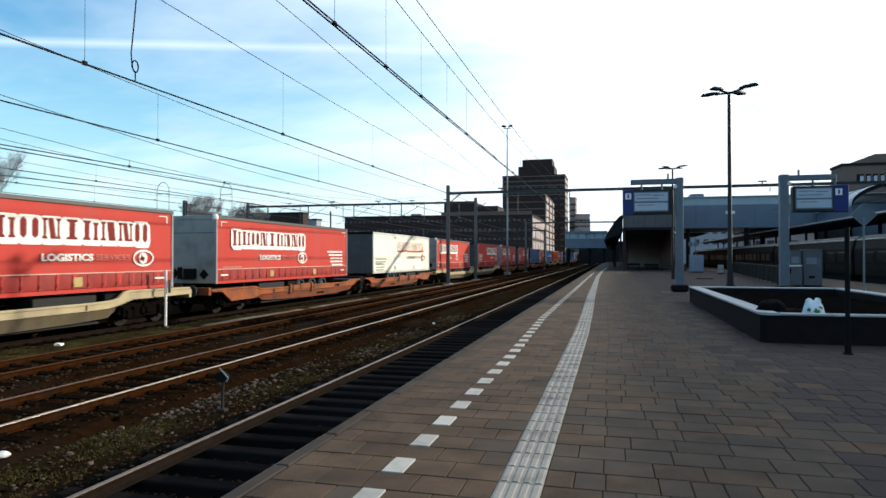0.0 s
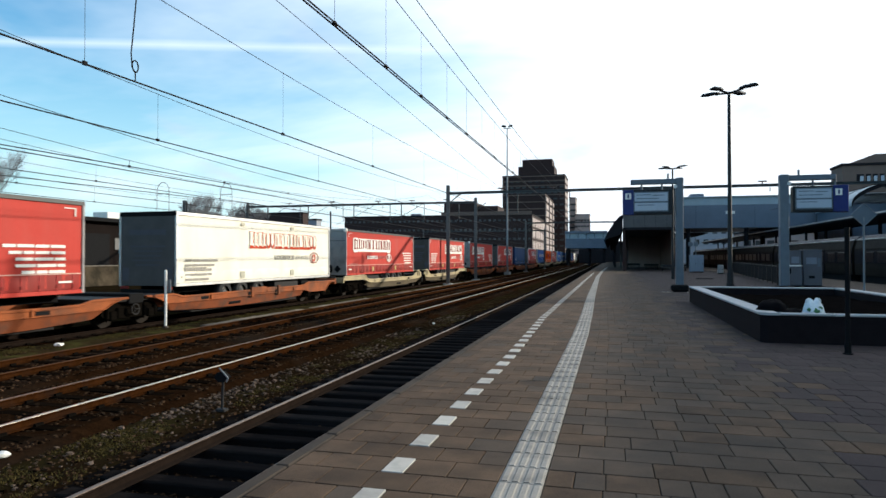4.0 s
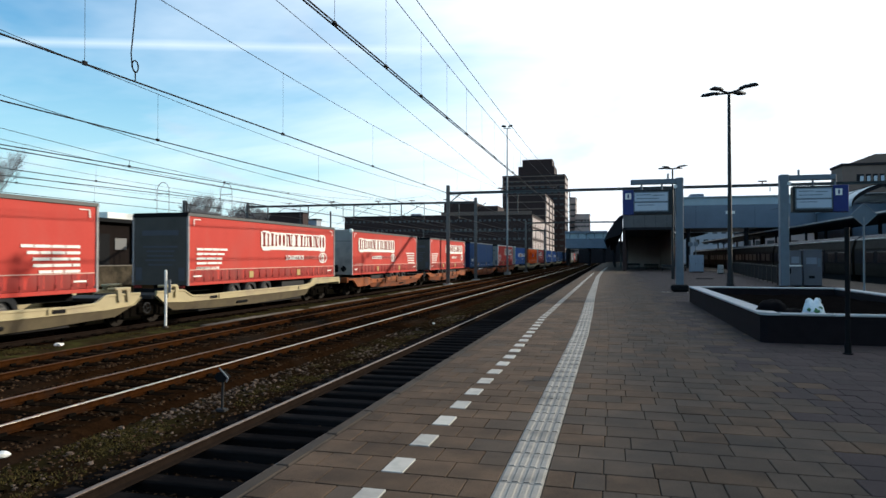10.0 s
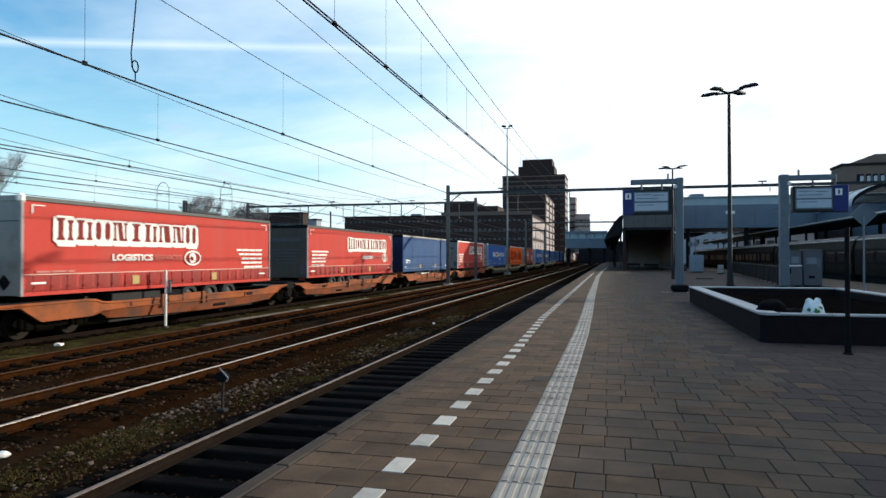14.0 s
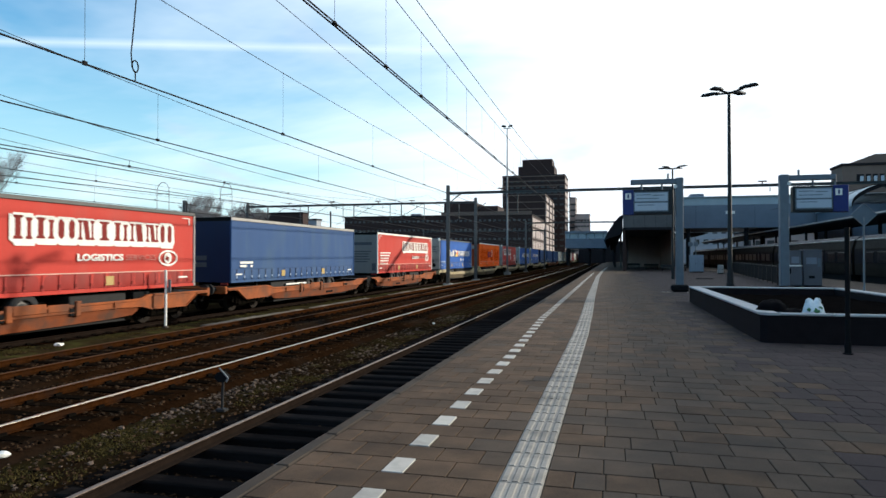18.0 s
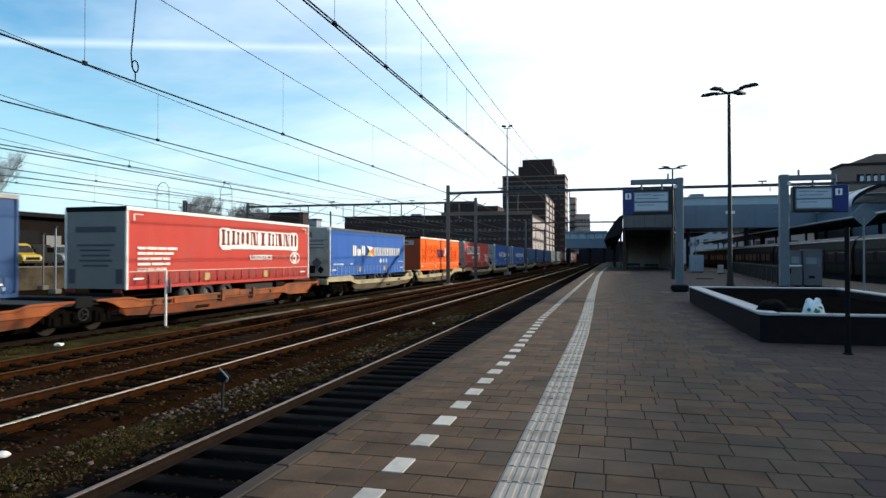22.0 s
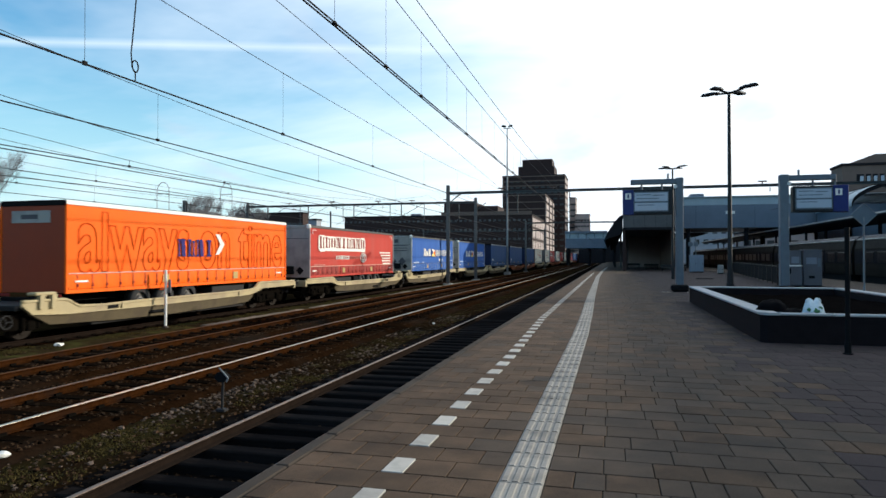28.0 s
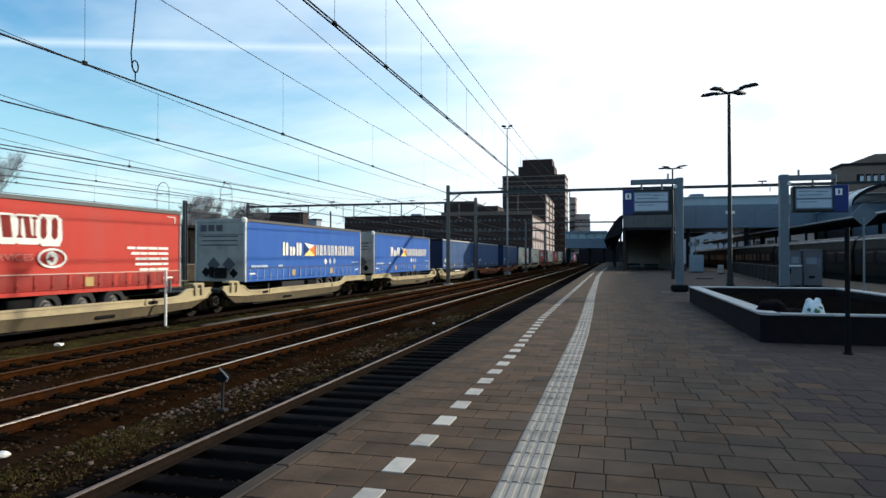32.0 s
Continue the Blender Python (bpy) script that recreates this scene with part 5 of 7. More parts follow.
build_portal(60.0, -15.05, 22.4, 7.86, (-9.3, -4.55, 13.0), "grey steel portal spanning the platform and near tracks", 0.75)
P2 = build_portal(73.0, -15.05, -44.3, 8.1, (-17.9, -22.1, -26.3, -32.3, -38.0), "grey steel portal spanning the far sidings", 0.5)
build_portal(118.0, -15.05, 1.6, 8.0, (-9.3, -4.55), "grey steel portal before the station hall", 0.4)
build_portal(152.0, -44.3, -15.05, 8.0, (-17.9, -22.1), "distant grey steel portal over the sidings", 0.4)
for x0 in (-41.5, -36.0, -30.0, -24.0):
    part("wind_brace", wire(B(), [(x0, 0, 6.6), (x0 + 2.6, 0, 8.0)], 0.03, 5), M_PORTAL, P2)
    part("drop_post", box(B(), x0 - 0.05, x0 + 0.05, -0.05, 0.05, 6.4, 8.0), M_PORTAL, P2)


def sag(y, mid, low, k):
    return low + k * (y - mid) ** 2


def overhead(x, contact, mess, drops, label, twin=False, step=2.6, first=2.4):
    """Contact wire(s), carrying cable and droppers of one track; the line goes on to the next supports both ways."""
    w = thing("catenary_wires", label, "overhead wire", "overhead wires")
    ys = [-30, 0, 12, 24, 36, 48, 60, 118, 200, 300]
    for dx in ((-0.035, 0.035) if twin else (0.0,)):
        part("contact_wire", wire(B(), [(x + dx, y, contact(min(y, 60))) for y in ys], 0.016 if twin else 0.018), M_WIRE, w)
    my = list(range(-30, 61, 3))
    part("carrying_cable", wire(B(), [(x, y, mess(y)) for y in my] + [(x, 90, mess(30)), (x, 118, mess(60)), (x, 200, mess(60)), (x, 300, mess(60))], 0.009), M_WIRE, w)
    y = first
    for k in range(drops):
        part("dropper", cyl(B(), (x, y, contact(y)), (x, y, mess(y)), 0.0038, seg=4), M_WIRE, w)
        part("clamp", bbox(B(), x - 0.03, x + 0.03, y - 0.05, y + 0.05, contact(y) - 0.03, contact(y) + 0.05, 0.01), M_WIRE, w)
        y += step
    return w


overhead(-4.55, lambda y: 5.68 + 0.004 * min(y, 30), lambda y: sag(y, 30, 7.2, 0.00065), 21, "twin copper contact wires over the platform track", True, 2.6, 2.4)
W2 = overhead(-9.3, lambda y: 5.2 + 0.009 * min(y, 40), lambda y: sag(y, 27, 7.08, 0.00075), 7, "copper contact wire and cable over the second track", False, 7.4, 2.4)
overhead(-13.1, lambda y: 5.2 + 0.003 * min(y, 40), lambda y: sag(y, 29, 6.46, 0.0011), 5, "copper contact wire and cable over the third track", False, 11.0, 5.6)
FW = overhead(-16.98, lambda y: 4.82 + 0.0122 * min(y, 40), lambda y: sag(y, 26, 5.2, 0.0022), 9, "contact wires over the freight track", False, 6.0, 2.0)
part("contact_wire", wire(B(), [(-16.98, y, 4.86 + 0.0025 * min(y, 40)) for y in (-30, 0, 12, 24, 36, 48, 60, 118, 300)], 0.018), M_WIRE, FW)
part("carrying_cable", wire(B(), [(-16.98, y, sag(y, 33, 5.9, 0.0016)) for y in range(-30, 61, 3)] + [(-16.98, 118, 7.1)], 0.011), M_WIRE, FW)
SW = overhead(-21.2, lambda y: 4.9 + 0.004 * min(y, 40), lambda y: sag(y, 33, 5.75, 0.0012), 6, "copper contact wires over a siding", False, 9.0, 5.0)
part("contact_wire", wire(B(), [(-21.2, y, 4.36 + 0.0185 * min(y, 40)) for y in (-30, 0, 12, 24, 36, 48, 60, 118, 300)], 0.018), M_WIRE, SW)
for xx in (-25.4, -29.6):
    overhead(xx, lambda y: 5.04, lambda y: sag(y, 33, 5.9, 0.0012), 6, "copper contact wire over a siding", False, 9.0, 5.0)
# looped jumper on the second track's wire
bm = B()
pts = [(-9.3, 11.1, 5.3), (-9.3, 11.1, 5.5)]
for k in range(15):
    a = -pi / 2 + 0.2 + k * 2 * pi / 15
    pts.append((-9.3, 11.1 + 0.085 * cos(a), 5.61 + 0.12 * sin(a)))
pts += [(-9.3, 11.01, 5.58), (-9.3, 10.98, 5.85), (-9.3, 11.05, 6.4), (-9.3, 11.15, 7.3)]
part("jumper", wire(bm, pts, 0.014, 5), M_WIRE, W2, "curled copper jumper")
fw = thing("feeder_wire", "thin feeder cable strung beside the overhead line", "cable", "feeder cables")
part("cable", wire(B(), [(-5.0, y, 8.55 + 0.0004 * (y - 28) ** 2) for y in range(-20, 61, 4)], 0.012), M_WIRE, fw)
fw = thing("feeder_wire", "thin cable descending towards a portal", "cable", "feeder cables")
part("cable", wire(B(), [(-9.3, y, 9.75 - 0.036 * y) for y in range(-12, 61, 8)], 0.011), M_WIRE, fw)


def flood_mast(x, y, h):
    m = thing("floodlight_mast", "slender grey mast with floodlights at the top", "light mast", "light masts", at=(x, y, 0))
    part("pole", cyl(B(), (0, 0, BED), (0, 0, h), 0.16, 0.08, 10), M_GALV, m)
    part("footing", bbox(B(), -0.45, 0.45, -0.45, 0.45, BED - 0.1, BED + 0.4, 0.04), M_CONC, m)
    part("bracket", wire(B(), [(-0.55, 0, h), (0.55, 0, h)], 0.06, 6), M_GALV, m)
    for s in (-0.5, 0.5):
        b = bbox(B(), s - 0.32, s + 0.32, -0.2, 0.2, -0.12, 0.12, 0.03)
        part("floodlight", b, M_STEEL_DARK, m, at=pose(0, 0, h + 0.22, 25, 14 if s < 0 else -14, 0))


flood_mast(-15.15, 97.0, 21.2)


def bent_post(x, y, zt):
    p = thing("cable_post", "thin grey post with an arched cable hoop", "post", "cable posts", at=(x, y, 0))
    part("post", cyl(B(), (-0.45, 0, BED), (-0.45, 0, zt - 0.6), 0.02, seg=6), M_GALV, p)
    part("post", cyl(B(), (0.45, 0, BED), (0.45, 0, zt - 0.6), 0.02, seg=6), M_GALV, p)
    part("hoop", wire(B(), [(0.45 * cos(a * pi / 10), 0, zt - 0.6 + 0.6 * sin(a * pi / 10)) for a in range(11)], 0.02, 6), M_GALV, p)
    part("tie", wire(B(), [(-0.45, 0, zt - 0.75), (0.45, 0, zt - 0.75)], 0.025, 5), M_GALV, p)


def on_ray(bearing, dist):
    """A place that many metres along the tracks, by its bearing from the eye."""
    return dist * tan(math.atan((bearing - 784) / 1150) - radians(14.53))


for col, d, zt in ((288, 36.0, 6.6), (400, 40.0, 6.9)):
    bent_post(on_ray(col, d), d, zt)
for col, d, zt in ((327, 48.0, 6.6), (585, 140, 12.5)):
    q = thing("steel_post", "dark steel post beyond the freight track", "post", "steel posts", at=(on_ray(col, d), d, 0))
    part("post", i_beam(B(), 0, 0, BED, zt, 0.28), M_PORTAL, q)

# ---- beside the tracks ----
M_TROUGH = mat("pale trough concrete", (0.15, 0.13, 0.105), 0.9, spec=0.1, vary=0.3, scale=2, fine=50, bump=0.3, per_piece=0.25)
def build_trackside():
    p = thing("marker_post", "white painted marker post with a small plate between the tracks", "post", at=(-15.7, 20.37, BED))
    part("footing", cyl(B(), (0, 0, 0), (0, 0, 0.1), 0.12, 0.09, 10), M_COPING, p)
    part("post", cyl(B(), (0, 0, 0.08), (0, 0, 2.13), 0.05, seg=10), M_INKW, p)
    part("plate", bbox(B(), 0.06, 0.17, 0.05, 0.08, 1.3, 1.78, 0.006), M_GALV, p)
    s = thing("dwarf_signal", "small dark trackside lever box on a short post", "signal", at=(-6.63, 10.11, BED - 0.12))
    part("post", cyl(B(), (0, 0, 0), (0.02, 0, 0.56), 0.024, seg=8), M_STEEL_DARK, s)
    part("foot", bbox(B(), -0.09, 0.09, -0.07, 0.07, 0.0, 0.05, 0.01), M_STEEL_DARK, s)
    part("head", prism(B(), [(-0.13, 0.6), (-0.04, 0.51), (0.08, 0.53), (0.13, 0.61), (0.02, 0.7), (-0.08, 0.68)], -0.05, 0.06, "y"), M_BLACK, s)
    part("lever", wire(B(), [(-0.01, -0.07, 0.77), (0.17, -0.08, 0.6), (0.13, -0.08, 0.53)], 0.013, 6), M_GALV, s, "bright bent lever")
    for x, y, r in ((-15.6, 15.54, 0.13), (-7.63, 6.74, 0.085), (-14.6, 32.5, 0.1), (-6.97, 25.4, 0.05), (-14.4, 25.2, 0.08)):
        bm = B()
        bmesh.ops.create_icosphere(bm, subdivisions=2, radius=r)
        for v in bm.verts:
            v.co *= 1 + 0.6 * noise.noise(v.co * 11 + Vector((x, y, 0)))
            v.co.z = max(-0.02, v.co.z * 0.6)
        solid("litter", bm, M_INKW, "crumpled white paper litter on the gravel", "litter", "litter", at=(x, y, BED + 0.03 if y < 16 else BED - 0.08))
    # a line of cable trough lids
    t = thing("cable_trough", "line of worn concrete cable trough lids beside the track", "cable trough", at=(-14.9, 0, BED - 0.06))
    lid = mesh_of(bbox(B(), -0.16, 0.16, 0.01, 0.99, 0.0, 0.09, 0.01), "lid", M_TROUGH)
    for k in range(60):
        if k % 9 == 8 or 17 < k < 21:
            continue
        part("lid", lid, None, t, at=pose(random.uniform(-0.02, 0.02), 21.5 + k, random.uniform(-0.02, 0.01), 0, 0, random.uniform(-1.5, 1.5)))


build_trackside()

# ---- platform furniture ----
M_POST_BLUE = mat("grey-blue coated steel", (0.12, 0.145, 0.17), 0.5, metal=0.1, vary=0.15, scale=3, bump=0.06)
M_SIGN_BLUE = mat("deep blue sign panel", (0.012, 0.022, 0.13), 0.4, vary=0.1, scale=2, bump=0.03)
M_DISPLAY_SHADE = mat("dull blue-grey screen", (0.17, 0.19, 0.225), 0.4, vary=0.1, scale=2, bump=0.02)
M_DISPLAY = mat("pale display panel", (0.4, 0.45, 0.51), 0.3, vary=0.08, scale=2, bump=0.02)
M_LAMP = mat("dark green-grey lamp paint", (0.02, 0.021, 0.022), 0.55, metal=0.2, vary=0.2, scale=4, bump=0.08)
M_PLANTER = mat("dark glazed brick", (0.0125, 0.0094, 0.0105), 0.85, spec=0.06, vary=0.3, scale=5, fine=50, bump=0.3, coords="World")
M_RIMW = mat("weathered white coping", (0.44, 0.425, 0.415), 0.7, vary=0.15, scale=2, fine=50, bump=0.25, coords="World", stain=(0.3, 0.3, 0.28), stain_amount=0.6, stain_scale=2)
M_EARTH = mat("dark planter earth", (0.006, 0.005, 0.0045), 0.98, spec=0.0, vary=0.5, scale=3, fine=30, bump=0.9, coords="World")
M_BAGBLACK = mat("black plastic sack", (0.0035, 0.0034, 0.0042), 0.8, spec=0.03, vary=0.2, scale=6)
M_BAGWHITE = mat("white plastic bag", (0.72, 0.76, 0.76), 0.4, vary=0.1, scale=6)
M_BAGGREEN = mat("green print", (0.06, 0.17, 0.06), 0.4, vary=0.1, scale=6)
M_CABINET_PALE = mat("pale blue-grey cabinet paint", (0.2, 0.225, 0.265), 0.5, vary=0.12, scale=2, bump=0.05)
M_PALEBOX = mat("pale beige cabinet paint", (0.3, 0.26, 0.235), 0.6, vary=0.12, scale=2, bump=0.05)
M_CABINET = mat("pale grey cabinet paint", (0.1, 0.099, 0.112), 0.5, vary=0.12, scale=2, bump=0.05)


def street_lamp(x, y, h):
    l = thing("platform_lamp", "tall dark platform lamp with four crossed flat heads", "lamp post", "platform lamps", at=(x, y, 0))
    part("pole", cyl(B(), (0, 0, 0), (0, 0, h), 0.105, 0.065, 12), M_LAMP, l)
    part("base_sleeve", cyl(cyl(B(), (0, 0, 0.04), (0, 0, 1.1), 0.135, seg=12), (0, 0, 0.5), (0, 0, 0.62), 0.17, seg=12), M_LAMP, l)
    for dx, dy in ((-0.99, 0.99), (1.06, -0.7), (-0.81, -0.42), (0.78, 1.06)):
        d = Vector((dx, dy, 0))
        u = d.normalized()
        v = Vector((-u.y, u.x, 0))
        part("arm", wire(B(), [(0, 0, h - 0.05), tuple(d * 0.5 + Vector((0, 0, h + 0.03)))], 0.045, 6), M_LAMP, l)
        bm = B()
        pts = []
        for s, w, t in ((0.36, 0.1, 0.05), (0.55, 0.18, 0.085), (0.9, 0.2, 0.08), (1.0, 0.1, 0.03)):
            c = d * s + Vector((0, 0, h + 0.03 + 0.05 * s))
            pts.append([c + v * w, c + v * w * 0.8 + Vector((0, 0, t)), c - v * w * 0.8 + Vector((0, 0, t)), c - v * w, c - Vector((0, 0, t * 0.3))])
        vs = [[bm.verts.new(p) for p in r] for r in pts]
        for a, b in zip(vs, vs[1:]):
            for i in range(5):
                bm.faces.new((a[i], a[(i + 1) % 5], b[(i + 1) % 5], b[i]))
        bm.faces.new(vs[0]); bm.faces.new(vs[-1][::-1])
        part("lamp_head", bm, M_LAMP, l)


street_lamp(5.01, 30.6, 9.0)
street_lamp(4.83, 55.7, 9.0)


def sign_frame(post_x, post_w, beam0, beam1, bx0, bx1, blue_left, y, label):
    f = thing("display_gantry", label, "sign", "platform display gantries", at=(0, y, 0))
    part("post", bbox(B(), post_x - post_w / 2, post_x + post_w / 2, -0.22, 0.22, 0.0, 5.86, 0.03), M_POST_BLUE, f)
    part("foot_block", bbox(B(), post_x - 0.42, post_x + 0.42, -0.4, 0.4, 0.0, 0.36, 0.08), M_BLACK, f, "black protective foot block")
    part("beam", bbox(B(), beam0, beam1, -0.16, 0.16, 5.56, 5.82, 0.02), M_POST_BLUE, f)
    for x in (bx0 + 0.95, bx1 - 0.5):
        part("hanger", cyl(B(), (x, 0, 5.2), (x, 0, 5.6), 0.05, seg=8), M_POST_BLUE, f)
    bd = part("display_case", bbox(B(), bx0, bx1, -0.24, 0.24, 3.98, 5.26, 0.03), M_LAMP, f, "dark display case")
    w = 0.55
    if blue_left:
        a, b, n0 = bx0 + w + 0.04, bx1 - 0.24, bx0 + 0.12
    else:
        a, b, n0 = bx0 + 0.16, bx1 - w - 0.2, bx1 - w - 0.02
    q0, q1 = (bx0 - 0.01, bx0 + w + 0.0) if blue_left else (bx1 - w - 0.12, bx1 + 0.01)
    part("blue_panel", bbox(B(), q0, q1, -0.25, 0.25, 3.97, 5.27, 0.02), M_SIGN_BLUE, bd, "deep blue end panel")
    part("screen_frame", bbox(B(), a - 0.05, b + 0.05, -0.262, -0.236, 4.12, 5.16, 0.004), M_POST_BLUE, bd)
    part("screen", bbox(B(), a, b, -0.275, -0.258, 4.66, 5.1, 0.004), M_DISPLAY, bd, "pale departure screen")
    part("screen", bbox(B(), a, b, -0.275, -0.258, 4.18, 4.58, 0.004), M_DISPLAY, bd, "pale departure screen")
    for k, (s, e, z) in enumerate(((0.06, 0.5, 4.98), (0.55, 0.9, 4.95), (0.06, 0.75, 4.79), (0.08, 0.6, 4.45))):
        part("text_bar", box(B(), a + (b - a) * s, a + (b - a) * e, -0.28, -0.274, z, z + 0.04), M_POST_BLUE, bd)
    part("track_number_plate", bbox(B(), n0, n0 + 0.3, -0.262, -0.236, 4.78, 5.1, 0.004), M_INKW, bd, "white plate with a bar")
    part("text_bar", box(B(), n0 + 0.11, n0 + 0.19, -0.27, -0.26, 4.84, 5.04), M_SIGN_BLUE, bd)
    cy = post_x - 0.2 if blue_left else post_x + 0.2
    # bright disc in place of a hole that shows the sky
    part("clamp_disc", disc(B(), (cy, -0.2, 5.4), (0, 1, 0), 0.09, 0.1, 14), M_ALU, f)
    part("spike", cyl(B(), (beam1 - 0.75 if blue_left else beam0 + 0.9, 0, 5.8), (beam1 - 0.75 if blue_left else beam0 + 0.9, 0, 6.1), 0.05, seg=6), M_POST_BLUE, f)


sign_frame(3.4, 0.37, 0.99, 3.6, 0.59, 3.05, True, 35.5, "blue departure display hung from a grey-blue gantry on a black foot")
sign_frame(8.3, 0.4, 8.08, 10.6, 8.66, 11.1, False, 35.5, "blue departure display hung from a grey-blue gantry behind the planter")


def build_planter():
    x0, x1, y0, y1, h, c = 2.98, 8.3, 14.6, 27.3, 0.565, 0.12
    p = thing("planter", "large low dark brick planter with weathered white coping", "planter", at=(0, 0, 0))
    # battered walls
    for name, a, b in (("wall_side", (x0, y0 + c), (x0, y1)), ("wall_corner", (x0 + c, y0), (x0, y0 + c)), ("wall_front", (x1, y0), (x0 + c, y0)),
                       ("wall_side", (x1, y1), (x1, y0)), ("wall_back", (x0, y1), (x1, y1))):
        d = (Vector((*b, 0)) - Vector((*a, 0)))
        nrm = Vector((-d.y, d.x, 0)).normalized()
        bm = B()
        pts = [Vector((*a, 0)), Vector((*b, 0)), Vector((*b, h)) , Vector((*a, h))]
        add_faces(bm, [*pts, *[q + (-nrm) * 0.3 for q in pts]], [(0, 1, 2, 3), (7, 6, 5, 4), (0, 4, 5, 1), (1, 5, 6, 2), (2, 6, 7, 3), (3, 7, 4, 0)])
        part("wall", bm, M_PLANTER, p)
    def cop(a0, a1, b0, b1):
        return bbox(B(), a0, a1, b0, b1, h + 0.002, h + 0.055, 0.012)
    k = y0 + c
    while k < y1 - 0.1:
        part("coping", cop(x0 - 0.03, x0 + 0.34, k + 0.006, min(k + 0.994, y1)), M_RIMW, p)
        k += 1.0
    k = x0 + 0.34
    while k < x1 - 0.05:
        part("coping", cop(k + 0.006, min(k + 0.994, x1), y0 - 0.03, y0 + 0.12), M_RIMW, p)
        part("coping", cop(k + 0.006, min(k + 0.994, x1), y1 - 0.3, y1 + 0.03), M_RIMW, p)
        k += 1.0
    k = y0
    while k < y1 - 0.1:
        part("coping", cop(x1 - 0.3, x1 + 0.03, k + 0.006, min(k + 0.994, y1)), M_RIMW, p)
        k += 1.0
    bm = prism(B(), [(x0 - 0.03, y0 + c), (x0 + c, y0 - 0.03), (x0 + 0.338, y0 - 0.03), (x0 + 0.338, y0 + c)], h + 0.002, h + 0.055, "z")
    part("coping", bm, M_RIMW, p)
    bm = B()
    n = 30
    g = [[bm.verts.new((x0 + 0.28 + (x1 - x0 - 0.56) * i / n, y0 + 0.28 + (y1 - y0 - 0.5) * j / n,
                        0.34 + 0.1 * noise.noise(Vector((i * 0.5, j * 0.6, 3))) + 0.05 * noise.noise(Vector((i * 1.7, j * 2.1, 8))))) for j in range(n + 1)] for i in range(n + 1)]
    for i in range(n):
        for j in range(n):
            if i + j > 1:
                bm.faces.new((g[i][j], g[i + 1][j], g[i + 1][j + 1], g[i][j + 1]))
    part("soil", bm, M_EARTH, p, smooth=True)


build_planter()


def sack(name, x, y, z, sx, sy, sz, material, label, seed, cat):
    bm = B()
    bmesh.ops.create_icosphere(bm, subdivisions=3, radius=1.0)
    for v in bm.verts:
        q = v.co.copy()
        k = 1 + 0.22 * noise.noise(q * 2.1 + Vector((seed, 0, 0))) + 0.1 * noise.noise(q * 5.3 + Vector((0, seed, 0)))
        v.co = Vector((q.x * sx * k, q.y * sy * k, max(-0.55, q.z) * sz * k))
    return solid(name, bm, material, label, cat, at=(x, y, z + 0.5 * sz), smooth=True)


bag = thing("shopping_bag", "white plastic bag with green print on the planter", "bag", at=(4.08, 15.08, 0.36))
bm = B()
bmesh.ops.create_icosphere(bm, subdivisions=4, radius=1.0)
for v in bm.verts:
    q = v.co.copy()
    k = 1 + 0.14 * noise.noise(q * 2.3) + 0.07 * noise.noise(q * 5) + 0.04 * noise.noise(q * 13)
    waist = 1.12 - 0.5 * max(0.0, q.z + 0.2)
    fork = 0.08 * max(0.0, q.z) * (abs(q.x + 0.05) - 0.3)
    v.co = Vector((q.x * 0.2 * k * waist, q.y * 0.17 * k, 0.25 + 0.28 * max(-0.88, q.z) * k + 3.0 * fork))
part("bag", bm, M_BAGWHITE, bag, smooth=True)
for s in (-0.09, 0.08):
    part("handle", wire(B(), [(s - 0.04, -0.02, 0.44), (s - 0.05, -0.02, 0.5), (s + 0.01, 0.0, 0.53), (s + 0.05, 0.01, 0.49), (s + 0.03, 0.02, 0.43)], 0.022, 6), M_BAGWHITE, bag)
for k, (dx, dz, w) in enumerate(((-0.09, 0.31, 0.06), (0.0, 0.28, 0.07), (0.08, 0.35, 0.05))):
    bm = B()
    bmesh.ops.create_icosphere(bm, subdivisions=2, radius=w)
    for v in bm.verts:
        v.co = Vector((v.co.x * 1.2, v.co.y * 0.35, v.co.z * (0.7 + 0.6 * noise.noise(v.co * 20 + Vector((k, 0, 0))))))
    part("print", bm, M_BAGGREEN, bag, "green leaf print", at=(dx, -0.155 + 0.3 * abs(dx), dz))
sack("rubbish_sack", 3.34, 15.36, 0.38, 0.33, 0.24, 0.3, M_BAGBLACK, "crumpled black rubbish sack in the planter", 2.0, "sack")
sack("rubbish_sack", 3.76, 15.34, 0.34, 0.3, 0.24, 0.22, M_BAGBLACK, "crumpled black rubbish sack in the planter", 7.0, "sack")
sack("rubbish_sack", 3.55, 15.95, 0.38, 0.26, 0.24, 0.28, M_BAGBLACK, "small black rubbish sack in the planter", 4.0, "sack")

pp = thing("bollard_post", "thin black steel post on a flange plate", "post", at=(4.14, 13.25, 0))
part("post", cyl(B(), (0, 0, 0), (0, 0, 2.3), 0.042, seg=12), M_BLACK, pp)
part("flange", cyl(B(), (0, 0, 0), (0, 0, 0.02), 0.085, seg=12), M_BLACK, pp)
part("collar", cyl(B(), (0, 0, 0.02), (0, 0, 0.22), 0.055, seg=12), M_BLACK, pp)

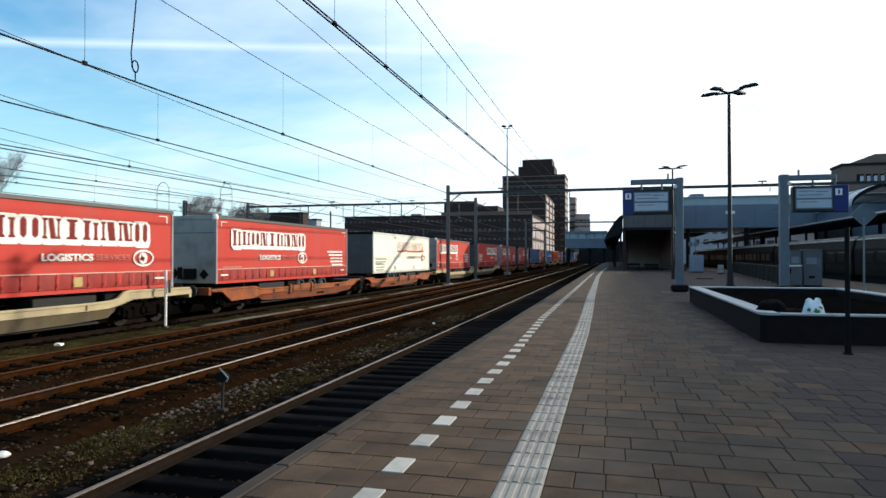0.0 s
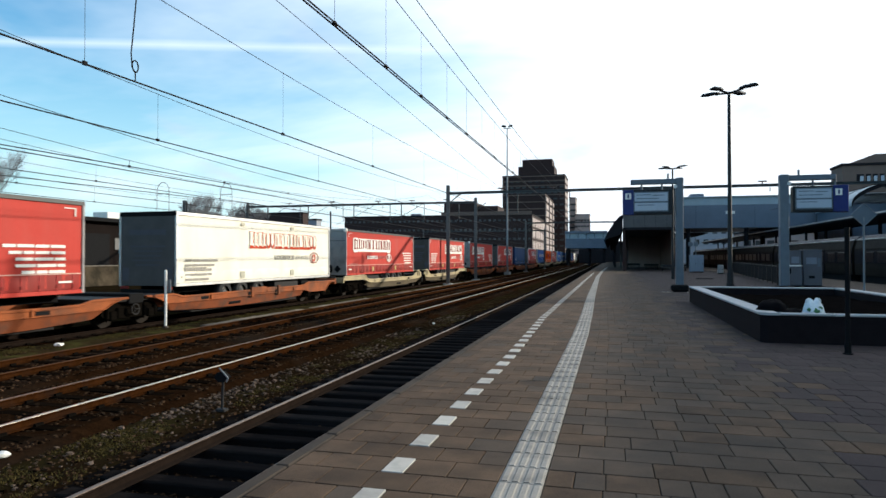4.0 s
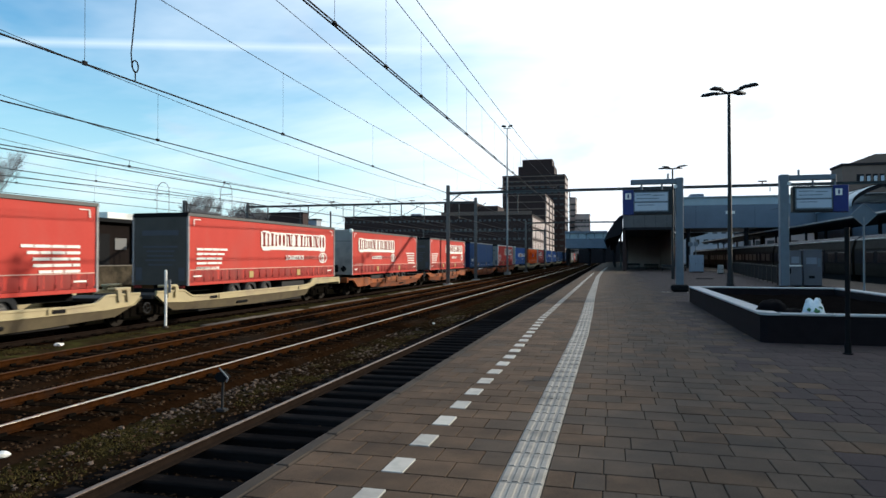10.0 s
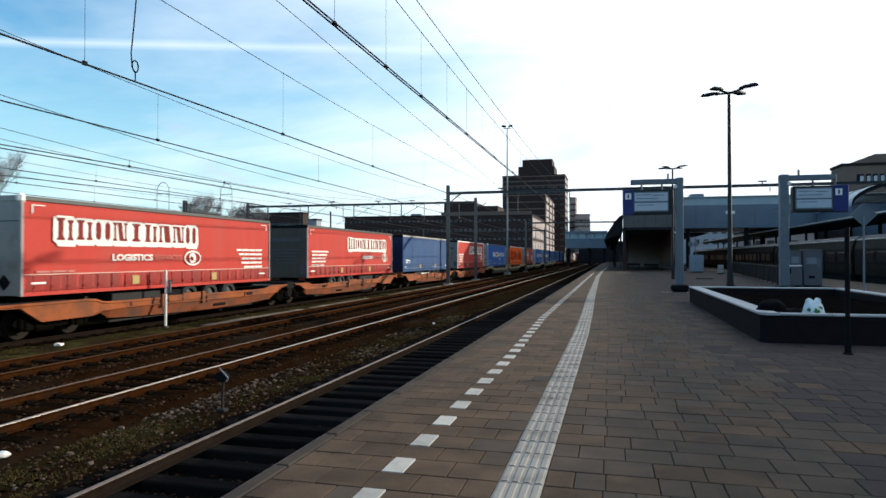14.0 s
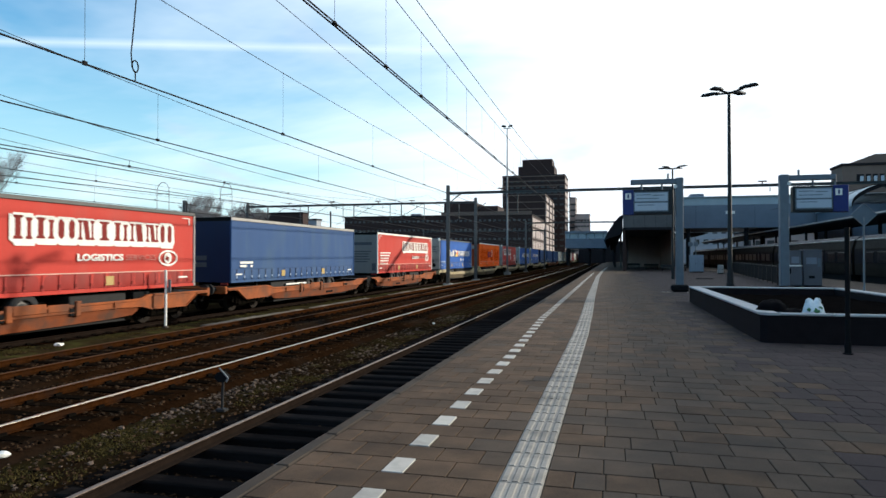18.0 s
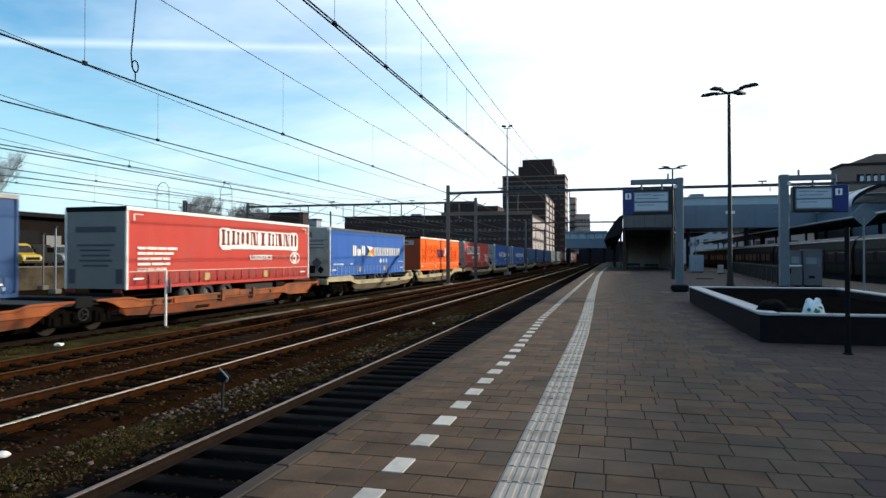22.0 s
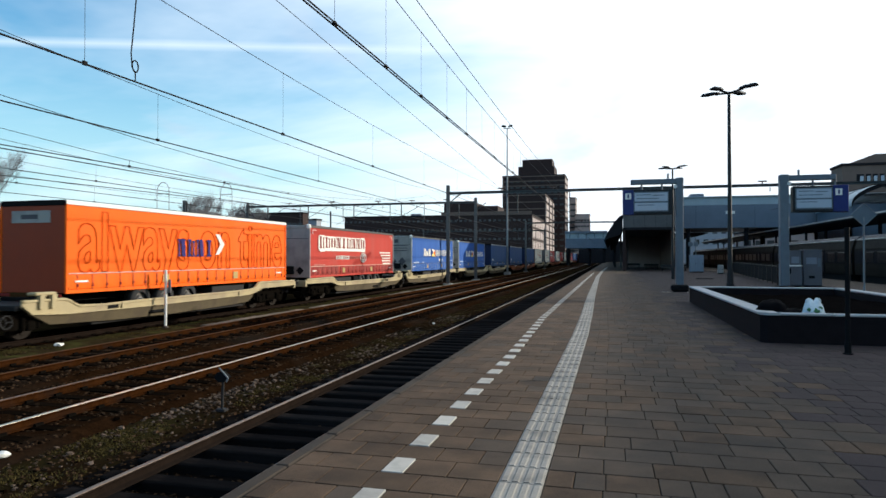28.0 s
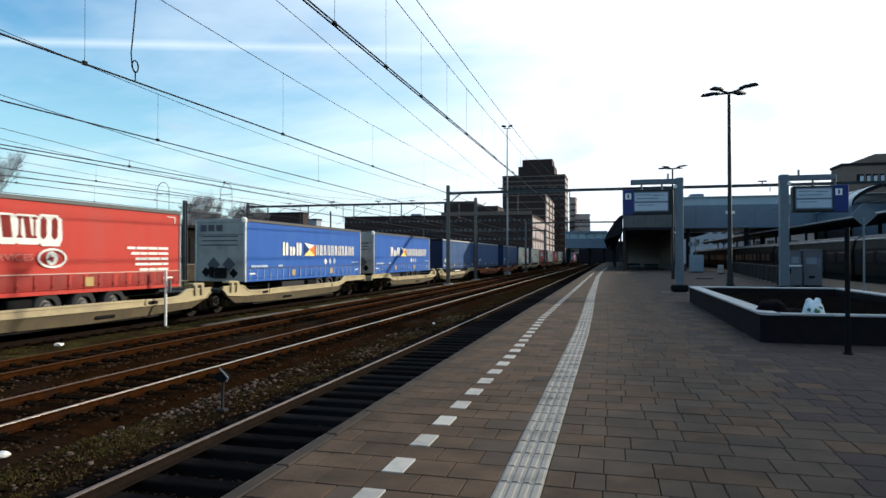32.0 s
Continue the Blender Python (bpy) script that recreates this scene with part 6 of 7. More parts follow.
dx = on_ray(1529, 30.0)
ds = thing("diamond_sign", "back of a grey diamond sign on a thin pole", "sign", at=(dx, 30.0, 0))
part("pole", cyl(B(), (0, 0, 0), (0, 0, 3.4), 0.04, seg=8), M_GALV, ds)
part("plate", prism(B(), [(-0.47, 3.5), (0, 3.03), (0.47, 3.5), (0, 3.97)], -0.02, 0.02, "y"), M_POST_BLUE, ds)
for a, b in (((-0.47, 3.5), (0, 3.03)), ((0, 3.03), (0.47, 3.5)), ((0.47, 3.5), (0, 3.97)), ((0, 3.97), (-0.47, 3.5))):
    part("edge", wire(B(), [(a[0], -0.03, a[1]), (b[0], -0.03, b[1])], 0.018, 5), M_GALV, ds)


def kiosk(x0, x1, y, h, label, screen):
    k = thing("ticket_machine", label, "ticket machine", "ticket machines", at=(0, y, 0))
    part("body", bbox(B(), x0, x1, -0.4, 0.4, 0.0, h, 0.03), M_CABINET, k)
    part("plinth", bbox(B(), x0 + 0.04, x1 - 0.04, -0.43, 0.36, 0.0, 0.1, 0.02), M_BLACK, k)
    part("cap", bbox(B(), x0 - 0.01, x1 + 0.01, -0.42, 0.42, h - 0.01, h + 0.03, 0.01), M_CABINET, k)
    if screen:
        part("screen", bbox(B(), x0 + 0.16, x1 - 0.3, -0.42, -0.4, h - 0.85, h - 0.45, 0.01), M_DISPLAY_SHADE, k, "pale screen")
        part("slot_panel", bbox(B(), x1 - 0.26, x1 - 0.1, -0.415, -0.4, h - 1.0, h - 0.5, 0.006), M_POST_BLUE, k)
        part("flap", bbox(B(), x0 + 0.3, x0 + 0.62, -0.42, -0.4, 0.5, 0.66, 0.006), M_BLACK, k)
    else:
        part("desk", bbox(B(), x0 - 0.14, x1 - 0.02, -0.72, -0.4, 0.08, 1.22, 0.03), M_CABINET, k)
        part("ledge", bbox(B(), x0 - 0.18, x1, -0.76, -0.38, 1.22, 1.29, 0.015), M_INKW, k, "white ledge")
        part("screen", bbox(B(), x0 + 0.5, x1 - 0.12, -0.42, -0.4, 1.42, h - 0.35, 0.01), M_DISPLAY_SHADE, k, "pale screen")
        part("recess", bbox(B(), x0 + 0.06, x0 + 0.4, -0.725, -0.715, 0.78, 1.1, 0.006), M_BLACK, k)
    for a in (x0 + 0.05, x1 - 0.05):
        part("edge_strip", bbox(B(), a - 0.012, a + 0.012, -0.41, -0.398, 0.12, h - 0.04, 0.003), M_CABINET, k)


kiosk(9.98, 11.02, 43.5, 2.15, "pale grey ticket machine with a white ledge on the platform", False)
kiosk(11.12, 12.15, 43.5, 2.2, "pale grey ticket machine with a dim blue screen", True)


def cabinet(x0, x1, y, h, d, label, paint):
    c = thing("equipment_cabinet", label, "cabinet", "equipment cabinets", at=(0, y, 0))
    part("body", bbox(B(), x0, x1, -d / 2, d / 2, 0.08, h, 0.03), paint, c)
    part("base", bbox(B(), x0 + 0.04, x1 - 0.04, -d / 2 + 0.03, d / 2 - 0.03, 0, 0.08, 0.01), M_BLACK, c)
    m = (x0 + x1) / 2
    for a, b in ((x0 + 0.05, m - 0.02), (m + 0.02, x1 - 0.05)):
        dr = part("door", bbox(B(), a, b, -d / 2 - 0.02, -d / 2 + 0.005, 0.15, h - 0.1, 0.008), paint, c)
        part("handle", bbox(B(), b - 0.1, b - 0.06, -d / 2 - 0.05, -d / 2 - 0.015, h * 0.45, h * 0.55, 0.008), M_BLACK, dr)


cabinet(8.95, 10.5, 82.0, 2.05, 0.8, "pale blue-grey double-door equipment cabinet on the platform", M_CABINET_PALE)
cabinet(11.05, 11.6, 75.0, 0.95, 0.5, "low pale beige equipment cabinet on the platform", M_PALEBOX)
for x in (9.25, 9.85):
    q = thing("info_pole", "thin grey pole behind the cabinet", "pole", "info poles", at=(x, 83.5, 0))
    part("pole", cyl(B(), (0, 0, 0), (0, 0, 4.2), 0.07, seg=8), M_GALV, q)
    part("board", bbox(B(), -0.25, 0.25, -0.1, 0.0, 3.1, 3.6, 0.02), M_POST_BLUE, q)


def bench(x, y, turn):
    b = thing("bench", "dark steel platform bench", "bench", "platform benches", at=(x, y, 0))
    b.rotation_euler = (0, 0, turn)
    part("seat", bbox(B(), -1.0, 1.0, -0.22, 0.22, 0.42, 0.48, 0.015), M_STEEL_DARK, b)
    part("backrest", bbox(B(), -1.0, 1.0, 0.2, 0.25, 0.55, 0.85, 0.015), M_STEEL_DARK, b)
    for s in (-0.8, 0.8):
        part("leg", bbox(B(), s - 0.04, s + 0.04, -0.2, 0.24, 0.0, 0.43, 0.01), M_STEEL_DARK, b)


bench(3.3, 105, 0.0)
bench(5.6, 98, 0.1)
bench(7.0, 86, 0.0)
bench(8.6, 90, 0.2)
def edge_fence():
    """A dark panelled railing that runs back from the ticket machines, at a slight angle."""
    f = thing("edge_fence", "dark panelled railing with brown posts behind the ticket machines", "fence", at=(10.2, 45.2, 0))
    f.rotation_euler = (0, 0, -atan2(4.1, 44.8))
    post = mesh_of(bbox(B(), -0.05, 0.05, -0.05, 0.05, 0.0, 1.3, 0.01), "post", M_FENCE)
    panel = mesh_of(bbox(B(), -0.012, 0.012, 0.06, 2.44, 0.1, 1.15, 0.004), "panel", M_BLACK)
    rail = mesh_of(bbox(B(), -0.03, 0.03, 0.05, 2.45, 1.17, 1.23, 0.006), "rail", M_FENCE)
    for k in range(18):
        part("post", post, None, f, at=(0, 2.5 * k, 0))
        part("panel", panel, None, f, at=(0, 2.5 * k, 0))
        part("rail", rail, None, f, at=(0, 2.5 * k, 0))


M_FENCE = mat("dark brown railing paint", (0.03, 0.022, 0.018), 0.6, vary=0.2, scale=3)
edge_fence()
# flat marks on the paving
q = thing("painted_line", "short worn white line painted on the paving", "marking")
part("line", box(B(), 2.45, 2.9, 34.75, 34.95, 0.001, 0.006), M_WHITE_TILE, q)
part("line", box(B(), 3.7, 4.3, 35.0, 35.2, 0.001, 0.006), M_WHITE_TILE, q)
q = thing("drain_cover", "dark cast-iron cover in the paving", "cover", at=(7.4, 57, 0))
part("lid", bbox(B(), -0.6, 0.6, -0.5, 0.5, 0.0, 0.05, 0.01), M_BLACK, q)

# ---- station hall and buildings ----
M_PANEL = mat("blue-grey cladding", (0.135, 0.16, 0.2), 0.5, metal=0.1, vary=0.12, scale=0.5, fine=8, bump=0.05)
M_PANEL_PALE = mat("pale blue roof band", (0.33, 0.385, 0.42), 0.5, vary=0.12, scale=0.5, fine=8, bump=0.05)
M_FASCIA = mat("grey-brown hall cladding", (0.1, 0.092, 0.09), 0.7, vary=0.2, scale=0.6, fine=10, bump=0.08)
M_COACHROOF = mat("grey coach roof", (0.045, 0.043, 0.047), 0.7, vary=0.25, scale=0.8, fine=10, bump=0.08)
# pale and bluish: distance haze is painted into this facade
M_HAZEBLOCK = mat("haze-paled grey facade", (0.32, 0.34, 0.37), 0.8, vary=0.15, scale=0.3, fine=6, bump=0.08)
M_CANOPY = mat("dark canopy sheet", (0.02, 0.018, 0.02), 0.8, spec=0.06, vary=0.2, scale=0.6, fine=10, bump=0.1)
M_BRICK_DARK = mat("dark brown brick", (0.036, 0.0195, 0.0175), 0.85, vary=0.25, scale=0.35, fine=6, bump=0.1)
M_BRICK_BROWN = mat("brown brick", (0.15, 0.105, 0.085), 0.85, vary=0.2, scale=0.35, fine=6, bump=0.1)
M_PALECONC = mat("pale concrete facade", (0.36, 0.3, 0.28), 0.8, vary=0.15, scale=0.4, fine=6, bump=0.1)
M_PANE = glass("dark window glass", (0.016, 0.018, 0.02), 0.5)
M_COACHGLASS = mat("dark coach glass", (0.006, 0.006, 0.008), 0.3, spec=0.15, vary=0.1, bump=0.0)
M_PANE_PALE = mat("dusty window glass", (0.05, 0.05, 0.052), 0.35, spec=0.5, vary=0.3, scale=0.8, bump=0.0, per_piece=0.7)
# coach colours hold the shade: far darker than the paint itself
M_TRAINY = mat("coach paint darkened for shade", (0.009, 0.007, 0.005), 0.6, spec=0.08, vary=0.12, scale=1, bump=0.05)
M_TRAINB = mat("blue coach paint darkened for shade", (0.005, 0.005, 0.009), 0.6, spec=0.08, vary=0.12, scale=1, bump=0.05)


def build_concourse():
    c = thing("station_concourse", "raised blue-grey station concourse spanning the platforms", "station building", at=(0, 115, 0))
    part("lower_wall", bbox(B(), 9.6, 95, 0, 18, 6.6, 10.4, 0.05), M_PANEL, c)
    part("upper_wall", bbox(B(), 9.6, 95, 0.25, 17.75, 10.42, 11.7, 0.05), M_PANEL_PALE, c)
    part("parapet", bbox(B(), 9.4, 95, -0.1, 18.1, 11.7, 11.86, 0.03), M_PANEL_PALE, c)
    # the hall over the platform follows the platform's bend
    part("upper_block", prism(B(), [(1.45, -28.4), (8.1, -28.4), (11.6, 180), (5.3, 180)], 5.42, 10.25, "z"), M_FASCIA, c, "grey-brown clad hall above the platform")
    part("roof_edge", prism(B(), [(1.4, -28.5), (8.15, -28.5), (11.65, 180), (5.25, 180)], 10.25, 10.4, "z"), M_CANOPY, c)
    # unseen upper storey, added to keep the sun off the far train
    part("upper_hall", prism(B(), [(3.1, -3), (8.6, -3), (11.5, 180), (6.0, 180)], 10.4, 13.0, "z"), M_BRICK_DARK, c)
    part("fascia", bbox(B(), 1.42, 8.12, -28.55, -28.41, 5.26, 5.6, 0.03), M_CANOPY, c)
    for k in range(1, 5):
        part("cladding_joint", box(B(), 1.45 + 1.33 * k, 1.475 + 1.33 * k, -28.42, -28.39, 5.62, 10.2), M_CANOPY, c)
    for k in range(14):
        part("column", bbox(B(), 1.75 + 0.26 * k, 2.05 + 0.26 * k, -22 + 12 * k, -21.6 + 12 * k, 0.0, 5.4, 0.02), M_BRICK_DARK, c)
    part("side_wall", prism(B(), [(7.8, -22), (8.1, -22), (11.0, 140), (10.7, 140)], 0.0, 5.4, "z"), M_BRICK_BROWN, c)
    part("inner_wall", bbox(B(), 2.9, 8.4, 6, 6.4, 0.0, 5.4, 0.03), M_PALECONC, c)
    for k in range(9):
        part("wall_joint", box(B(), 13.6 + 9.0 * k, 13.63 + 9.0 * k, -0.015, 0.01, 6.65, 10.35), M_CANOPY, c)
    part("small_sign", bbox(B(), 18.2, 19.6, -0.12, 0.0, 8.9, 9.4, 0.02), M_INKW, c)
    for x in (12.5, 21.5, 27.0, 36.0):
        for y in (1.0, 16.0):
            part("column", cyl(B(), (x, y, BED), (x, y, 6.6), 0.35, seg=12), M_CANOPY, c)
    part("roof_unit", bbox(B(), 13.2, 15.4, 4, 7, 11.86, 12.7, 0.05), M_PANEL, c)
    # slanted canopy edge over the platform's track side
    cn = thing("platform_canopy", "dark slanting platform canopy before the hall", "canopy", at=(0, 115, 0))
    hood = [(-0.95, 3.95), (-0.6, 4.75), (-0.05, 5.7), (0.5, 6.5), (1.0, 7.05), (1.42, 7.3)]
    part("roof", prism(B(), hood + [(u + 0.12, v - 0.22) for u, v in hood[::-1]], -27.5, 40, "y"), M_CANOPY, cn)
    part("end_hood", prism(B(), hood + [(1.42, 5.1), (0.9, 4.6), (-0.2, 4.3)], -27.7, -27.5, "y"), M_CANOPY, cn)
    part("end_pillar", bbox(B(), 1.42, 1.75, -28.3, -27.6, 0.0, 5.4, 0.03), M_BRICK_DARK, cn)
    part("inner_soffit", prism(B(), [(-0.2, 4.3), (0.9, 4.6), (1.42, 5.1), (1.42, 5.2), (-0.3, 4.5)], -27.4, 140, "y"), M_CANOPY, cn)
    for y in range(4, 138, 12):
        part("column", bbox(B(), 0.45, 0.75, y - 0.15, y + 0.15, 0.0, 4.5, 0.02), M_CANOPY, cn)
    part("flat_roof", bbox(B(), 9.4, 17.5, 19, 140, 6.2, 6.6, 0.05), M_CANOPY, cn)
    part("back_wall", bbox(B(), 9.5, 16.5, 60, 62, 0.0, 6.1, 0.05), M_BRICK_DARK, cn)
    b = thing("track_bridge", "blue-grey enclosed footbridge over the tracks", "bridge", at=(0, 212, 0))
    part("lower_wall", bbox(B(), -14.3, -1.4, 0, 14, 4.7, 7.8, 0.05), M_PANEL, b)
    part("window_band", bbox(B(), -14.3, -1.4, 0.2, 13.8, 7.82, 9.4, 0.05), M_PANEL_PALE, b)
    part("roof", bbox(B(), -14.5, -1.2, -0.3, 14.3, 9.42, 10.2, 0.05), M_PANEL, b)
    for k in range(5):
        part("mullion", box(B(), -13 + 2.6 * k, -12.85 + 2.6 * k, 0.1, 0.3, 7.85, 9.38), M_CANOPY, b)
    # near-black block, added in place of the shade below the bridge
    e = thing("far_shed", "added dark block standing in for shade under the bridge", "station building", at=(0, 300, 0))
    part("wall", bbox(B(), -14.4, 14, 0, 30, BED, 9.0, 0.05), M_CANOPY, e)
    for x in (-13.8, -7.0, -2.2):
        part("pier", bbox(B(), x - 0.4, x + 0.4, 2, 12, BED, 4.7, 0.05), M_CANOPY, b)
    # vaulted hall and canopies on the far side
    v = thing("vaulted_hall", "pale vaulted hall roof with dark ribs beside the station", "hall", at=(0, 98, 0))
    arc = [(31.2 + 26 * (1 - cos(a)) * 1.0, 9.0 + 5.2 * sin(a)) for a in [i * pi / 24 for i in range(0, 25)]]
    low = [(x, z - 0.35) for x, z in arc]
    bm = prism(B(), arc + low[::-1], 0, 16, "y")
    part("vault", bm, M_PANEL_PALE, v)
    for y in (-0.15, 5.3, 10.6):
        ribs = [(x, z + 0.08) for x, z in arc]
        part("rib", prism(B(), ribs + [(x, z - 0.5) for x, z in arc][::-1], y, y + 0.12, "y"), M_CANOPY, v)
    part("wall", box(B(), 31.4, 83, 0.3, 15.7, BED, 8.9), M_PANEL, v)
    k = thing("platform_canopy", "long dark canopy over the neighbouring platform", "canopy", at=(24.6, 0, 0))
    part("roof", bbox(B(), -0.5, 6.5, 38, 190, 5.7, 6.05, 0.04), M_CANOPY, k)
    part("edge_trim", bbox(B(), -0.56, -0.5, 38, 190, 5.86, 6.02, 0.01), M_ALU, k, "pale metal edge trim")
    for y in range(42, 190, 9):
        part("column", bbox(B(), 2.8, 3.1, y, y + 0.3, 0.0, 5.7, 0.02), M_CANOPY, k)
    kp = thing("far_platform", "neighbouring platform with a dark edge", "platform", kind="structure")
    part("slab", bbox(B(), 23.0, 32.0, -14, 260, BED - 0.1, 0.0, 0.03), M_CONC, kp)
    part("screen_wall", bbox(B(), 31.2, 31.5, -14, 112, 0.0, 3.2, 0.02), M_BRICK_DARK, kp)


build_concourse()


def coach(y):
    c = thing("passenger_coach", "parked passenger coach with its shade painted in", "train coach", "parked passenger train", at=(20.1, y, RAIL))
    prof = [(-1.38, 1.05), (-1.42, 1.6), (-1.42, 3.1), (-1.25, 3.75), (-0.8, 4.0), (0, 4.08), (0.8, 4.0), (1.25, 3.75), (1.42, 3.1), (1.42, 1.6), (1.38, 1.05)]
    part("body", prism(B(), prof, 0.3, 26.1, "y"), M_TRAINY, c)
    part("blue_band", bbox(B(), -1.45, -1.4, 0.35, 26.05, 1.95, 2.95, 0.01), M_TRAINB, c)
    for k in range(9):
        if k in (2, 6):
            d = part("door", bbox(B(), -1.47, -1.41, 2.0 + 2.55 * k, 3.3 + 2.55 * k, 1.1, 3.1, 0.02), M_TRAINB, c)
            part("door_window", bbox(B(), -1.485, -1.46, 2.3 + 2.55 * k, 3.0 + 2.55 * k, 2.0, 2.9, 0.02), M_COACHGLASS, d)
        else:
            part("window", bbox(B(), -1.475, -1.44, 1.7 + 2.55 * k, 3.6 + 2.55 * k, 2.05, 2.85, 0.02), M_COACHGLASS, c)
    part("underframe", bbox(B(), -1.25, 1.25, 1.0, 25.4, 0.5, 1.05, 0.03), M_BLACK, c)
    part("roof", prism(B(), [(-1.2, 3.85), (-0.8, 4.12), (0, 4.22), (0.8, 4.12), (1.2, 3.85), (0, 3.9)], 0.3, 26.1, "y"), M_COACHROOF, c)
    # the highlight along the roofline, made as a pale strip
    part("gutter", bbox(B(), -1.3, -1.22, 0.3, 26.1, 3.78, 3.86, 0.01), M_ALU, c, "pale strip drawn as the roofline highlight")
    for b in (3.5, 22.9):
        bm = bbox(B(), -1.1, 1.1, b - 1.5, b + 1.5, 0.3, 0.6, 0.03)
        for s in (-1.2, 1.2):
            for x in (-0.75, 0.75):
                disc(bm, (x, b + s, 0.46), (1, 0, 0), 0.46, 0.13, 18)
        part("bogie", bm, M_STEEL_DARK, c)


for yy in (32.0, 58.4, 84.8, 111.2, 137.6):
    coach(yy)
t5 = thing("railway_track", "track with rusty rails at the far platform edge", "track", "railway tracks", "structure", (20.1, 0, RAIL))
for s in (-0.755, 0.755):
    part("rail", prism(B(), RAIL_PROF, -8, 260, "y"), M_RUST, t5, at=(s, 0, 0))


def block(name, label, x0, x1, y0, y1, h, material, floors, cols, z_first, dz, side_cols=0, pane=None, win=(1.6, 1.3), group="buildings"):
    """A building of one block with its own panes on the face towards the station and on the sunny side."""
    b = thing(name, label, "building", group, at=(0, 0, 0))
    part("wall", box(B(), x0, x1, y0, y1, BED, h), material, b)
    part("roof", bbox(B(), x0 - 0.25, x1 + 0.25, y0 - 0.25, y1 + 0.25, h, h + 0.5, 0.05), M_CANOPY, b)
    pm = pane or M_PANE
    w = mesh_of(bbox(B(), -win[0] / 2, win[0] / 2, -0.1, 0.02, 0, win[1], 0.03), "window", pm)
    w2 = mesh_of(bbox(B(), -0.02, 0.1, -win[0] / 2, win[0] / 2, 0, win[1], 0.03), "window", pm)
    for f in range(floors):
        z = z_first + f * dz
        for k in range(cols):
            part("window", w, None, b, at=(x0 + (k + 0.5) * (x1 - x0) / cols, y0, z))
        for k in range(side_cols):
            part("window", w2, None, b, at=(x1, y0 + (k + 0.5) * (y1 - y0) / side_cols, z))
    return b


T = block("office_tower", "dark brown brick office tower with stepped top", -72.6, -30.2, 444, 475, 57.5, M_BRICK_DARK, 12, 10, 9, 4.0, 6, win=(2.6, 1.2))
part("penthouse", box(B(), -62.2, -37.5, 448, 470, 58, 64.5), M_BRICK_DARK, T)
part("penthouse_top", box(B(), -59.6, -39.2, 450, 468, 64.5, 69.5), M_BRICK_DARK, T)
for k in range(5):
    part("band", box(B(), -72.7, -30.1, 443.6, 444, 44 + k * 3.2, 44.7 + k * 3.2), M_BRICK_BROWN, T)
part("wing", box(B(), -62, -37.7, 386, 443.5, BED, 39.5), M_BRICK_DARK, T)
# pale pieces on the wing's sunny side: sunlight painted as lighter wall
for f in range(8):
    for a, b in ((387, 402), (409, 424), (430, 443)):
        part("wing_panel", box(B(), -37.7, -37.1, a, b, 5.9 + f * 4.1, 8.9 + f * 4.1), M_PALECONC, T, "wing panel painted pale as sunlit wall")
    part("wing_band", box(B(), -62, -37.9, 385.7, 386, 9.8 + f * 4.1, 10.4 + f * 4.1), M_BRICK_BROWN, T)
# the tower's sunny side is brightened by pale bands
for f in range(11):
    part("tower_band", box(B(), -30.2, -29.9, 445, 474, 7 + f * 4.6, 9.4 + f * 4.6), M_PALECONC, T, "tower band painted pale as sunlit wall")
L = block("station_offices", "long dark brick office building with two rows of windows", -124, -34.2, 290, 345, 20.8, M_BRICK_DARK, 4, 40, 5.5, 4.2, 0, M_PANE_PALE, (1.1, 0.9))
part("plant_room", box(B(), -76.2, -60.5, 296, 316, 21.3, 27.2), M_BRICK_DARK, L)
part("plant_room", box(B(), -60.4, -51.0, 298, 316, 21.3, 25.8), M_BRICK_DARK, L)
part("parapet", box(B(), -76, -34.3, 289.6, 290, 20.9, 22.6), M_BRICK_BROWN, L)
# sunlight on the end wall, painted as pale panels
for f in range(3):
    for k in range(5):
        part("wall_panel", box(B(), -34.2, -33.9, 291 + 11 * k, 300.4 + 11 * k, 5.4 + f * 5.2, 9.2 + f * 5.2), M_PALECONC, L, "office panel painted pale as sunlit wall")
for k, (x, y, w, h) in enumerate(((-70, 300, 3, 2.0), (-45, 305, 4, 1.6), (-95, 304, 5, 1.8))):
    part("roof_unit", bbox(B(), x, x + w, y, y + 3, 21.3, 21.3 + h, 0.05), M_PANEL, L)
block("pale_office", "pale concrete office building in the distance", -24.5, -14.6, 462, 480, 31.5, M_PALECONC, 6, 5, 6, 4.2, 3)
block("pale_office", "narrow pale concrete block beside the tower", -29.5, -25.0, 480, 500, 45, M_PALECONC, 9, 3, 6, 4.2, 3)
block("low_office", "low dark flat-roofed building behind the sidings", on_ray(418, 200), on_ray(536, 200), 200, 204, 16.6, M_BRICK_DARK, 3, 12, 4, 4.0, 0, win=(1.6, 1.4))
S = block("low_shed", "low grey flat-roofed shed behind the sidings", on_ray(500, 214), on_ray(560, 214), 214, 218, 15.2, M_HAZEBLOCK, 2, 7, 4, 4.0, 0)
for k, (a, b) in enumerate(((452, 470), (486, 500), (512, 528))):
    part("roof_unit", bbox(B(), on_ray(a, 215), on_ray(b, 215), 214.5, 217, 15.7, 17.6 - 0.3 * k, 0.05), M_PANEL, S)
R = block("brown_office", "brown brick building with a band of small square windows", 46.1, 92, 150, 157, 20.6, M_BRICK_BROWN, 0, 0, 17.2, 4)
part("window_band", box(B(), 48.7, 92, 149.9, 150, 16.9, 18.8), M_CANOPY, R)
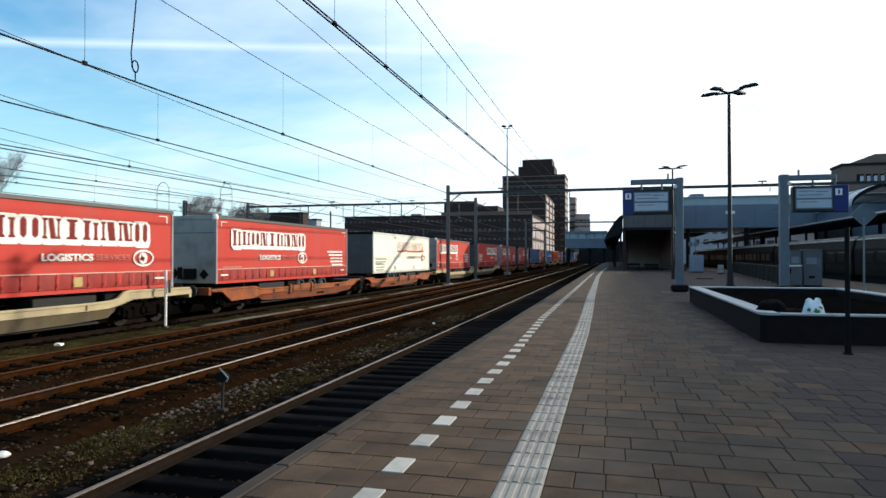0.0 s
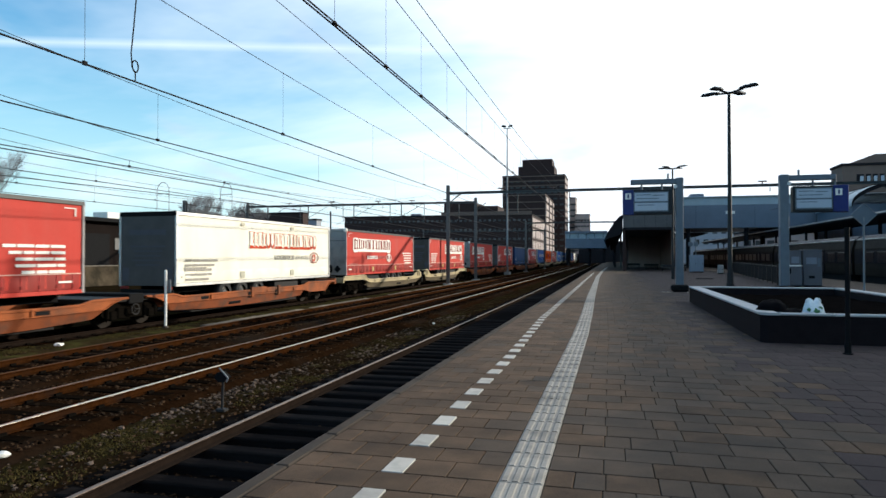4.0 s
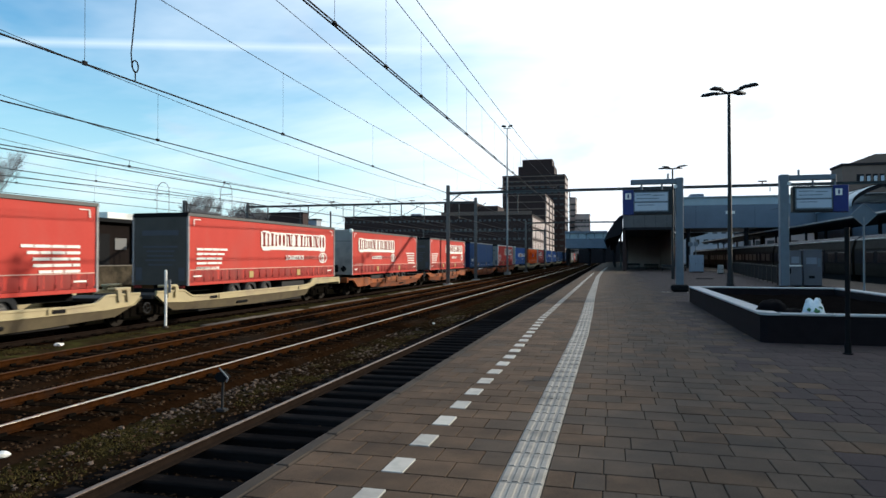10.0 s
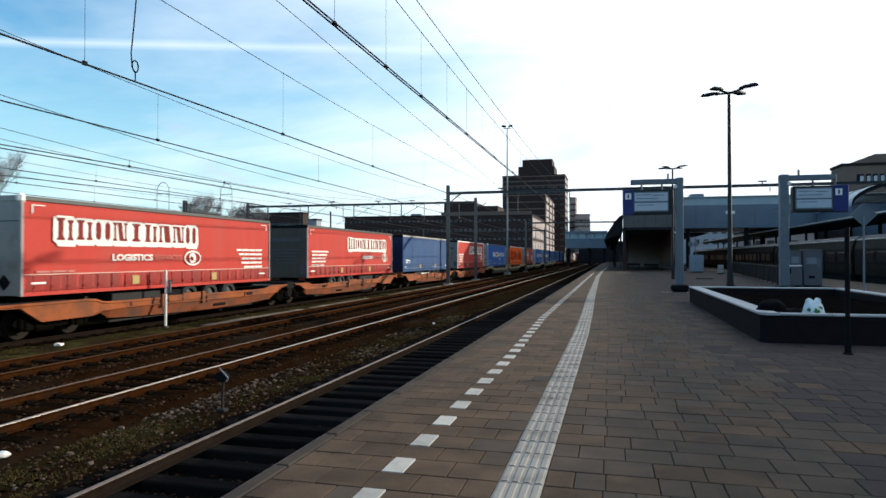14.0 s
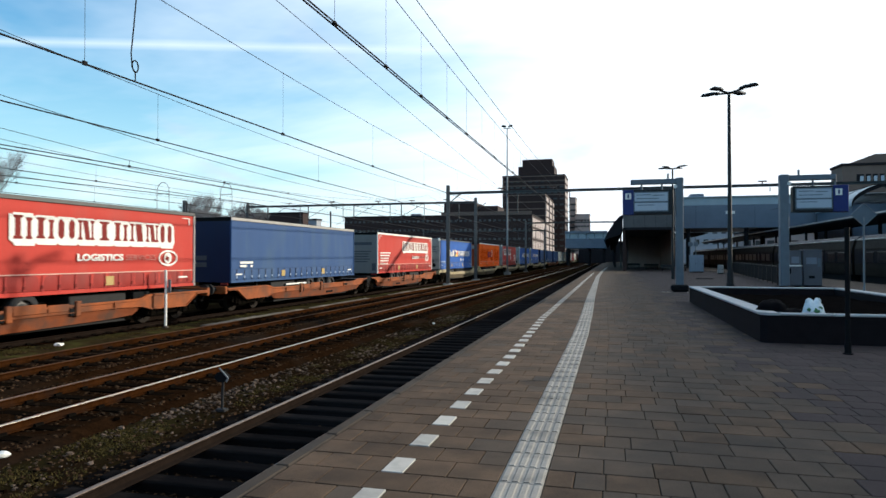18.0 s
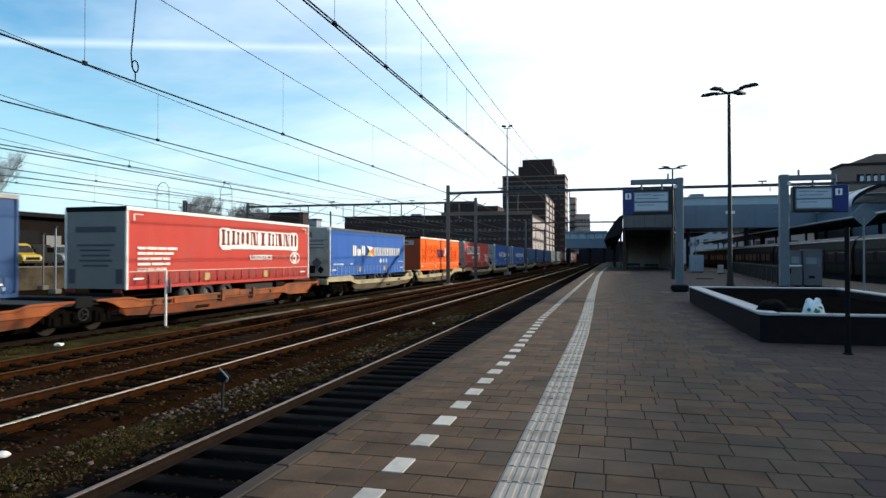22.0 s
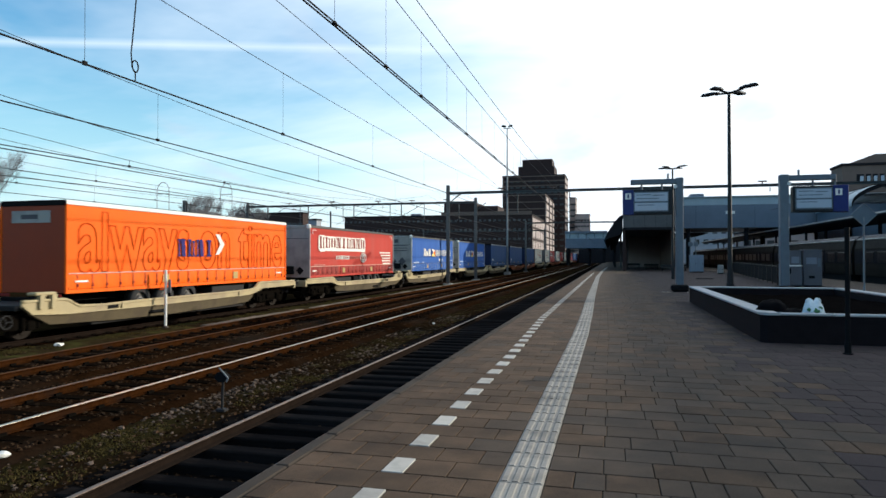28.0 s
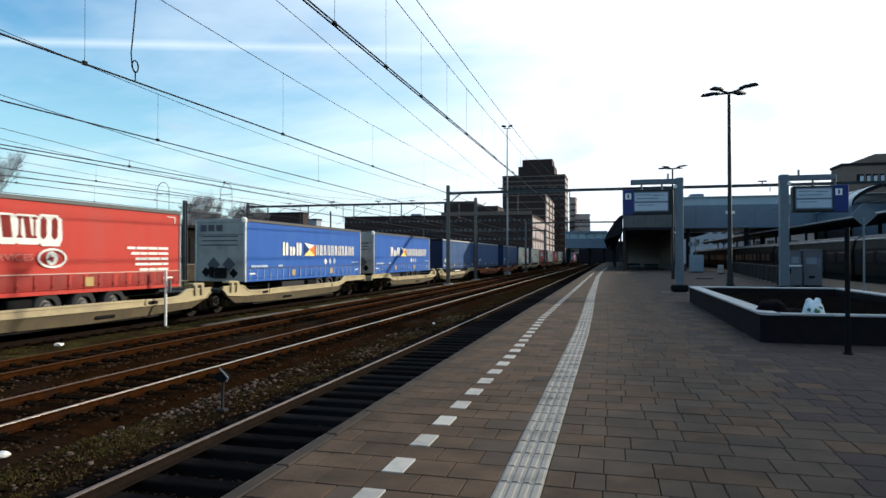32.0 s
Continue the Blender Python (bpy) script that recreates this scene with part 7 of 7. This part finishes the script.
for k in range(24):
    # pale panes: the sky's reflection is painted as their colour
    part("window", bbox(B(), 49.3 + 1.25 * k, 49.9 + 1.25 * k, 149.78, 149.9, 17.1, 18.4, 0.03), M_DISPLAY, R)
    part("window_pier", bbox(B(), 50.0 + 1.25 * k, 50.3 + 1.25 * k, 149.72, 149.9, 16.9, 18.8, 0.03), M_BRICK_BROWN, R)
part("upper_wall", prism(B(), [(46.1, 20.62), (52.2, 22.9), (92, 22.9), (92, 20.62)], 150.2, 156.8, "y"), M_BRICK_BROWN, R)

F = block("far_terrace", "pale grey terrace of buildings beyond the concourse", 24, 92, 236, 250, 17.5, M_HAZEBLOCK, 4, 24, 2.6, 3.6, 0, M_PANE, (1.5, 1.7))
part("parapet", box(B(), 23.8, 92.2, 235.7, 236, 17.5, 18.4), M_PALECONC, F)
block("far_terrace", "low pale depot beyond the concourse", 34, 60, 190, 200, 8.2, M_PALECONC, 2, 9, 1.6, 3.2, 0, M_PANE, (1.8, 1.5))
# unseen long building across the far platform, added to lay its shade over the platform
block("station_wing", "unseen long brick building added to shade the platform", 36.0, 60.0, -45, 97.5, 12.25, M_BRICK_BROWN, 3, 6, 3.0, 4.2, 0)

# ---- trees, goods depot ----
M_BARK = mat("grey-brown bark", (0.08, 0.076, 0.076), 0.9, vary=0.3, scale=5, bump=0.4)
M_TWIG = mat("grey-brown twigs", (0.155, 0.155, 0.165), 0.9, vary=0.3, scale=9, bump=0.0)


def bare_tree(x, y, h, seed):
    rng = random.Random(seed)
    t = thing("tree", "bare winter tree with fine branches behind the sidings", "tree", "bare trees", at=(x, y, BED))
    limbs, twigs = B(), ([], [])
    def strip(p, q, r):
        k = len(twigs[0])
        d = (q - p).normalized()
        u = d.orthogonal().normalized()
        v = d.cross(u)
        for c, s in ((p, r), (q, r * 0.5)):
            for i in range(3):
                a = 2 * pi * i / 3
                twigs[0].append(tuple(c + (u * cos(a) + v * sin(a)) * s))
        for i in range(3):
            j = (i + 1) % 3
            twigs[1].append((k + i, k + j, k + 3 + j, k + 3 + i))
    def grow(p, d, ln, r, depth):
        q = p + d * ln
        if depth < 3:
            cyl(limbs, p, q, r, r * 0.68, 6, False)
        else:
            strip(p, q, r)
        if depth == 6:
            return
        for _ in range(3 if depth < 3 else 6):
            nd = (d + Vector((rng.uniform(-1, 1), rng.uniform(-1, 1), rng.uniform(-0.15, 0.8))) * 0.62).normalized()
            grow(p + d * ln * rng.uniform(0.55, 1.0), nd, ln * rng.uniform(0.6, 0.82), max(0.009, r * 0.5), depth + 1)
    grow(Vector((0, 0, 0)), Vector((rng.uniform(-0.05, 0.05), 0, 1)), h * 0.3, h * 0.012, 0)
    part("trunk", limbs, M_BARK, t)
    part("crown", raw("crown", *twigs, M_TWIG), None, t, "fine brown leafless twigs")


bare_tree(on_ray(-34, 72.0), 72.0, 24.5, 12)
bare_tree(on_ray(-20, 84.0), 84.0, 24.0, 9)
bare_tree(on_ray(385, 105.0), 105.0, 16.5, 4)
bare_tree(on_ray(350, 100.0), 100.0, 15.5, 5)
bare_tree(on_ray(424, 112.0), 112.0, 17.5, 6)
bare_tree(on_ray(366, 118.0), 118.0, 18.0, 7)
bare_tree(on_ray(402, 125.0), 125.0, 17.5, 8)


def van(x, y, z, colour, label, high):
    """A parked van, its front towards the tracks (+x)."""
    v = thing("van", label, "van", "parked vans", at=(x, y, z))
    prof = [(-4.6, 0.35), (0.0, 0.35), (0.05, 0.75), (-0.15, 1.05), (-0.85, 1.2), (-1.35, high), (-1.7, high + 0.12), (-4.6, high + 0.12)]
    part("body", prism(B(), prof, -0.98, 0.98, "y"), colour, v)
    screen = [(-0.83, 1.26), (-0.78, 1.28), (-1.28, high - 0.08), (-1.33, high - 0.1)]
    part("windscreen", prism(B(), screen, -0.84, 0.84, "y"), M_COACHGLASS, v)
    part("grille", bbox(B(), -0.02, 0.07, -0.7, 0.7, 0.62, 0.86, 0.01), M_BLACK, v)
    part("bumper", bbox(B(), -0.1, 0.12, -0.98, 0.98, 0.34, 0.56, 0.04), M_STEEL_DARK, v)
    for s in (-1, 1):
        part("headlight", bbox(B(), -0.06, 0.06, s * 0.8 - 0.13, s * 0.8 + 0.13, 0.72, 0.9, 0.02), M_DISPLAY, v)
        part("side_window", bbox(B(), -1.75, -1.0, s * 0.985 - 0.01, s * 0.985 + 0.01, 1.3, high - 0.15, 0.004), M_COACHGLASS, v)
        part("mirror", bbox(B(), -0.95, -0.8, s * 1.1 - 0.1, s * 1.1 + 0.1, 1.3, 1.6, 0.03), M_BLACK, v)
        for q in (-0.85, -3.7):
            part("wheel", disc(B(), (q, s * 0.86, 0.34), (0, 1, 0), 0.34, 0.22, 16), M_TYRE, v)
    return v


def build_depot():
    """The goods depot behind the sidings: a brick shed, a loading bank before it, and what is parked on it."""
    M_BANK = mat("sandy concrete bank", (0.056, 0.043, 0.028), 0.92, spec=0.05, vary=0.6, scale=0.9, fine=14, bump=0.5, coords="World", stain=(0.02, 0.017, 0.011), stain_amount=0.9, stain_scale=0.7)
    M_DEPOT = mat("sooty brown brick", (0.011, 0.008, 0.007), 0.9, spec=0.05, vary=0.35, scale=0.5, fine=8, bump=0.15)
    d = thing("goods_depot", "long low sooty brick goods depot with a flat roof", "building", "buildings", at=(-53, 0, 0))
    part("wall", box(B(), -14, 0, -40, 118, BED, 5.55), M_DEPOT, d)
    part("roof", bbox(B(), -14.3, 0.9, -40.3, 118.3, 5.55, 5.98, 0.05), M_BLACK, d, "black flat roof with an overhang")
    for k in range(17):
        y = -36 + 9.0 * k
        part("pier", bbox(B(), 0.0, 0.35, y - 0.3, y + 0.3, 0.9, 5.54, 0.02), M_DEPOT, d)
        part("door", bbox(B(), -0.02, 0.1, y + 1.4, y + 5.4, 0.92, 4.3, 0.02), M_BLACK, d)
        part("window", bbox(B(), -0.02, 0.08, y + 6.2, y + 8.0, 2.6, 3.9, 0.02), M_PANE, d)
    part("roof_unit", bbox(B(), -5.0, -3.0, 62.5, 67.0, 5.98, 7.0, 0.05), M_INKW, d, "white roof unit")
    b = thing("loading_bank", "sandy concrete loading bank before the depot", "loading bank", kind="structure", at=(-53, 0, 0))
    part("bank", prism(B(), [(0.36, BED - 0.1), (6.6, BED - 0.1), (6.0, 0.86), (5.9, 0.92), (0.36, 0.92)], -40, 118, "y"), M_BANK, b)
    part("kerb", bbox(B(), 5.55, 6.05, -40, 118, 0.9, 1.0, 0.03), M_TROUGH, b, "worn concrete kerb")
    m_rusty = mat("rusty container steel", (0.05, 0.028, 0.016), 0.85, spec=0.1, vary=0.5, scale=1.5, bump=0.2)
    m_yellow = mat("yellow van paint", (0.42, 0.27, 0.02), 0.45, vary=0.15, scale=2)
    # a white van's paint, greyed to hold the shade it stands in
    m_white = mat("white van paint darkened for shade", (0.17, 0.17, 0.165), 0.5, vary=0.1, scale=2)
    van(-48.2, 45.25, 0.92, m_yellow, "yellow van parked on the loading bank", 1.95)
    van(-48.4, 49.6, 0.92, m_white, "white van on the loading bank, painted dark for shade", 1.9)
    c = thing("steel_container", "rusty brown steel container beside the depot", "container", at=(-49.6, 43.7, 0.92))
    part("body", bbox(B(), -1.6, 0.6, -0.6, 0.55, 0.0, 2.8, 0.03), m_rusty, c)
    for k in range(5):
        part("rib", bbox(B(), 0.6, 0.64, -0.5 + 0.22 * k, -0.42 + 0.22 * k, 0.1, 2.7, 0.01), m_rusty, c)
    for x, y, top, paint in ((-38.45, 38.0, 3.85, M_GALV), (-44.0, 42.3, 3.6, M_MAST)):
        p = thing("yard_post", "weathered steel post in the yard", "post", "yard posts", at=(x, y, BED))
        part("post", cyl(B(), (0, 0, 0), (0, 0, top - BED), 0.065, seg=10), paint, p)
        part("cap", bbox(B(), -0.13, 0.13, -0.13, 0.13, top - BED, top - BED + 0.12, 0.02), M_STEEL_DARK, p)
        part("footing", bbox(B(), -0.3, 0.3, -0.3, 0.3, 0.0, 0.35, 0.04), M_TROUGH, p)


build_depot()

# ---- pieces of the floor, last ----
stone_field()
weeds()
build_paving(PLATFORM)
motions()
